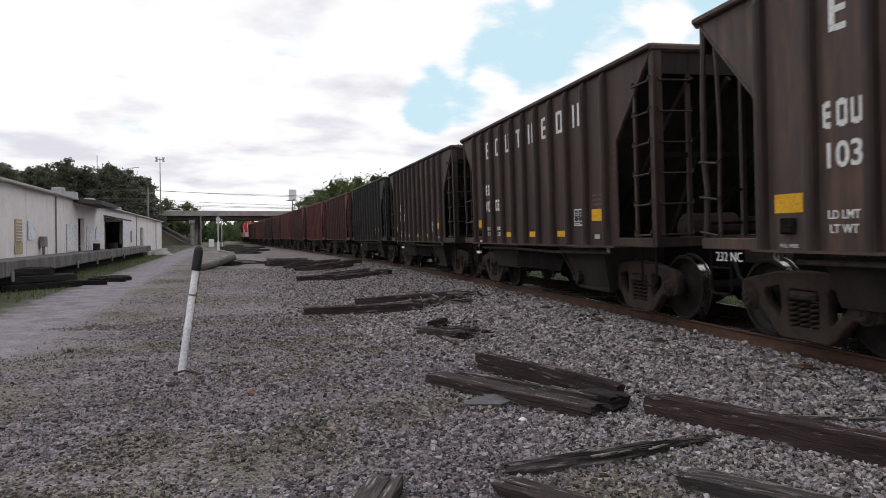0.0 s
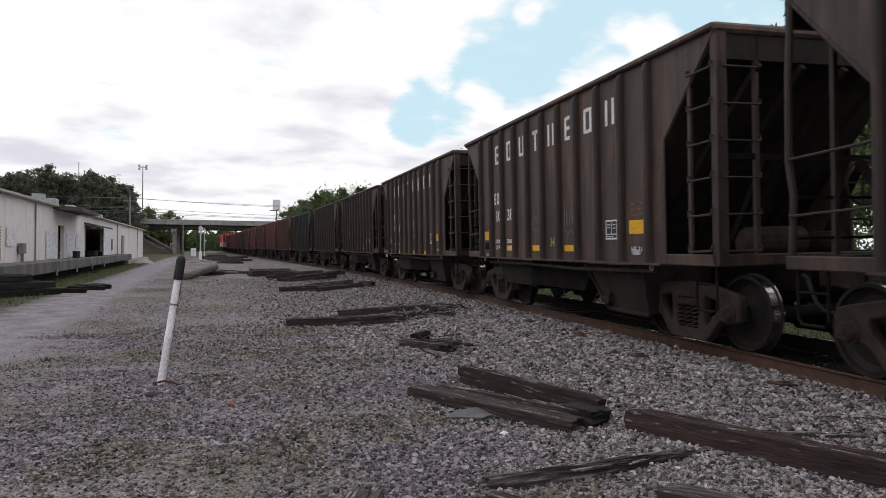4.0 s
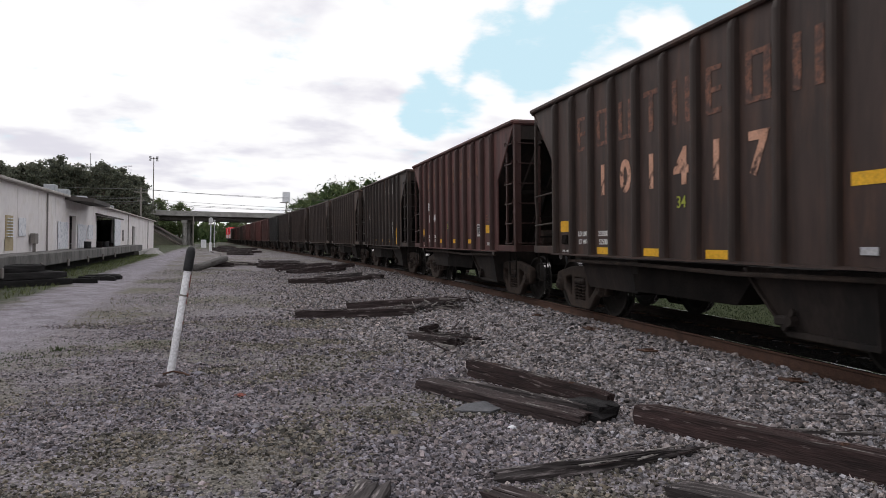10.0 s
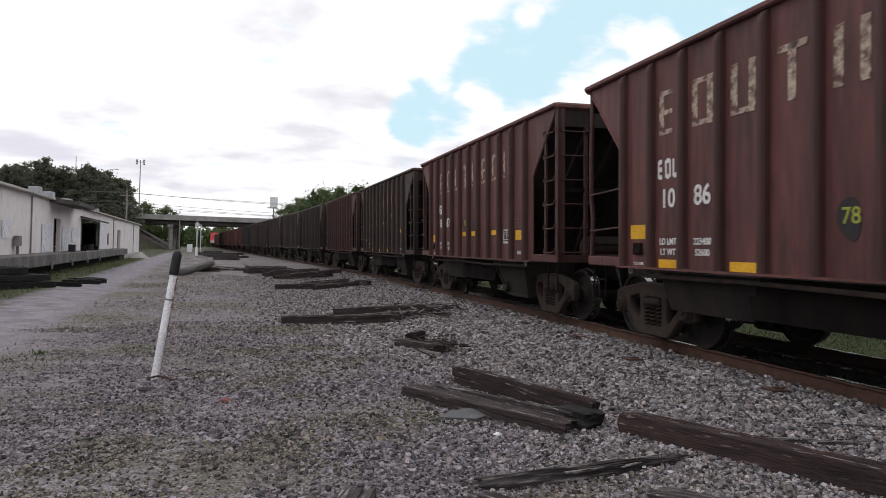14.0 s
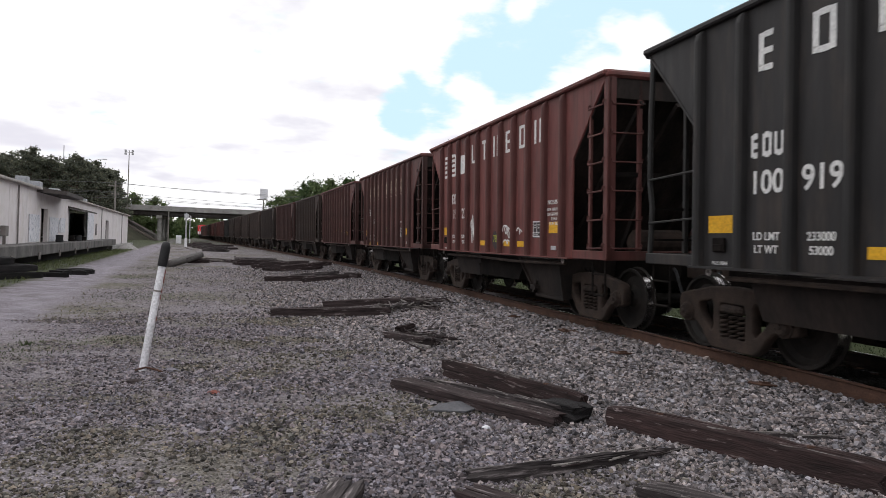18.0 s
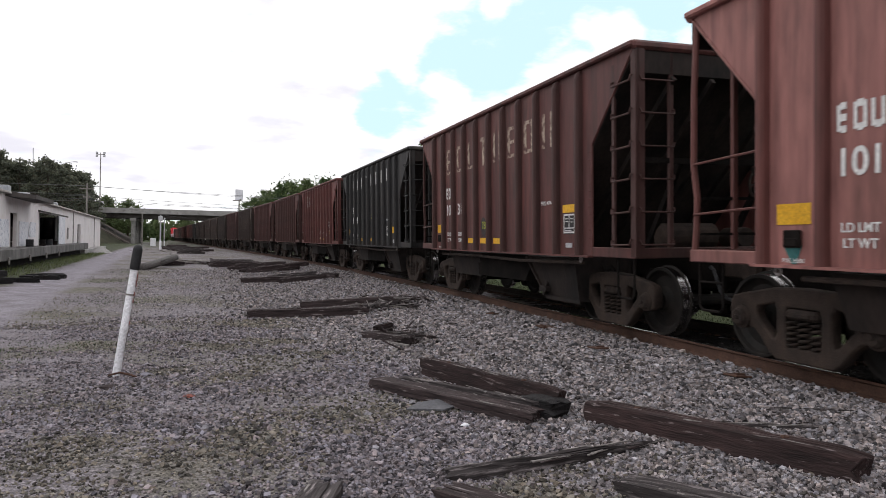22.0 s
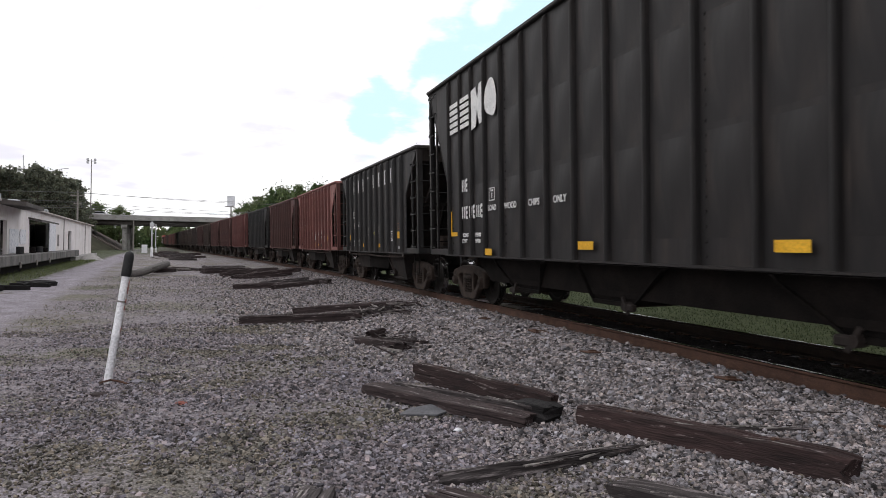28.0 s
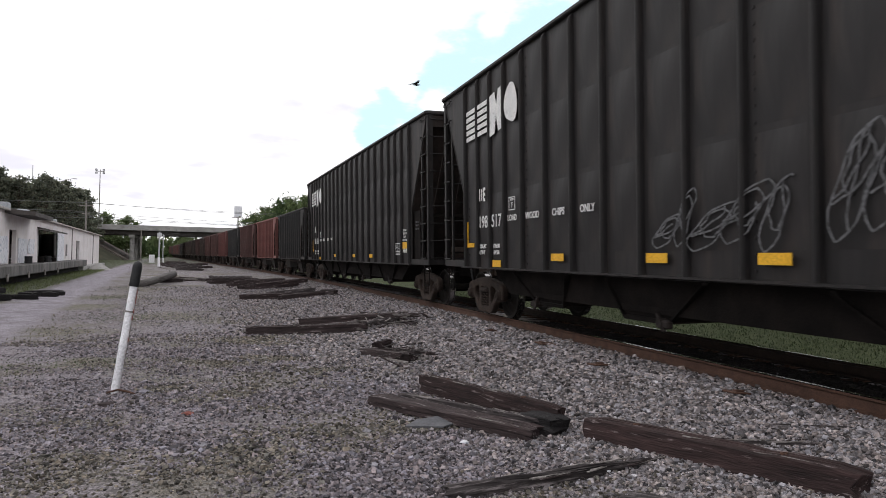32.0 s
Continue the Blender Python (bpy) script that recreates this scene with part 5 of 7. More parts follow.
def make_train():
    for n, (key, tint) in enumerate(AHEAD):
        add_hopper(-n - 1, key, tint + " ribbed steel coal hopper car on the track", word="letter" if n == 0 else ("ghost" if n < 4 else None), serial="letter" if n < 3 else None, box_label=n < 3)
    add_hopper(0, "umber", "brown-black ribbed coal hopper car with white block characters", word="letter", chalk="34", digits=("103", "82"), extra=note_card, low=(2, 5, 7), low_z=1.06, loads=("20680", "5610"), chalk_z=1.62, short_ladder=True)
    add_hopper(1, "umber", "brown-black rusty coal hopper car with white block characters", word="letter", hs="HS 31", chalk="34", digits=("10", "38"), low=(2, 4, 6), loads=("234800", "51200"), chalk_z=1.35, extra=scratched_marks)
    add_hopper(2, "brownblack", "dark streaked coal hopper car with white block characters", word="letter", chalk="34", digits=("10", "81"), extra=white_scrawl, yellow_z=-1, chalk_at=6, chalk_z=1.74)
    add_hopper(3, "oxblood", "dull maroon coal hopper car with worn-out lettering", word="ghost", word_size=.555, chalk="34", chalk_patch=True, digits=("10", "405"), chalk_at=4, loads=("226700", "57100"))
    add_hopper(4, "darkbrown", "dark brown coal hopper car with worn orange lettering", word="ghost", word_size=.555, extra=big_bars, marks=False, loads=("233500", "52500"), low=(2, 4, 6), low_z=1.075, yellow_z=1.77, box_label=False, chalk="34", chalk_z=1.76)
    add_hopper(5, "maroon", "maroon coal hopper car with faded cream characters", word="faded", word_size=.555, extra=patch(5, 1.82), chalk="78", chalk_patch=True, digits=("103", "679"), low=(4, 5, 7), low_z=1.565, chalk_at=4, chalk_z=1.87, loads=("231000", "55000"), short_ladder=True)
    add_hopper(6, "maroon", "maroon coal hopper car with large faded cream characters", word="faded", word_size=.555, chalk="78", chalk_patch=True, digits=("10", "86"), low=(1, 3), low_z=1.062, chalk_z=1.60, stencil="PRO 474-12", loads=("223400", "52600"))
    add_hopper(7, "redbrown", "red-brown coal hopper car with white striped emblem and scrawls", word="letter", word_size=.42, logo=True, extra=tag_seven, chalk="78", chalk_patch=True, digits=("15", "27"), low=(4, 6, 7), chalk_z=1.34)
    add_hopper(8, "black", "clean black coal hopper car with white block characters", word="letter", chalk="78", stencil="PRO-474-13", hs="HS 31", digits=("100", "919"), low=(3, 5), chalk_z=2.0)
    add_hopper(9, "maroon", "brown-maroon coal hopper car with peeling cream characters", word="faded", word_size=.555, chalk="78", chalk_patch=True, stencil="PRO 474-12", digits=("101", "31"), box_at=9, yellow_z=1.69, low=(3, 4, 5), chalk_at=4, chalk_z=1.55, loads=("23290", "5310"))
    add_hopper(10, "pinkred", "faded red coal hopper car with grey round graffiti", extra=graffiti_balls, digits=("101", "13"), low=(3, 4, 5, 6), loads=("233400", "52600"))
    add_hopper(11, "black", "black coal hopper car with white block characters", word="letter", word_size=.42, chalk="44", digits=("10", "44"), low=(3, 6), chalk_z=1.63, loads=("232800", "53200"), extra=scratched_marks)
    front = 7.66 - 12 * COUPLED
    for k in range(2):
        u = front - 19.8 / 2 - k * CHIP
        CARS.append((u, chip_car(u, "tall grey-black wood chip hopper car" + (" with pale graffiti" if k else ""), k == 1, ("198", "517") if k else None)))
    for k in range(2):
        u = FIRST + 13 * COUPLED + COUPLED / 2 + 8.9 + 17.6 * k
        CARS.append((u, locomotive(u, k)))


def locomotive(u, k):
    """A red hood-unit diesel, seen from far behind."""
    car = thing("locomotive", train_pose(u), "bright red diesel locomotive with white striping", "locomotive", "leading locomotives")
    part("frame", Shape().box(-1.5, 1.5, -8.4, 8.4, 1.0, 1.35, .04).box(-1.2, 1.2, -2.2, 2.2, .45, 1.0, .15).mesh("frame", M["under"]), car)
    part("hood", Shape().box(-.95, .95, -8.0, 4.2, 1.35, 4.2, .12).box(-1.45, 1.45, -7.9, -3.5, 3.2, 4.15, .10).mesh("hood", M["locored"]), car)
    part("cab", Shape().box(-1.5, 1.5, 4.2, 6.6, 1.35, 4.5, .12).mesh("cab", M["locored"]), car)
    part("nose", Shape().box(-1.1, 1.1, 6.6, 8.1, 1.35, 3.2, .2).mesh("nose", M["locored"]), car)
    part("stripe", Shape().box(-1.47, -1.455, -7.8, -6.8, 2.2, 4.0).box(-.97, -.955, -6.6, -5.6, 1.5, 3.1).box(-1.515, -1.505, 4.5, 5.4, 1.6, 3.0).mesh("stripe", M["locowhite"]), car, None, "white stripe")
    part("cab_window", Shape().box(-1.515, -1.505, 4.6, 6.2, 3.2, 4.0).mesh("cab_window", M["glass"]), car)
    rail_me = Shape()
    for i in range(12):
        y = -8.0 + i * 1.1
        rail_me.rod((-1.45, y, 1.35), (-1.45, y, 2.35), .02, 5)
    rail_me.rod((-1.45, -8.0, 2.35), (-1.45, 4.2, 2.35), .02, 5)
    part("handrail", rail_me.mesh("handrail", M["locowhite"]), car)
    for e in (-1, 1):
        part("fan", Shape().lathe([(0, .0), (.18, .0001), (.18, .55), (0, .6)], axis="z", n=16).mesh("fan", M["under"]), car, pose(0, e * 2.0 - 3, 4.2))
        truck(car, e * 5.6)
        coupled_end(car, e * 8.4, e)
    return car

# ---- ground and track ----
def make_ground():
    xs = np.unique(np.concatenate([np.linspace(-700, -60, 14), np.linspace(-60, -26, 18), np.linspace(-26, 14, 134), np.linspace(14, 60, 24), np.linspace(60, 700, 14)]))
    ys = np.unique(np.concatenate([np.linspace(-300, -20, 16), np.linspace(-20, 70, 180), np.linspace(70, 330, 140), np.linspace(330, 1500, 20)]))
    X, Y = np.meshgrid(xs, ys, indexing="ij")
    Z = ground_z(X, Y)
    rng = np.random.default_rng(3)
    near = (np.abs(X) < 30) & (Y < 120)
    Z = Z + near * rng.normal(0, .003, X.shape)
    nx, ny = X.shape
    i = np.arange(nx * ny).reshape(nx, ny)
    f = np.stack([i[:-1, :-1], i[1:, :-1], i[1:, 1:], i[:-1, 1:]], -1).reshape(-1, 4)
    me = bpy.data.meshes.new("ground")
    me.from_pydata(np.stack([X, Y, Z], -1).reshape(-1, 3).tolist(), [], f.tolist())
    me.materials.append(M["ground"])
    me.polygons.foreach_set("use_smooth", [True] * len(me.polygons))
    solid("ground", me, Matrix(), "grey gravel yard with packed dirt lane and weedy grass", "ground", kind="structure")


def sweep(profile, us, off, z):
    """A section drawn along the track."""
    s = Shape()
    k = len(profile)
    vs = []
    for u in us:
        for px, pz in profile:
            vs.append(on_line(u, off + px, z + pz))
    fs = [(i * k + j, i * k + (j + 1) % k, (i + 1) * k + (j + 1) % k, (i + 1) * k + j) for i in range(len(us) - 1) for j in range(k)]
    return s.add(vs, fs)


RAIL = [(-.07, -.17), (.07, -.17), (.07, -.155), (.012, -.135), (.009, -.045), (.036, -.03), (.036, -.006), (.028, 0), (-.028, 0), (-.036, -.006), (-.036, -.03), (-.009, -.045), (-.012, -.135), (-.07, -.155)]


def make_track():
    us = [-160, -80, -40] + [-14 + 2.0 * i for i in range(40)] + [80 + 20 * i for i in range(20)]
    track = thing("railway_track", Matrix(), "rusty steel railway track on grey ballast", "railway track", kind="structure")
    for off, dz in ((-.7525, 0), (.7525, CANT)):
        # the far rail gets the tone with the car shade painted in
        me = sweep(RAIL, us, off, RAIL_TOP + dz).mesh("rail", M["rail" if off < 0 else "shaderail"])
        me.materials.append(M["bright"])
        for p in me.polygons:
            if p.index % len(RAIL) in (7, 8):
                p.material_index = 1
        part("rail", me, track, None, "rusty rail with a polished head")
    # sleepers near black: the shade beneath the train is in their colour
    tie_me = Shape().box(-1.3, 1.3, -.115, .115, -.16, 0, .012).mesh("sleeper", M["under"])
    plate_me = Shape().box(-.17, .17, -.09, .09, 0, .02, .005).box(-.12, -.08, -.07, -.04, .02, .05).box(.08, .12, .04, .07, .02, .05).mesh("tie_plate", M["rail"])
    for i in range(110):
        u = -6 + i * .52
        x, y, h = line_at(u)
        m = pose(x, y, RAIL_TOP - .21 + CANT / 2, 0, -math.degrees(CANT / 1.505), math.degrees(h))
        part("sleeper", tie_me, track, m)
        if u < 25:
            for off in (-.7525, .7525):
                part("tie_plate", plate_me, track, m @ pose(off, 0, .001))


def stone_cloud(name, pts, size, material, label, seed, fine_shape=True):
    """Many loose stones joined into one mesh."""
    rng = np.random.default_rng(seed)
    if fine_shape:
        base = np.array([(x, y, z) for x in (-1, 1) for y in (-1, 1) for z in (-1, 1)]) * .72
        tri = np.array([(0, 1, 3), (0, 3, 2), (4, 6, 7), (4, 7, 5), (0, 4, 5), (0, 5, 1), (2, 3, 7), (2, 7, 6), (0, 2, 6), (0, 6, 4), (1, 5, 7), (1, 7, 3)])
    else:
        base = np.array([(1, 0, 0), (-1, 0, 0), (0, 1, 0), (0, -1, 0), (0, 0, 1), (0, 0, -1)], float)
        tri = np.array([(0, 2, 4), (2, 1, 4), (1, 3, 4), (3, 0, 4), (2, 0, 5), (1, 2, 5), (3, 1, 5), (0, 3, 5)])
    n, k = len(pts), len(base)
    v = base[None] * (1 + rng.uniform(-.34, .22, (n, k, 1)))
    v = v * rng.uniform(.75, 1.2, (n, 1, 3))
    q = rng.normal(size=(n, 4))
    q /= np.linalg.norm(q, axis=1, keepdims=True)
    w, x, y, z = q.T
    R = np.stack([1 - 2 * (y * y + z * z), 2 * (x * y - z * w), 2 * (x * z + y * w), 2 * (x * y + z * w), 1 - 2 * (x * x + z * z), 2 * (y * z - x * w), 2 * (x * z - y * w), 2 * (y * z + x * w), 1 - 2 * (x * x + y * y)], -1).reshape(n, 3, 3)
    v = np.einsum("nij,nkj->nki", R, v)
    v[:, :, 2] *= .85
    v = v * size[:, None, None] + pts[:, None, :]
    me = bpy.data.meshes.new(name)
    f = (tri[None] + (np.arange(n) * k)[:, None, None]).reshape(-1, 3)
    me.vertices.add(n * k)
    me.vertices.foreach_set("co", v.reshape(-1))
    me.loops.add(len(f) * 3)
    me.loops.foreach_set("vertex_index", f.reshape(-1).astype(np.int32))
    me.polygons.add(len(f))
    me.polygons.foreach_set("loop_start", np.arange(0, len(f) * 3, 3, dtype=np.int32))
    me.update(calc_edges=True)
    me.validate()
    me.shade_flat()
    me.materials.append(material)
    solid(name, me, Matrix(), label, "gravel", kind="stuff")


def make_stones():
    rng = np.random.default_rng(11)

    def scatter(n, y0, y1, a0, a1):
        """Points over a fan in front of the yard: distance y0..y1, bearing a0..a1 degrees to the right."""
        d = rng.uniform(y0, y1, n)
        a = np.radians(rng.uniform(a0, a1, n))
        x, y = d * np.sin(a), d * np.cos(a)
        return x, y, d

    # coarse ballast between the timbers and the rails
    x, y, d = scatter(250000, 4.3, 15.5, -22, 52)
    off = line_offset(x, y)
    edge = -off + .5 * np.sin(y * .9) + rng.normal(0, .55, len(x))
    keep = (edge < 3.7 + .11 * (y - 4) + .5 * np.sin(x * 1.3 + y * .4)) & (off < 1.9)
    keep &= off < -.84
    xb, yb, db = x[keep], y[keep], d[keep]
    s = rng.uniform(.6, 1.35, len(xb)) * (.0124 + .00066 * (db - 4.3)) * (1 + .6 * (rng.random(len(xb)) < .10))
    z = ground_z(xb, yb) + s * rng.uniform(-.1, 1.0, len(xb))
    stone_cloud("ballast_stones", np.stack([xb, yb, z], -1), s, M["stonelight"], "pale grey crushed ballast stones beside the rails", 5)
    # stones below the train, coloured near black for its shade
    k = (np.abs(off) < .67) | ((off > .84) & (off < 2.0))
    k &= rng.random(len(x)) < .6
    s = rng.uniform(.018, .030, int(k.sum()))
    stone_cloud("oily_ballast", np.stack([x[k], y[k], ground_z(x[k], y[k]) + .0 + s * .3], -1), s, M["shadestone"], "ballast under the train, its shade put into the colour", 8)
    # mixed smaller gravel over the yard
    far_side = ~keep & (edge > 1.0)
    clump, moss = np.zeros(len(x)), np.zeros(len(x))
    for k in np.nonzero(far_side)[0]:
        a, b = x[k], y[k]
        clump[k] = noise.noise((a * .55, b * .9, 0)) + .5 * noise.noise((a * 1.9, b * 2.6, 4))
        moss[k] = noise.noise((a * .33, b * .6, 7)) + .5 * noise.noise((a * 1.3, b * 1.7, 9))
    lane = x + .095 * y + 3.4 + 1.0 * clump + .34 * np.clip(10.5 - y, 0, 6)
    thin = np.clip((lane - .8) / 1.3, 0, 1) ** 1.3
    keep = far_side & (rng.random(len(x)) < np.clip(.52 + 1.3 * clump, .20, 1) * thin)
    keep |= far_side & (lane > 1.2) & (y < 8.5) & (rng.random(len(x)) < .38 + .7 * clump)
    xg, yg = x[keep], y[keep]
    green = moss[keep] + rng.normal(0, .10, len(xg)) > .11
    s = rng.uniform(.5, 1.4, len(xg)) * (.0080 + .0005 * (d[keep] - 4.3)) * np.clip(.55 + .16 * lane[keep], .6, 1.5) * (1 + .6 * (rng.random(len(xg)) < .12))
    P = np.stack([xg, yg, ground_z(xg, yg) + s * rng.uniform(.0, .55, len(xg))], -1)
    stone_cloud("yard_gravel", P[~green], s[~green], M["stone"], "loose grey gravel scattered over the yard", 6)
    stone_cloud("mossy_gravel", P[green], s[green], M["stonemoss"], "olive moss-tinged gravel in patches over the yard", 16)
    x, y, d = scatter(80000, 15.5, 42, -14, 42)
    off = line_offset(x, y)
    keep = (off > -6.4 + .03 * y + rng.normal(0, .5, len(x))) & (off < -.84)
    x, y = x[keep], y[keep]
    s = rng.uniform(.022, .045, len(x))
    stone_cloud("ballast_stones_far", np.stack([x, y, ground_z(x, y) + s * .5], -1), s, M["stonelight"], "pale grey crushed ballast further along the line", 7, False)
    x, y, d = scatter(48000, 14, 38, -24, 14)
    lane = x + .095 * y + 3.4
    clump = np.array([noise.noise((a * .4, b * .5, 2)) for a, b in zip(x, y)])
    keep = (line_offset(x, y) < -5.6 + .03 * y) & (rng.random(len(x)) < .7 * np.clip((lane + 1.3 * clump - 1.1) / 1.6, .0, .9) * (1 + .8 * clump))
    x, y, d = x[keep], y[keep], d[keep]
    s = rng.uniform(.5, 1.4, len(x)) * (.010 + .0006 * (d - 8))
    stone_cloud("yard_gravel_far", np.stack([x, y, ground_z(x, y) + s * .45], -1), s, M["stonelight"], "loose grey gravel further down the yard", 12, False)


# ---- old timbers, post, litter ----
def timber_mesh(name, length, w, h, key, seed, taper=1.0, rough=.012):
    """A worn sleeper: long grain splits, chewed ends, sagging edges."""
    rng = random.Random(seed)
    n = max(5, int(length / .16))
    prof = [(-.5, 0), (-.5, .35), (-.47, .42), (-.5, .50), (-.5, .93), (-.46, 1), (-.18, .99), (-.15, .90), (-.12, .99), (.12, 1), (.15, .93), (.19, 1), (.45, .99), (.5, .93), (.5, .45), (.5, 0)]
    vs, fs = [], []
    k = len(prof)
    wob = [rng.uniform(-1, 1) for _ in range(k)]
    for i in range(n + 1):
        f = i / n
        y = (f - .5) * length
        sc = 1 + (taper - 1) * f
        sc *= 1 - .10 * (i in (0, n)) - (.07 * rng.random() if rng.random() < .15 else 0)
        for j, (px, pz) in enumerate(prof):
            wob[j] = wob[j] * .7 + rng.uniform(-1, 1) * .5
            e = rng.uniform(-.05, .05) if i in (0, n) else 0
            vs.append((px * w * sc + wob[j] * rough, y + e, pz * h * sc + (wob[j] * rough if pz > 0 else 0)))
    fs = [(i * k + j, i * k + (j + 1) % k, (i + 1) * k + (j + 1) % k, (i + 1) * k + j) for i in range(n) for j in range(k)]
    fs += [tuple(range(k)), tuple(range((n + 1) * k - 1, n * k - 1, -1))]
    return Shape().add(vs, fs).mesh(name, M[key])


def timber(a, b, w, h, key, seed, z=0.0, z2=None, roll=0, taper=1.0, label="", group="scrapped sleepers", rough=.012):
    ax, ay = a
    bx, by = b
    L = math.hypot(bx - ax, by - ay)
    za, zb = float(ground_z(ax, ay)) + z, float(ground_z(bx, by)) + (z if z2 is None else z2)
    tilt = math.degrees(math.atan2(zb - za, L))
    rz = math.degrees(math.atan2(by - ay, bx - ax)) - 90
    me = timber_mesh("old_sleeper", L, w, h, key, seed, taper, rough)
    ob = solid("old_sleeper", me, pose((ax + bx) / 2, (ay + by) / 2, (za + zb) / 2, tilt, 0, rz) @ pose(0, 0, 0, 0, roll, 0), label or "dark creosoted worn railway sleeper lying on gravel", "sleeper", group)
    if ay < 18 and ax > -1 and L > .9:
        rng = random.Random(seed + 500)
        for k in range(15 if ay < 9 else 9):
            f, side = rng.uniform(-.45, .45) * L, rng.choice((-1, 1))
            ln = rng.uniform(.05, .32)
            sp = Shape().beam((0, -ln / 2, 0), (rng.uniform(-.015, .015), ln / 2, rng.uniform(-.004, .015)), rng.uniform(.006, .020), .010, w2=.004, h2=.004)
            part("splinter", sp.mesh("splinter", M["fray" if k % 4 else "tie"]), ob, pose(side * w * rng.uniform(.30, .5), f, h * (.98 if k % 2 else .9) * (1 + (taper - 1) * (f / L + .5))))
        if h > .14:
            for k in range(2):
                part("spike_hole_plate", cached("spikehole", lambda: Shape().lathe([(0, .03), (.012, .028), (.012, .014), (-.004, .012)], axis="z", n=8).mesh("spike_hole_plate", M["rail"])), ob, pose(rng.uniform(-.05, .05) * w, (k - .5) * L * .55, h * .97))
    return ob


def make_timbers():
    timber((2.64, 5.72), (1.58, 7.76), .25, .115, "tie", 1, z=.0, rough=.006, label="split dark sleeper with grey weathered top on gravel")
    timber((2.70, 5.86), (1.86, 7.62), .07, .055, "tieold", 21, z=.105, rough=.006, taper=.6, label="pale splintered strip along the top of a split sleeper")
    timber((2.95, 5.86), (2.27, 8.26), .105, .225, "tiered", 2, z=.0, rough=.006, label="reddish brown split sleeper standing on its edge")
    timber((2.86, 5.70), (2.70, 6.12), .22, .17, "tar", 22, z=.0, rough=.012, label="black end block of a split sleeper")
    timber((3.09, 5.56), (3.84, 3.42), .20, .19, "tiered", 3, z=-.01, rough=.006, label="long brown sleeper with pale frayed top edge")
    timber((1.46, 4.62), (3.22, 4.72), .17, .085, "tieold", 4, z=-.02, taper=.45, rough=.02, label="weathered grey half-buried sleeper tapering to a point")
    timber((.62, 4.52), (-.1, 2.6), .24, .12, "tieold", 5, z=-.02, label="weathered grey sleeper end on gravel")
    timber((1.36, 4.28), (2.1, 3.1), .24, .11, "tie", 6, z=-.02, label="dark sleeper half sunk in gravel")
    timber((2.52, 4.06), (3.2, 2.8), .24, .11, "tieold", 7, z=-.02)
    timber((3.55, 4.95), (4.35, 4.35), .10, .03, "tieold", 8, z=.0, label="thin splintered plank on ballast")
    # second heap
    timber((.30, 15.0), (2.75, 14.75), .24, .17, "tie", 9)
    timber((1.55, 16.9), (3.75, 15.9), .24, .17, "tie", 10)
    timber((1.9, 15.6), (3.55, 15.2), .20, .12, "tieold", 11, z=.02)
    timber((2.85, 15.0), (3.30, 15.9), .10, .08, "tieold", 12, z=.06)
    timber((3.35, 15.8), (3.72, 14.5), .16, .07, "tie", 13)
    # small heap
    timber((2.16, 11.6), (2.66, 10.35), .20, .13, "tie", 14)
    timber((2.42, 11.75), (2.92, 10.75), .14, .08, "tieold", 15)
    timber((2.30, 11.5), (2.62, 11.7), .08, .16, "tie", 16, z=.05)
    # third heap
    timber((.22, 26.7), (2.2, 26.9), .25, .20, "tie", 17)
    timber((1.6, 26.3), (3.70, 26.1), .25, .18, "tie", 18)
    timber((1.2, 27.2), (3.0, 27.0), .22, .18, "tieold", 19, z=.1)
    timber((3.2, 26.4), (3.6, 25.6), .22, .22, "tie", 20)
    rng = random.Random(8)
    for i in range(11):
        y = 33 + i * 1.15
        x = 2.4 - (y - 33) * .30 + rng.uniform(-.5, .5)
        q = rng.uniform(-.5, .4)
        timber((x - 1.3 * math.cos(q), y - 1.3 * math.sin(q)), (x + 1.3 * math.cos(q), y + 1.3 * math.sin(q)), .24, .19, rng.choice(["tie", "tie", "tieold"]), 30 + i, z=.0 + .18 * (i % 3 == 0))
    # log by the lane and the far heaps
    log = Shape()
    log.pipe([(.05 * math.sin(5 * k / 8), 6.4 * k / 8, .17 + .34 * k / 8) for k in range(9)], .19, 12)
    log.rod((0, 2.2, .3), (.5, 2.9, .55), .06, 8, .03).rod((0, 5.6, .45), (-.3, 6.3, .75), .05, 8, .02)
    solid("fallen_log", log.mesh("fallen_log", M["logbark"], True), pose(-4.30, 36.6, -.03, 0, 0, -9.5), "grey fallen log propped on broken sleepers", "log")
    timber((-3.05, 43.9), (-2.05, 42.7), .22, .07, "splinter", 54, z=.16, label="pale grey broken plank beside the log")
    timber((-3.9, 42.2), (-2.9, 43.3), .26, .22, "tie", 53)
    timber((-4.3, 44.5), (-2.2, 45.5), .26, .22, "tie", 51)
    timber((-3.4, 46.5), (-1.6, 44.8), .24, .2, "tieold", 52)
    for i in range(26):
        y = 74 + (i % 13) * 2.4
        x = -3.9 - (y - 74) * .145 + rng.uniform(-1.0, 1.0)
        q = rng.uniform(-.9, .5)
        timber((x - 1.3 * math.cos(q), y - 1.3 * math.sin(q)), (x + 1.3 * math.cos(q), y + 1.3 * math.sin(q)), .25, .22, rng.choice(["tie", "tie", "tie", "tieold"]), 60 + i, z=.22 * (i // 13) + .15 * (i % 3 == 1))
    # dark stack before the loading dock
    dx, dy = .527, .850
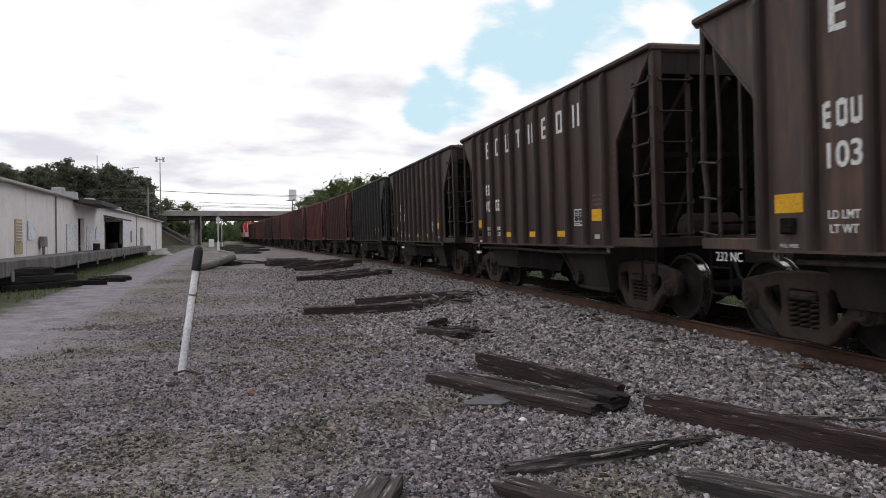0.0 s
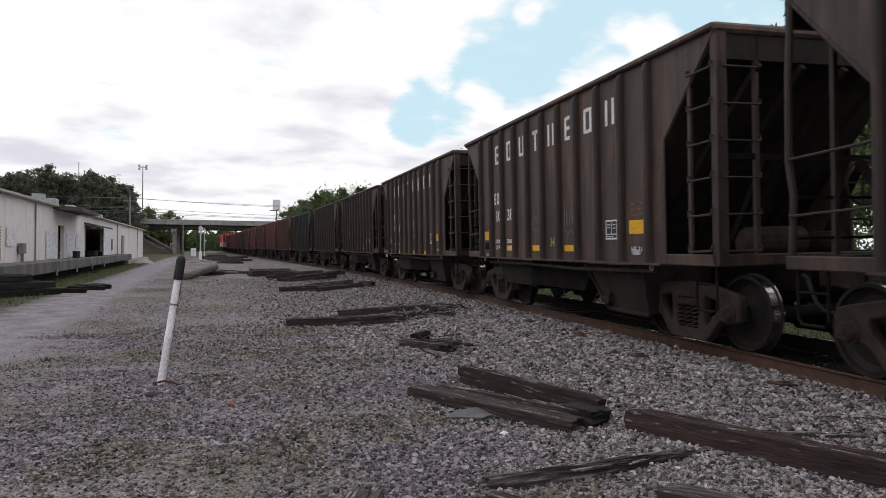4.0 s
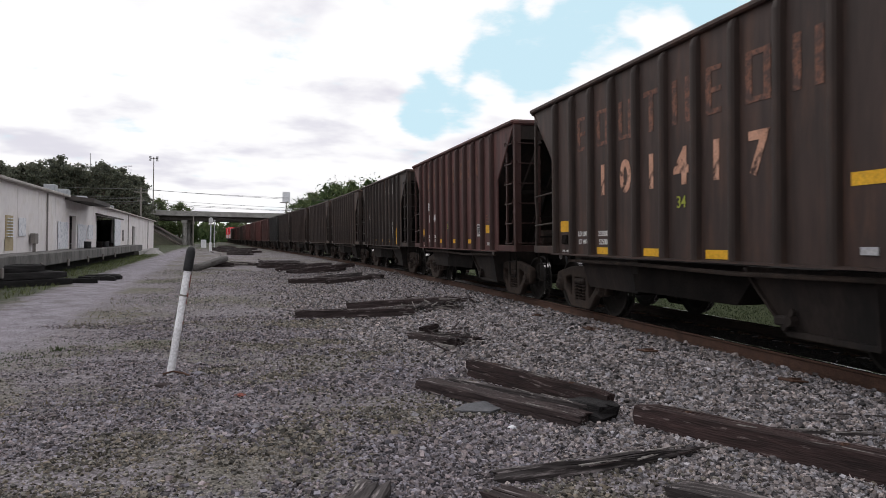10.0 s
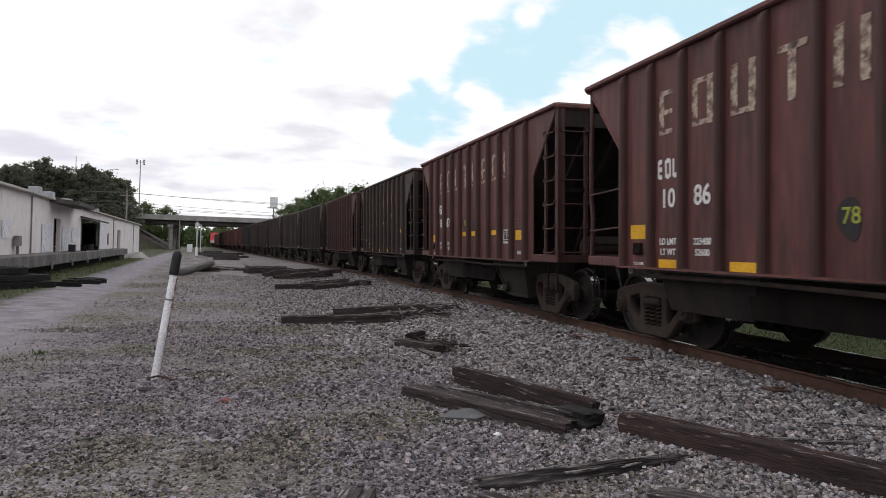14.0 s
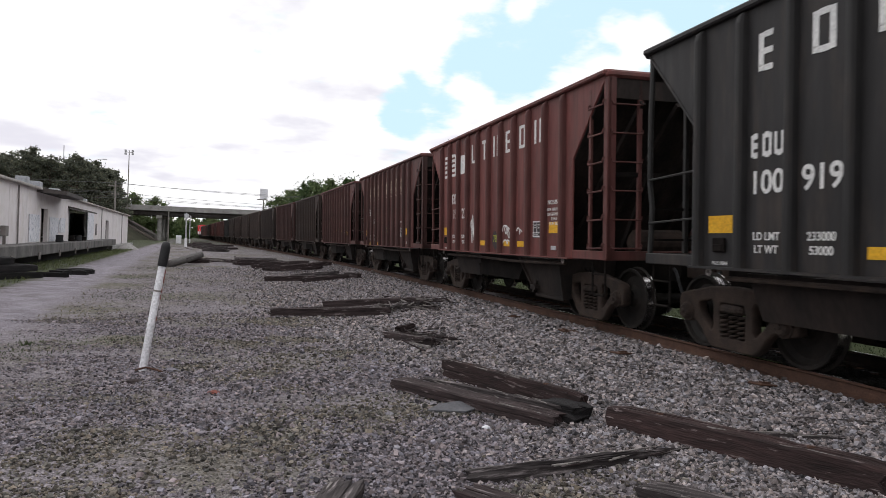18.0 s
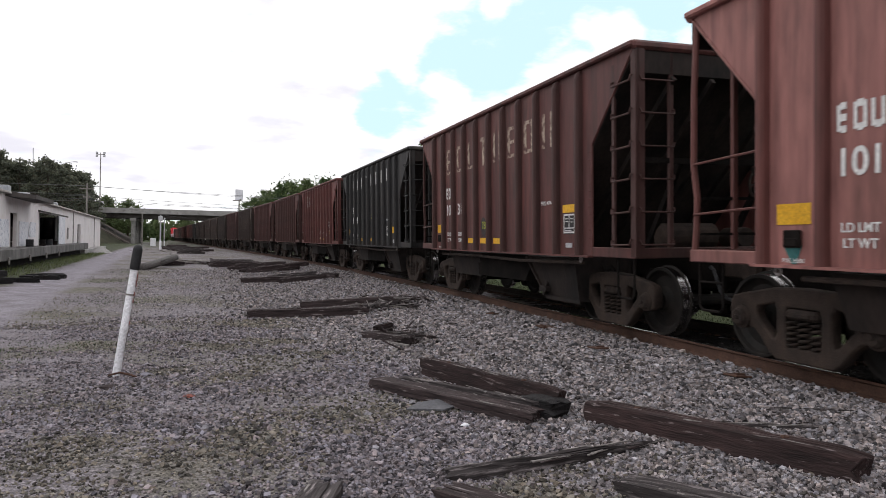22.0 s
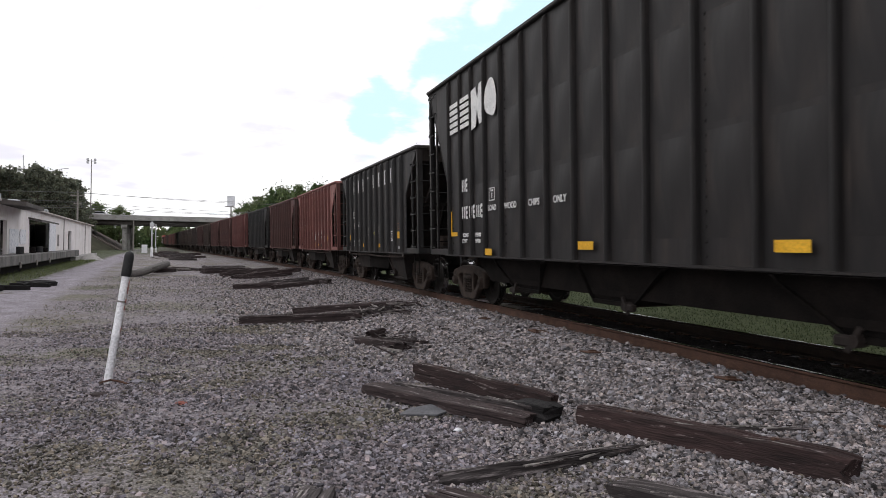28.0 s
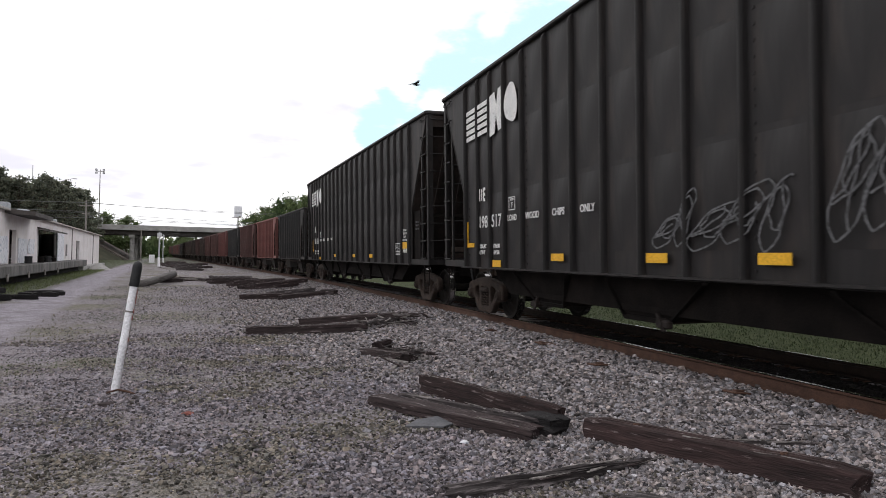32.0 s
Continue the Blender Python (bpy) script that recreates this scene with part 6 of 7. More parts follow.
    for lay in range(3):
        for k in range(5 - (lay > 1)):
            for j in range(2):
                f = .12 * rng.uniform(-1, 1)
                ax, ay = -10.32 + dx * 3.0 * j - dy * .40 * (k + .3 * lay) + f, 20.9 + dy * 3.0 * j + dx * .40 * (k + .3 * lay) + f
                ln = 2.9 - .5 * (lay == 2) * (j == 1) + f
                timber((ax, ay), (ax + dx * ln, ay + dy * ln), .33, .21, "tar", 200 + lay * 10 + k * 2 + j, z=.235 * lay, label="long black timber stacked before the dock", group="timbers stacked by the dock", rough=.02)
    for i in range(12):
        x, y = -7.3 + rng.uniform(-.5, .8), 27.6 + rng.uniform(-1.4, 2.4)
        timber((x, y), (x + rng.uniform(.4, .9), y + rng.uniform(-.4, .4)), .22, .16, "tar", 120 + i, label="broken sleeper stub in the weeds", group="broken sleeper stubs")


def make_scraps():
    """Loose splinters and broken ends strewn over the heaps."""
    rng = random.Random(77)
    for cx, cy, sx, sy, n, big in ((3.15, 15.3, .38, .45, 44, 1.1), (2.0, 15.2, .6, .25, 12, 1.0), (2.62, 10.9, .22, .42, 34, .8), (3.5, 15.2, .25, .5, 14, .9), (2.6, 26.5, 1.1, .6, 10, 1.3), (1.2, 36, 1.6, 2.5, 14, 1.5), (-3.2, 46, 1.0, 2.5, 8, 1.6), (3.2, 17.0, .5, .5, 5, 1.0), (-6, 82, 3, 6, 12, 2.2)):
        for k in range(n):
            x, y, q = cx + rng.gauss(0, sx), cy + rng.gauss(0, sy), rng.uniform(0, 3.1)
            ln = rng.uniform(.2, .7) * big
            z = float(ground_z(x, y)) + rng.uniform(.03, .16) * big ** .5
            w = rng.uniform(.02, .06) * big ** .5
            me = Shape().beam((-ln / 2, 0, 0), (ln / 2, rng.uniform(-.05, .05), 0), w, w * .7, w2=w * .4, h2=w * .3).mesh("wood_scrap", M[rng.choice(["splinter", "fray", "tieold", "tie", "tie"])])
            solid("wood_scrap", me, pose(x, y, z, 0, rng.uniform(-14, 14), math.degrees(q)), "broken splinter of sleeper wood", "wood scrap", "wood scraps")


def make_marker():
    """Leaning white post with a black cap."""
    a, b = Vector((-1.295, 8.89, -.02)), Vector((-1.07, 8.89, 1.55))
    ob = thing("marker_post", Matrix.Translation(a) @ (b - a).to_track_quat("Z", "Y").to_matrix().to_4x4(), "leaning white plastic marker post with black cap", "marker post")
    L = (b - a).length
    part("pole", Shape().lathe([(0, .045), (.55, .044), (.56, .047), (.60, .047), (.61, .044), (L - .28, .043)], axis="z", n=16).mesh("pole", M["white"], True), ob)
    part("cap", Shape().lathe([(L - .30, .052), (L - .29, .056), (L - .06, .054), (L - .02, .04), (L, .012), (L, 0)], axis="z", n=16).mesh("cap", M["cap"], True), ob, None, "black rounded rubber cap")
    part("sticker", Shape().box(-.004, .02, -.052, -.044, L - .50, L - .40).box(-.03, .03, -.05, -.045, L - .95, L - .90).mesh("sticker", M["brick"]), ob, None, "small faded red sticker")
    for k, (zz, w) in enumerate(((.36, .016), (.44, .02), (.58, .02), (.66, .014))):
        part("sticker", Shape().box(-w - .006 * k, w - .006 * k, -.052, -.044, L - zz - .03, L - zz + .02).mesh("sticker", M["brick"]), ob, None, "small faded red sticker")
    for k in range(9):
        part("print_bar", Shape().box(-.006, .006, -.0505, -.0435, L - .80 - .055 * k, L - .765 - .055 * k).mesh("print_bar", M["trim"]), ob)
    part("band", Shape().lathe([(.98, .0455), (.98, .049), (1.0, .049), (1.0, .0455)], axis="z", n=14).mesh("band", M["trim"]), ob)


def lump(name, x, y, r, key, label, category, seed, flat=.5, z=0.0):
    rng = random.Random(seed)
    s = Shape()
    n, k = 9, 5
    prof = [(-.4, .0), (-.3, .7), (.1, 1.0), (.6, .75), (.9, .3), (1, 0)]
    s.lathe(prof, axis="z", n=n)
    s.v = [(a * r * rng.uniform(.8, 1.2), b * r * rng.uniform(.8, 1.2), c * r * flat) for a, b, c in s.v]
    solid(name, s.mesh(name, M[key]), pose(x, y, float(ground_z(x, y)) + z), label, category, "loose stones")


def make_litter():
    lump("brick_piece", -.405, 7.60, .07, "brick", "broken red brick piece on the gravel", "brick", 1)
    lump("stone", -.97, 8.87, .09, "stone", "rounded grey-brown stone by the post", "stone", 2)
    lump("stone", -1.27, 8.22, .10, "tie", "dark clod beside the post", "stone", 3, .4)
    lump("stone", 2.78, 7.7, .07, "brick", "reddish stone behind the sleepers", "stone", 4, .8)
    lump("stone", -1.65, 12.5, .06, "stone", "small grey stone on the lane edge", "stone", 5)
    for i, (x, y) in enumerate(((2.02, 5.9), (.9, 9.9), (3.15, 5.55), (3.9, 7.1), (4.3, 5.2), (1.25, 6.5), (-.2, 6.3))):
        lump("stone", x, y, .045, "poster" if i in (0, 2) else "stonelight", "pale stone among the gravel", "stone", 10 + i, .8)
    # pale sand patch, slate piece, sticks
    rs = np.random.default_rng(4)
    q = rs.normal(0, 1, (260, 2)) * (.17, .16) + (-.36, 9.2)
    stone_cloud("spilled_chips", np.column_stack([q, np.full(260, .008)]), rs.uniform(.008, .02, 260), M["stonelight"], "pale spilled stone chips", 77)
    sl = Shape().add([(-.3, 0, 0), (.05, -.13, .01), (.30, .02, .03), (.1, .16, .05), (-.15, .12, .03)], [(0, 1, 2, 3, 4)])
    sl.v += [(a, b, c - .015) for a, b, c in sl.v]
    sl.f += [(9, 8, 7, 6, 5)] + [(i, 5 + i, 5 + (i + 1) % 5, (i + 1) % 5) for i in range(5)]
    solid("rubber_sheet", sl.mesh("rubber_sheet", M["slate"]), pose(1.93, 6.55, .03), "grey flat torn rubber sheet under a sleeper", "sheet")
    for i, (a, b) in enumerate((((2.62, 4.80), (2.74, 4.62)), ((4.05, 7.5), (4.45, 6.9)), ((3.05, 15.6), (3.12, 14.9)), ((4.4, 4.9), (4.95, 4.55)), ((2.9, 11.3), (2.75, 10.7)), ((-3.0, 50.0), (-1.9, 49.0)))):
        za, zb = float(ground_z(*a)) + .035, float(ground_z(*b)) + .03
        w = .03 if i == 0 else .018
        me = Shape().beam((*a, za), (*b, zb), w, w * .6, w2=w * .6, h2=w * .5).mesh("stick", M["tieold"] if i in (1, 3) else M["poster"])
        solid("stick", me, Matrix(), "pale dry splinter lying on gravel", "stick", "splinters")
    me = Shape().pipe([(-1.36, 8.8, .03), (-1.25, 8.86, .05), (-1.12, 8.80, .03), (-1.05, 8.72, .02)], .012, 5).mesh("wire_scrap", M["rail"])
    solid("wire_scrap", me, Matrix(), "bent rusty wire at the post's foot", "wire")
    # worn rail clips on the ballast
    rng = random.Random(5)
    for i in range(5):
        x, y = on_line(4 + i * 2.1, -1.5 + rng.uniform(-.25, .2)).xy
        me = cached("platescrap", lambda: Shape().box(-.16, .16, -.09, .09, 0, .02, .005).box(-.1, -.05, -.05, .05, .02, .04).mesh("plate_scrap", M["rail"]))
        solid("plate_scrap", me, pose(x, y, float(ground_z(x, y)) + .02, rng.uniform(-8, 8), 5, rng.uniform(0, 90)), "loose rusty tie plate beside the rail", "tie plate", "loose tie plates")


# ---- the warehouse ----
def make_warehouse():
    B = pose(-15.45, 91.3, 0, 0, 0, 5.16)
    H, Y0 = 3.62, -82.0
    wh = thing("warehouse", B, "long low cream metal warehouse with loading dock", "building", kind="structure")
    # wall panels: openings for door recess, bay and side door
    segs = [(Y0, -52.0, 0, H), (-50.2, -43.4, 0, H), (-35.0, -23.2, 0, H), (-20.6, 0, 0, H), (-43.4, -35.0, 3.0, H), (-23.2, -20.6, 2.62, H), (-52.0, -50.2, 2.7, H), (-23.2, -20.6, 0, .55), (-52, -50.2, 0, .9), (-43.4, -35, 0, .85)]
    for y0, y1, z0, z1 in segs:
        s = Shape().box(-.2, 0, y0, y1, z0, z1)
        n = int((y1 - y0) / 3.05)
        if z1 - z0 > 1.5 and n > 3:
            for i in range(1, n):
                y = y0 + (y1 - y0) * i / n
                s.box(0, .010, y - .02, y + .02, z0, z1 - .02)
        part("wall", s.mesh("wall", M["siding"]), wh)
    part("end_wall", Shape().box(-30, -.2, -.2, 0, 0, H).mesh("end_wall", M["siding"]), wh)
    part("back_wall", Shape().box(-30.2, -30, Y0, 0, 0, H).box(-30, -.2, Y0, Y0 + .2, 0, H).box(-6, -5.8, Y0, -.3, 0, H - .1).mesh("back_wall", M["dark"]), wh)
    part("roof", Shape().add([(.25, Y0, H + .02), (.25, .25, H + .02), (-15, .25, H + 1.2), (-15, Y0, H + 1.2), (-30.3, .25, H), (-30.3, Y0, H)], [(0, 1, 2, 3), (3, 2, 4, 5)]).mesh("roof", M["galv"]), wh)
    part("eave", Shape().box(-.05, .27, Y0, .27, H - .05, H + .05, .015).mesh("eave", M["eave"]), wh)
    for y in (-57.2, -26.7, -8.1, -70):
        part("downpipe", Shape().box(.02, .08, y - .035, y + .035, .1, H - .1, .012).mesh("downpipe", M["trim"]), wh)
    part("canopy", Shape().add([(0, -53.2, H + .06), (1.3, -53.2, H - .06), (1.3, -47.4, H - .06), (0, -46.0, H + .06), (0, -53.2, H - .16), (1.3, -53.2, H - .26), (1.3, -47.4, H - .26), (0, -46.0, H - .16)], [(0, 1, 2, 3), (7, 6, 5, 4), (0, 4, 5, 1), (1, 5, 6, 2), (2, 6, 7, 3), (3, 7, 4, 0)]).mesh("canopy", M["canopy"]), wh, None, "dark overhanging canopy")
    part("awning", Shape().add([(0, -43.8, 3.12), (.7, -43.8, 2.96), (.7, -35.6, 2.96), (0, -35.6, 3.12), (0, -43.8, 3.02), (.7, -43.8, 2.86), (.7, -35.6, 2.86), (0, -35.6, 3.02)], [(0, 1, 2, 3), (7, 6, 5, 4), (0, 4, 5, 1), (1, 5, 6, 2), (2, 6, 7, 3), (3, 7, 4, 0)]).mesh("awning", M["canopy"]), wh)
    part("bay_frame", Shape().box(-.06, .02, -43.5, -43.3, .85, 3.05).box(-.06, .02, -35.2, -35.0, .85, 3.05).mesh("bay_frame", M["concrete"]), wh)
    part("sliding_door", Shape().box(.03, .09, -35.4, -32.1, .95, 2.98, .01).mesh("sliding_door", M["poster"]), wh, None, "pale lilac sliding door pushed open")
    door = part("door", Shape().box(-.35, -.28, -52.0, -50.2, .9, 2.7).mesh("door", M["trim"]), wh, None, "dark grey steel door")
    part("side_door", Shape().box(-.3, -.24, -23.2, -20.6, .55, 2.62).mesh("side_door", M["dark"]), wh, None, "near-black panel for the shade in an open doorway")
    part("louver", Shape().box(0, .04, -63.6, -62.7, 1.5, 2.35).mesh("louver", M["ochre"]), wh)
    for i in range(7):
        part("slat", cached("louslat", lambda: Shape().beam((.06, -63.55, 0), (.06, -62.75, 0), .06, .03).mesh("slat", M["poster"])), wh, pose(0, 0, 1.58 + .11 * i))
    part("stain", Shape().box(.023, .026, -63.7, -62.6, 1.06, 1.5).mesh("stain", M["ochre"]), wh, None, "ochre stain below the louver")
    for y0, y1, z0, z1 in ((-61.9, -60.9, 1.59, 2.31), (-54.9, -52.5, 1.0, 2.33), (-49.8, -47.2, .98, 2.30), (-46.5, -44.9, 1.47, 2.32), (-46.9, -46.6, 1.5, 2.2)):
        part("panel", Shape().box(.023, .05, y0, y1, z0, z1, .006).mesh("panel", M["poster"]), wh, None, "pale painted-over panel")
    part("vent_slit", Shape().box(.02, .05, -30.4, -29.7, 1.3, 2.2).mesh("vent_slit", M["trim"]), wh)
    for y, x, sx, z, h in ((-53.4, -.6, .6, H, .55), (-50.3, -.6, .8, H, .52), (-44.8, -.6, .9, H, .46), (-33.0, -.6, .6, H, .42)):
        part("roof_unit", Shape().box(x - .26, x + .26, y - sx / 2, y + sx / 2, z - .1, z + h, .03).box(x - .2, x + .2, y - sx / 2 - .04, y - sx / 2, z + .1, z + h - .1).mesh("roof_unit", M["roofbox"]), wh, None, "dull zinc rooftop unit")
    # loading dock
    dock = thing("loading_dock", B, "stained concrete loading dock along the warehouse", "loading dock", kind="structure")
    part("dock_slab", Shape().box(.02, .95, Y0, -24.0, .46, .96, .03).mesh("dock_slab", M["dockwall"]), dock)
    # solid face coloured near black to paint the shade beneath the slab
    part("dock_face", Shape().box(.02, .3, Y0, -24.0, 0, .46).mesh("dock_face", M["dark"]), dock, None, "near-black face for the shade under the slab")
    for i in range(8):
        part("bumper", cached("bumper", lambda: Shape().box(.95, 1.02, -.10, .10, .30, .62, .02).mesh("bumper", M["trim"])), dock, pose(0, -78 + i * 5.1, 0))
    part("kerb", Shape().box(.02, .7, -24.0, -.5, 0, .38, .03).mesh("kerb", M["concrete"]), dock)
    # things on the dock
    for i, (y, x, r, h) in enumerate(((-49.0, .4, .19, .40), (-45.2, .45, .17, .38), (-42.2, .4, .2, .40), (-40.0, .4, .19, .28))):
        me = Shape().lathe([(0, r), (h * .3, r * 1.03), (h * .32, r * .97), (h * .7, r * .97), (h * .72, r * 1.03), (h, r), (h, 0)], axis="z", n=14).mesh("drum", M["cap" if i % 2 == 0 else "under"])
        solid("drum", me, B @ pose(x, y, .95), "small dark drum standing on the dock", "drum", "drums on the dock")
    solid("dock_meter", Shape().box(-.1, .1, -.25, .25, 0, .42, .02).box(-.05, .05, -.06, .06, -.35, 0).mesh("dock_meter", M["trim"]), B @ pose(.15, -60.0, 1.30), "grey utility box on the warehouse wall", "utility box")
    solid("pallet_load", Shape().box(-.5, .5, -.6, .6, 0, .12).box(-.5, .5, -.6, .6, .2, .32).box(-.45, .45, -.55, .55, .32, 1.1, .05).mesh("pallet_load", M["wood"]), B @ pose(-2.2, -40.0, .95), "loaded pallet inside the open bay", "pallet")
    solid("crate", Shape().box(-.6, .6, -.7, .7, 0, .7, .03).mesh("crate", M["poster"]), B @ pose(-2.4, -38.2, .95), "pale crate inside the open bay", "crate")
    solid("bay_floor", Shape().box(-5.8, -.05, -43.4, -35, .80, .94).mesh("bay_floor", M["concrete"]), B, "concrete floor of the open bay", "floor", kind="structure")
    solid("rubble_mound", Shape().lathe([(0, 1.1), (.22, .8), (.5, .35), (.66, 0)], axis="z", n=12).mesh("rubble_mound", M["concrete"]), B @ pose(1.5, -19.0, -.02), "small pale heap of rubble by the dock end", "rubble")


# ---- bridge, poles, wires, distance ----
def make_bridge():
    br = thing("road_bridge", pose(-14, 172, 0, 0, 0, -2.0), "grey concrete highway overpass on piers", "bridge", kind="structure")
    part("deck", Shape().box(-330, 330, -6, 6, 6.75, 7.05).mesh("deck", M["concrete"]), br)
    part("parapet", Shape().box(-330, 330, -6.2, -5.9, 6.6, 7.75, .05).mesh("parapet", M["concrete"]), br)
    part("parapet", Shape().box(-330, 330, 5.9, 6.2, 6.6, 7.6, .05).mesh("parapet", M["concrete"]), br)
    for i, y in enumerate((-5, -2.5, 0, 2.5, 5)):
        part("girder", Shape().box(-18, 60, y - .25, y + .25, 5.65, 6.75).mesh("girder", M["canopy"]), br, None, "dark steel girder")
    for x in (-7.6, 17, 40):
        s = Shape().box(x - .6, x + .6, -5.5, 5.5, 5.0, 5.65, .05)
        for y in (-4.5, 0, 4.5):
            s.rod((x, y, -.2), (x, y, 5.0), .5, 14)
        part("pier", s.mesh("pier", M["concrete"]), br)
    part("abutment", Shape().box(-20, -18, -6, 6, 4, 6.8).mesh("abutment", M["concrete"]), br)
    part("light_pole", Shape().rod((-28, 6.5, 7), (-28, 6.5, 17), .1, 8, .06).pipe([(-28, 6.5, 17), (-26.5, 6.5, 17.6), (-24.8, 6.5, 17.8)], .05, 6).mesh("light_pole", M["galv"]), br)
    # embankment under the left end and the slope paving
    def slope():
        s = Shape()
        n = 16
        xs = [-340, -24, -18, -8.5]
        zs = [6.6, 6.6, 5.6, 0]
        vs = []
        for y, k in ((-26, 0.0), (-7, 1.0), (7, 1.0), (26, 0.0)):
            for x, z in zip(xs, zs):
                vs.append((x if k else min(x, -10), y, z * k - .05))
        fs = [(j * 4 + i, j * 4 + i + 1, j * 4 + i + 5, j * 4 + i + 4) for j in range(3) for i in range(3)]
        return s.add(vs, fs).mesh("embankment", M["bankgrass"])
    M["bankgrass"] = surface("bank_grass", lin(.045, .045, .032), lin(.085, .082, .055), scale=.4, rough=.95, fine=6, bump=.3)
    solid("embankment", slope(), pose(-14, 172, 0, 0, 0, -2.0), "grassy embankment carrying the road", "embankment", kind="structure")
    pav = Shape().add([(-18, -7.2, 5.62), (-18, 7.2, 5.62), (-7.9, 7.2, .05), (-7.9, -7.2, .05), (-18, -7.2, 5.3), (-18, 7.2, 5.3), (-7.9, 7.2, -.3), (-7.9, -7.2, -.3)], [(0, 1, 2, 3), (7, 6, 5, 4), (0, 4, 5, 1), (1, 5, 6, 2), (2, 6, 7, 3), (3, 7, 4, 0)])
    solid("bare_slope", pav.mesh("slope_paving", M["bank"]), pose(-14, 172, .03, 0, 0, -2.0), "bare brown soil slope below the bridge", "slope", kind="structure")


def pole(x, y, h, arms, label, name="utility_pole", r=.14, key="wood"):
    ob = thing(name, pose(x, y, -.1), label, "utility pole", "utility poles")
    part("shaft", Shape().rod((0, 0, 0), (0, 0, h), r, 10, r * .7).mesh("shaft", M[key]), ob)
    for z, w in arms:
        part("crossarm", Shape().box(-w, w, -.06, .06, z - .06, z + .06).box(-w + .1, -w + .18, -.04, .04, z + .06, z + .2).box(w - .18, w - .1, -.04, .04, z + .06, z + .2).mesh("crossarm", M[key]), ob)
    return ob


def make_poles():
    pole(-19.0, 102.3, 8.6, [(7.9, .9), (6.8, .5)], "grey wooden utility pole behind the warehouse")
    pole(28, 118, 9.5, [(8.9, .9)], "grey wooden utility pole among the trees")
    pole(-62, 96, 9.5, [(8.9, .9)], "grey wooden utility pole on the hill")
    pole(-17.7, 148.9, 6.4, [], "dark wooden pole before the bridge", r=.16)
    tw = thing("light_mast", pose(-25.2, 147.9, 0), "tall slender floodlight mast above the trees", "light mast")
    part("mast", Shape().rod((0, 0, 0), (0, 0, 17.6), .16, 8, .07).mesh("mast", M["wood"]), tw)
    part("lamp_bar", Shape().box(-.75, .75, -.05, .05, 17.2, 17.3).mesh("lamp_bar", M["wood"]), tw)
    for x in (-.65, .65):
        part("floodlight", Shape().box(x - .2, x + .2, -.18, .12, 17.3, 17.75, .04).box(x - .2, x + .2, -.18, .12, 16.75, 17.15, .04).mesh("floodlight", M["galv"]), tw)
    sg = thing("signal_mast", pose(-9.1, 94.6, -.05), "pale metal signal mast beside the track", "signal mast")
    part("mast", Shape().rod((0, 0, 0), (0, 0, 4.45), .09, 10).rod((.45, 0, 1.2), (.45, 0, 4.1), .06, 8).mesh("mast", M["galv"]), sg)
    part("signal_head", Shape().box(-.25, .25, -.15, .15, 3.7, 4.3, .04).mesh("signal_head", M["galv"]), sg)
    part("base_box", Shape().box(-.14, .14, -.14, .14, 0, 1.2, .02).mesh("base_box", M["white"]), sg)
    part("arm", Shape().beam((-.3, 0, 4.2), (.6, 0, 4.0), .06, .06).beam((-.3, 0, 3.5), (.6, 0, 3.5), .05, .05).mesh("arm", M["galv"]), sg)
    solid("relay_cabinet", Shape().box(-.42, .42, -.4, .4, -.05, 1.4, .04).mesh("relay_cabinet", M["white"]), pose(-13.6, 129.3, 0), "white equipment cabinet before the bridge", "cabinet")
    for x, y in ((-12.7, 131), (-12.2, 134)):
        solid("bollard", Shape().rod((0, 0, -.05), (0, 0, .9), .1, 8).mesh("bollard", M["white"]), pose(x, y, 0), "white bollard before the bridge", "bollard", "bollards")
    bb = thing("billboard", pose(.7, 190, 0), "pale blank billboard on a steel post", "billboard")
    part("panel", Shape().box(-1.0, 1.0, -.15, .15, 11.6, 14.4, .03).mesh("panel", M["poster"]), bb)
    part("post", Shape().rod((0, 0, 0), (0, 0, 11.6), .16, 8).box(-1.6, .6, -.5, .5, 11.4, 11.6).mesh("post", M["wood"]), bb)
    an = Shape().rod((0, 0, 0), (0, 0, 44), .35, 5, .2)
    solid("radio_mast", an.mesh("radio_mast", M["galv"]), pose(-96.4, 388, 0), "thin radio mast on the skyline", "mast")
    lp = thing("street_lamp", pose(-42.7, 195.4, 0), "tall grey street lamp above the trees", "street lamp")
    part("pole", Shape().rod((0, 0, 0), (0, 0, 18.8), .14, 8, .08).mesh("pole", M["galv"]), lp)
    part("arm", Shape().pipe([(0, 0, 18.8), (1.3, 0, 19.7), (3.4, 0, 20.1)], .06, 6).box(3.2, 4.2, -.15, .15, 19.95, 20.15).mesh("arm", M["galv"]), lp)
    # overhead wires: sagging spans between the poles
    def wire(a, b, sag, r=.018):
        a, b = Vector(a), Vector(b)
        pts = [a.lerp(b, k / 14) - Vector((0, 0, 4 * sag * (k / 14) * (1 - k / 14))) for k in range(15)]
        solid("overhead_wire", Shape().pipe(pts, r, 4).mesh("overhead_wire", M["wire"]), Matrix(), "thin black overhead wire", "wire", "overhead wires")
    for dx, z, z2, sg_ in ((-.8, 8.2, 9.0, .5), (.8, 8.2, 9.0, .7), (.0, 6.9, 7.2, .5), (0, 6.5, 6.8, .5), (.2, 6.2, 6.5, .3)):
        wire((-19 + dx, 102.3, z), (28 + dx, 118, z2), sg_, .022)
        wire((-62 + dx, 96, z2), (-19 + dx, 102.3, z), .5)
    wire((-19, 102.3, 6.5), (-9.5, 150, 5.6), .4)
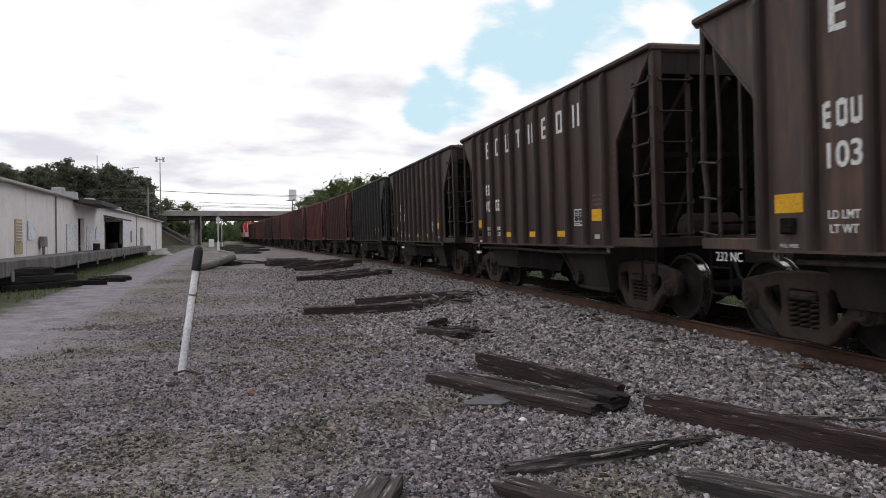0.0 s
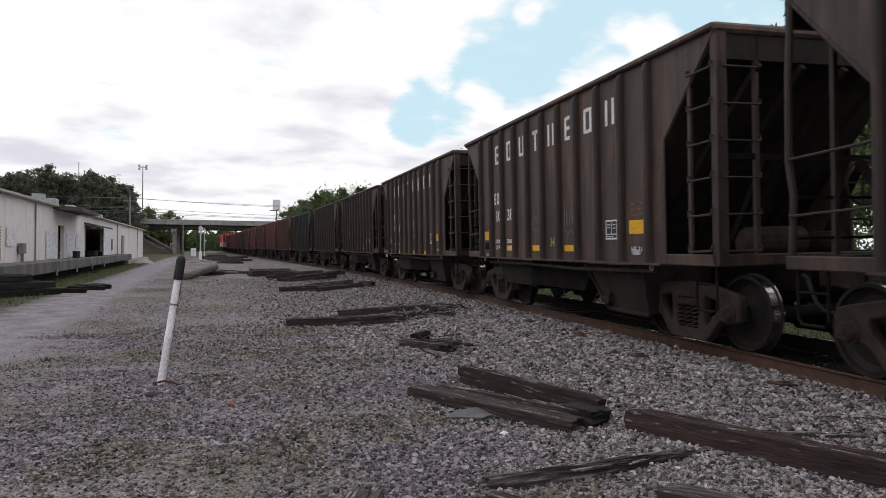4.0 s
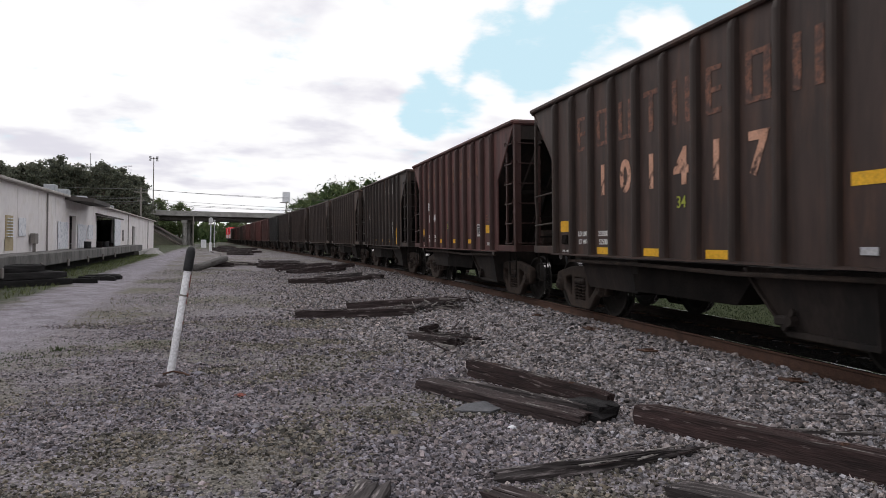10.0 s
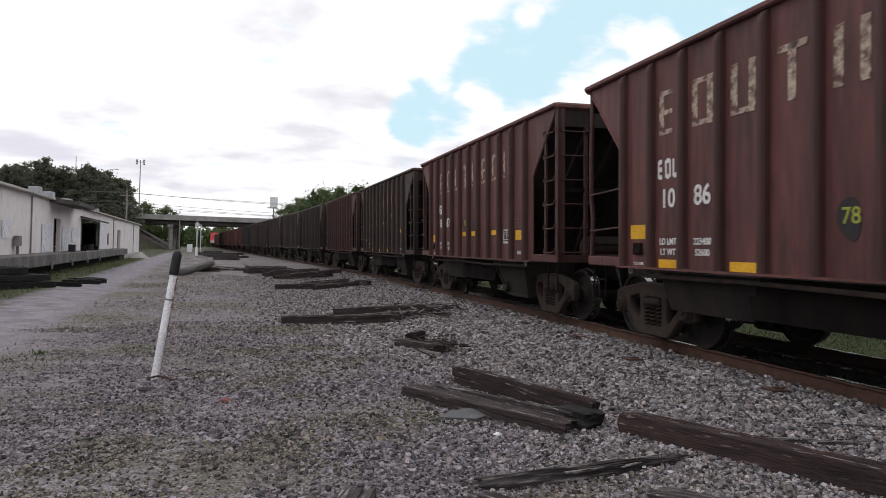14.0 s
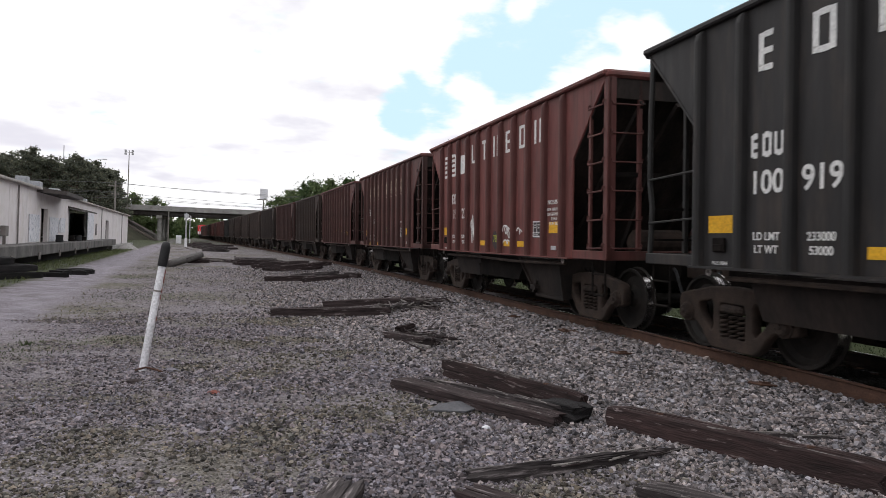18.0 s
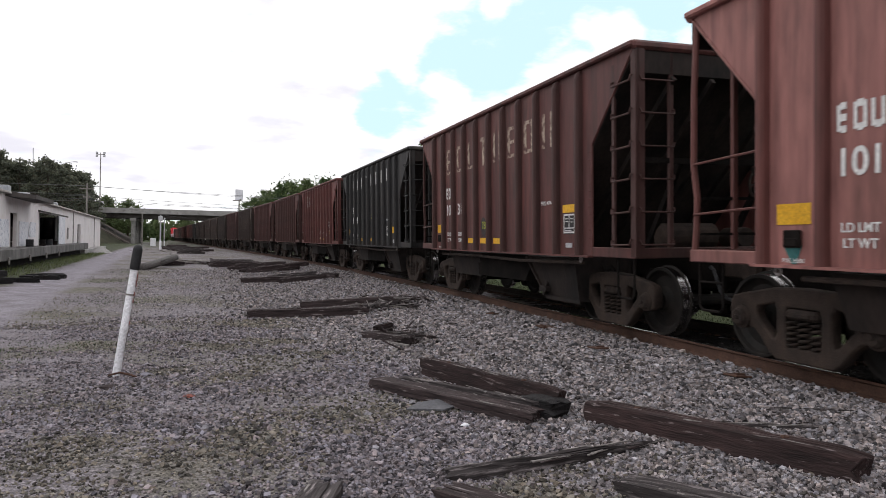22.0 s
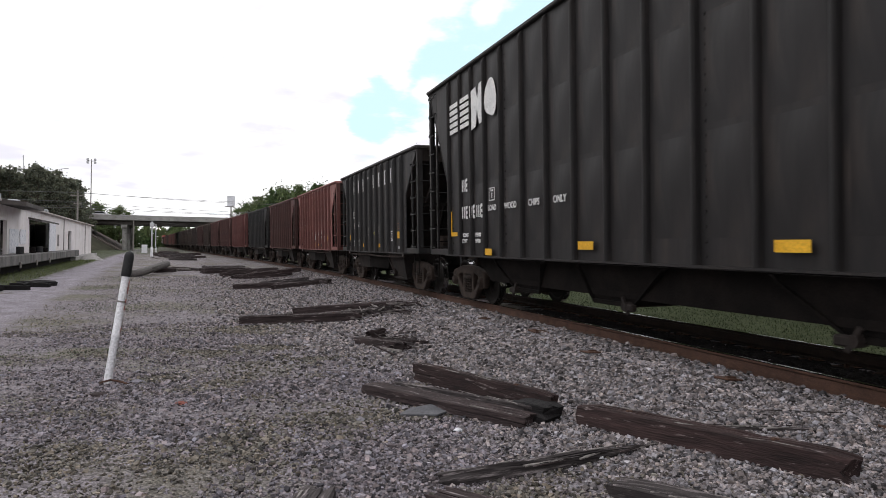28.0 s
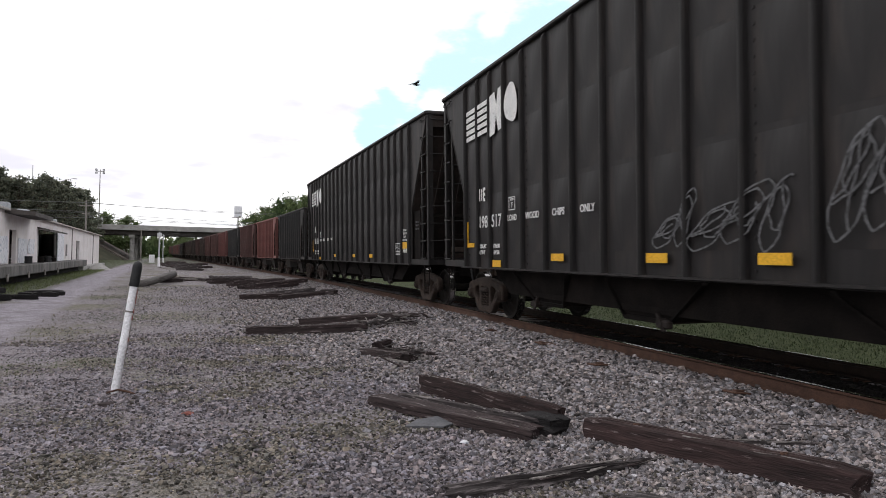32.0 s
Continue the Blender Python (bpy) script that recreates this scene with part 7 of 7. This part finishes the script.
    wire((-62, 90, 8.6), (-19, 102.3, 7.0), .6, .022)


# ---- trees ----
def leaf_mass(centres, radii, n, size, seed, flat=.8):
    """Many small leaf clumps: bent quads strewn through a set of puffs."""
    rng = np.random.default_rng(seed)
    w = np.array(radii) ** 2.2
    idx = rng.choice(len(centres), n, p=w / w.sum())
    c, r = np.array(centres)[idx], np.array(radii)[idx]
    d = rng.normal(size=(n, 3))
    d /= np.linalg.norm(d, axis=1, keepdims=True)
    p = c + d * (r * np.abs(rng.normal(0, .62, n)))[:, None] * np.array([1, 1, flat])
    a = rng.normal(size=(n, 3))
    a /= np.linalg.norm(a, axis=1, keepdims=True)
    b = np.cross(a, rng.normal(size=(n, 3)))
    b /= np.linalg.norm(b, axis=1, keepdims=True)
    s = size * rng.uniform(.5, 1.3, n)[:, None]
    q = np.cross(a, b) * s * .35
    v = np.stack([p - a * s, p - b * s * .6 + q, p + a * s, p + b * s * .6 + q], 1).reshape(-1, 3)
    f = [(4 * i, 4 * i + 1, 4 * i + 2, 4 * i + 3) for i in range(n)]
    return v.tolist(), f


def tree(name, key, h, spread, seed, n=2600, size=.30, pine=False):
    rng = random.Random(seed)
    ob = thing(name, pose(0, 0, -200), "", "tree")
    s = Shape()
    top = h * (.92 if pine else .72)
    pts = [Vector((0, 0, -.2))]
    for i in range(1, 6):
        pts.append(Vector((rng.uniform(-.15, .15) * i * .5, rng.uniform(-.15, .15) * i * .5, top * i / 5)))
    r0 = .018 * h + .05
    for i, (a, b) in enumerate(zip(pts, pts[1:])):
        s.rod(a, b, r0 * (1 - i / 5.5), 8, r0 * (1 - (i + 1) / 5.5), caps=False)
    part("trunk", s.mesh("trunk", M["bark"]), ob)
    cs, rs = [], []
    limbs = Shape()
    k = 30 if pine else 24
    for i in range(k):
        f = (i + .5) / k
        z = h * ((.30 + .66 * f) if pine else (.30 + .62 * f))
        prof = (1 - f) ** .5 * .95 + .12 if pine else math.sin(math.pi * (.18 + .72 * f))
        q = i * 2.4 + rng.uniform(-.5, .5)
        R = spread * prof * rng.uniform(.65, 1.05)
        e = Vector((R * math.cos(q), R * math.sin(q), z))
        st = Vector((0, 0, max(.2 * h, z - R * (.25 if pine else .7))))
        limbs.rod(st, e, r0 * .35, 5, r0 * .08, caps=False)
        for j in range(4):
            m = st.lerp(e, rng.uniform(.3, 1.08))
            cs.append((m.x + rng.uniform(-.5, .5), m.y + rng.uniform(-.5, .5), m.z + rng.uniform(-.3, .6)))
            rs.append(spread * (.17 if pine else .22) * rng.uniform(.5, 1.5))
    part("limb", limbs.mesh("limb", M["bark"]), ob)
    cs.append((0, 0, h * .94)); rs.append(spread * .22)
    v, f = leaf_mass(cs, rs, n, size, seed, .6 if pine else .85)
    me = bpy.data.meshes.new("crown")
    me.from_pydata(v, [], f)
    me.materials.append(M[key])
    part("crown", me, ob)
    return ob


def make_trees():
    rng = random.Random(21)
    pines = [tree("pine_tree", "pine", 12, 3.3, 31 + i, 10000, .165, True) for i in range(3)]
    broad = [tree("broadleaf_tree", "leafdark", 11, 4.2, 41 + i, 9000, .19) for i in range(2)]
    light = [tree("spring_tree", "leaf", 10, 3.8, 51 + i, 9000, .18) for i in range(2)]
    near = tree("spring_tree", "leaf", 9.5, 3.6, 61, 36000, .068)

    def put(src, x, y, h, base, label, group, z=None):
        s = h / base
        m = pose(x, y, float(ground_z(x, y)) if z is None else z, 0, 0, rng.uniform(0, 360)) @ Matrix.Diagonal((s * rng.uniform(.9, 1.15), s * rng.uniform(.9, 1.15), s, 1))
        t = copy_thing(src, Matrix())
        t.matrix_basis = m
        tagged(t, label, "tree", group)
        return t

    # wooded hill behind the warehouse
    places = []
    for row in (109, 119, 130, 142, 156):
        far, step_x = .20 * row + 12, 3.1 + (row - 109) * .012
        places += [(-.165 * row - 4.5 - k * step_x + rng.uniform(-.9, .9), row + rng.uniform(-4, 4)) for k in range(int(far / step_x))]
    for i, (x, y) in enumerate(places):
        top = 11.7 + (y - 104) * .055 + rng.uniform(-1.3, 1.2)
        if x > -34 and y > 150:
            top -= 2.0
        put(pines[i % 3], x, y, top, 12, "dark pine tree on the wooded slope", "pines on the slope", z=0)
    for x, y, h in ((-34.0, 158, 10.6), (-25.6, 188, 11.0), (-31, 190, 12.0), (-36, 190, 12.5)):
        put(light[int(y) % 2], x, y, h, 10, "pale green leafy tree by the embankment", "trees by the bridge", z=0)
    # far greenery through the bridge opening
    for i in range(16):
        put(light[i % 2] if i % 3 else broad[0], -40 + i * 3.0 + rng.uniform(-1.5, 1.5), rng.uniform(225, 300), rng.uniform(5.5, 8.5), 10, "pale spring-green tree beyond the bridge", "trees beyond the bridge", z=0)
    # tree line along the right of the track
    spots = [(4.0, 168, 11.5), (7.0, 155, 12.6), (9.5, 138, 13.2), (12.0, 124, 12.6), (8, 176, 11.5), (13, 143, 13), (16, 128, 13)]
    for i, (x, y, h) in enumerate(spots):
        put(light[i % 2] if i % 2 else broad[i % 2], x, y, h, 10 if i % 2 else 11, "leafy tree behind the railway line", "trees behind the line")
    for i in range(17):
        y = 6 + i * 6.6 + rng.uniform(-1.5, 1.5)
        x = 17.5 + rng.uniform(-1, 5) - .03 * y
        h = rng.uniform(7.5, 9.6) + (.5 if 52 < y < 78 else 0)
        put(broad[i % 2] if i % 3 else light[i % 2], x, y, h, 11 if i % 3 else 10, "leafy tree behind the railway line", "trees behind the line")
    for x, y, h in ((15.0, 13.0, 9.5), (18.5, 16.5, 10.5), (16.5, 20.5, 8.5), (20, 11, 9.5)):
        put(near, x, y, h, 9.5, "bright green leafy tree beyond the track", "trees behind the line")
    for src in (*pines, *broad, *light, near):
        for o in (*src.children_recursive, src):
            bpy.data.objects.remove(o)


def make_woods():
    """Unbroken thickets far off, where single trees cannot be told apart."""
    rng = np.random.default_rng(15)

    def thicket(name, xs, ys, hs, n, size, key, label, seed):
        cs, rs = [], []
        for x, y, h in zip(xs, ys, hs):
            for z in np.arange(.4, h, 1.1):
                cs.append((x + rng.normal(0, .8), y + rng.normal(0, .8), z + rng.normal(0, .3)))
                rs.append(rng.uniform(.9, 1.7))
        v, f = leaf_mass(cs, rs, n, size, seed, .9)
        me = bpy.data.meshes.new(name)
        me.from_pydata(v, [], f)
        me.materials.append(M[key])
        solid(name, me, Matrix(), label, "woods", kind="stuff")

    y = rng.uniform(45, 150, 150)
    thicket("thicket", 22 + rng.uniform(0, 5, 150) - .03 * y, y, rng.uniform(3, 5.5, 150), 11000, .24, "leafdark", "dense green undergrowth beyond the track", 3)
    y = rng.uniform(2, 48, 70)
    thicket("bushes", 24 + rng.uniform(0, 6, 70), y, rng.uniform(2.4, 4.6, 70), 48000, .10, "leaf", "bright green bushes beyond the track", 13)
    x = rng.uniform(-75, 55, 170)
    thicket("far_woods", x, 300 + rng.uniform(0, 25, 170), rng.uniform(5, 10, 170), 20000, .75, "leaf", "distant spring-green woods beyond the bridge", 4)
    x = rng.uniform(-60, 20, 60)
    thicket("far_woods_dark", x, 262 + rng.uniform(0, 12, 60), rng.uniform(2, 5, 60), 8000, .6, "leafdark", "distant dark green thicket beyond the bridge", 5)
    y = 110 + rng.uniform(0, 50, 170)
    thicket("hill_thicket", -.165 * y - 4 - rng.uniform(0, 48, 170), y, rng.uniform(4, 9, 170), 42000, .32, "pine", "dark undergrowth between the pines", 6)


YARD_GREEN = ((-3.0, 19.5, .55, .8, 900), (-4.2, 27.5, .5, 1.2, 700), (-2.2, 11.6, .7, .45, 500), (-3.6, 10.2, .6, .35, 700), (-4.9, 36.0, .5, 2.0, 700))


def make_weeds():
    rng = np.random.default_rng(9)

    def tufts(name, xs, ys, h, key, label):
        n = len(xs)
        a = rng.uniform(0, 2 * np.pi, n)
        hh = h * rng.uniform(.4, 1.2, n)
        lean = rng.normal(0, .45, (n, 2)) * hh[:, None]
        w = .012 + hh * .05
        b = np.stack([xs, ys, ground_z(xs, ys) - .01], -1)
        sx = np.stack([np.cos(a) * w, np.sin(a) * w, 0 * w], -1)
        tip = b + np.stack([lean[:, 0], lean[:, 1], hh], -1)
        v = np.stack([b - sx, b + sx, tip], 1).reshape(-1, 3)
        me = bpy.data.meshes.new(name)
        me.from_pydata(v.tolist(), [], [(3 * i, 3 * i + 1, 3 * i + 2) for i in range(n)])
        me.materials.append(M[key])
        solid(name, me, Matrix(), label, "grass", kind="stuff")

    def field(n, x0, x1, y0, y1):
        return rng.uniform(x0, x1, n), rng.uniform(y0, y1, n)

    x, y = field(26000, 8.6, 15, 4, 40)
    tufts("grass", x, y, .07, "grass", "green grass and weeds beyond the track")
    x, y = field(30000, -16, -4.5, 20, 75)
    lane = x + .095 * y + 3.4
    k = (lane < -1.3) & (lane > -7) & (rng.random(len(x)) < .8)
    tufts("verge_grass", x[k], y[k], .13, "verge", "green grass strip between lane and dock")
    x, y = field(15000, -6, 1.0, 6, 40)
    cl = np.array([noise.noise((a * .35, b * .35, 3.0)) for a, b in zip(x, y)])
    lane = x + .095 * y + 3.4
    k = (cl > .12) & (lane > .8) & (rng.random(len(x)) < .55)
    tufts("dry_weeds", x[k], y[k], .05, "deadgrass", "thin dry weeds among the gravel")
    for cx, cy, sx, sy, n in YARD_GREEN:
        x, y = rng.normal(cx, sx, n), rng.normal(cy, sy, n)
        tufts("weed_patch", x, y, .035, "grass", "low green weed patch in the gravel yard")
    x, y = rng.normal(-3.1, .06, 26), rng.normal(11.0, .06, 26)
    tufts("weed_tuft", x, y, .09, "grass", "single green weed in the gravel")


# ---- vehicles on the bridge ----
def road_car(key, label, van=False):
    ob = thing("car", pose(0, 176, 7.06), label, "car", "cars on the bridge")
    if van:
        prof = [(-2.6, .35), (2.5, .35), (2.6, .9), (2.0, 1.15), (1.4, 2.0), (-2.5, 2.05), (-2.65, 1.0)]
    else:
        prof = [(-2.3, .3), (2.3, .3), (2.35, .75), (1.3, .92), (.6, 1.42), (-1.0, 1.45), (-1.7, .98), (-2.35, .9)]
    part("body", Shape().plate(prof, -.88, .88).mesh("body", M[key]), ob)
    part("window", Shape().plate([(1.1, .96), (.55, 1.36), (-.9, 1.39), (-1.5, 1.0)], -.89, .89).mesh("window", M["glass"]), ob)
    for x in (-.8, .8):
        for y in (-1.4, 1.45):
            part("wheel", cached("carwheel", lambda: Shape().lathe([(-.1, 0), (-.1, .28), (-.08, .33), (.08, .33), (.1, .28), (.1, 0)], n=16).mesh("wheel", M["cap"])), ob, pose(x, y, .33))
    return ob


MOVERS = []


def make_movers():
    """Cars on the overpass and two birds."""
    for key, label, rows in (("carpaint", "silver saloon car crossing the overpass", ((0, -25.6), (1, -9.0), (2, 7.6), (10, 140.4), (18, 273), (32, 300))),
                             ("carred", "dark blue car crossing the overpass", ((0, 263.5), (10, 120.5), (18, 6.1), (19, -8.2), (20, -22.5), (21, -36.8), (32, -194))),
                             ("carpaint", "white sport utility car crossing the overpass", ((0, 310), (10, 279), (24, 40.8), (26, 6.8), (27, -10.2), (28, -27.2), (29, -44.2), (32, -95.2)))):
        turn = -90 if rows[-1][1] > rows[0][1] else 90
        y = 169.0 if turn > 0 else 172.0
        ob = road_car(key, label)
        MOVERS.append((ob, [(t, pose(x, y - (x + 14) * math.tan(radians(2.0)), 7.06, 0, 0, turn - 2)) for t, x in rows]))
    for rows in (((0, -260, 240, 60), (20, -100, 95, 30), (29.8, -3.5, 29.1, 8.0), (30, -1.56, 29.22, 8.12), (30.4, 2.31, 29.1, 8.4), (32, 17, 29, 11)),
                 ((0, 60, -40, 14), (28, 30, 1, 12), (31, 9.6, 11.2, 7.5), (32, 3.31, 13.15, 5.05))):
        b = thing("bird", pose(*rows[0][1:]), "small dark bird in flight", "bird", "birds")
        part("body", Shape().lathe([(-.09, 0), (-.05, .018), (.0, .03), (.06, .022), (.09, .012), (.11, 0)], axis="y", n=8).mesh("body", M["cap"]), b)
        for g in (-1, 1):
            part("wing", Shape().add([(0, .04, 0), (g * .13, .03, .05), (g * .20, -.05, .03), (0, -.04, 0), (0, .04, -.006), (g * .13, .03, .044), (g * .20, -.05, .024), (0, -.04, -.006)], [(0, 1, 2, 3), (7, 6, 5, 4), (0, 4, 5, 1), (1, 5, 6, 2), (2, 6, 7, 3), (3, 7, 4, 0)]).mesh("wing", M["cap"]), b)
        MOVERS.append((b, [(r[0], pose(*r[1:], 0, 0, -75)) for r in rows]))


make_ground()
make_track()
make_timbers()
make_scraps()
make_marker()
make_litter()
make_warehouse()
make_bridge()
make_poles()
make_trees()
make_woods()
make_weeds()
make_movers()
make_train()
make_stones()


def motions():
    """The train draws away along the line; its wheels roll."""
    for u, car in CARS:
        walk(car, [(t, train_pose(u + travel(t))) for t in range(33)])
    for ob, rows in MOVERS:
        walk(ob, rows)
    shared = {}
    for k, w in WHEELSETS:
        if k not in shared:
            rows = []
            for i in range(321):
                t = i / 10
                rows.append((t, Matrix.Translation((0, k, .457)) @ Matrix.Rotation(-travel(t) / .457, 4, "X")))
            walk(w, rows)
            shared[k] = w.animation_data
        else:
            w.rotation_mode = "QUATERNION"
            a = w.animation_data_create()
            a.action = shared[k].action
            a.action_slot = shared[k].action_slot


motions()
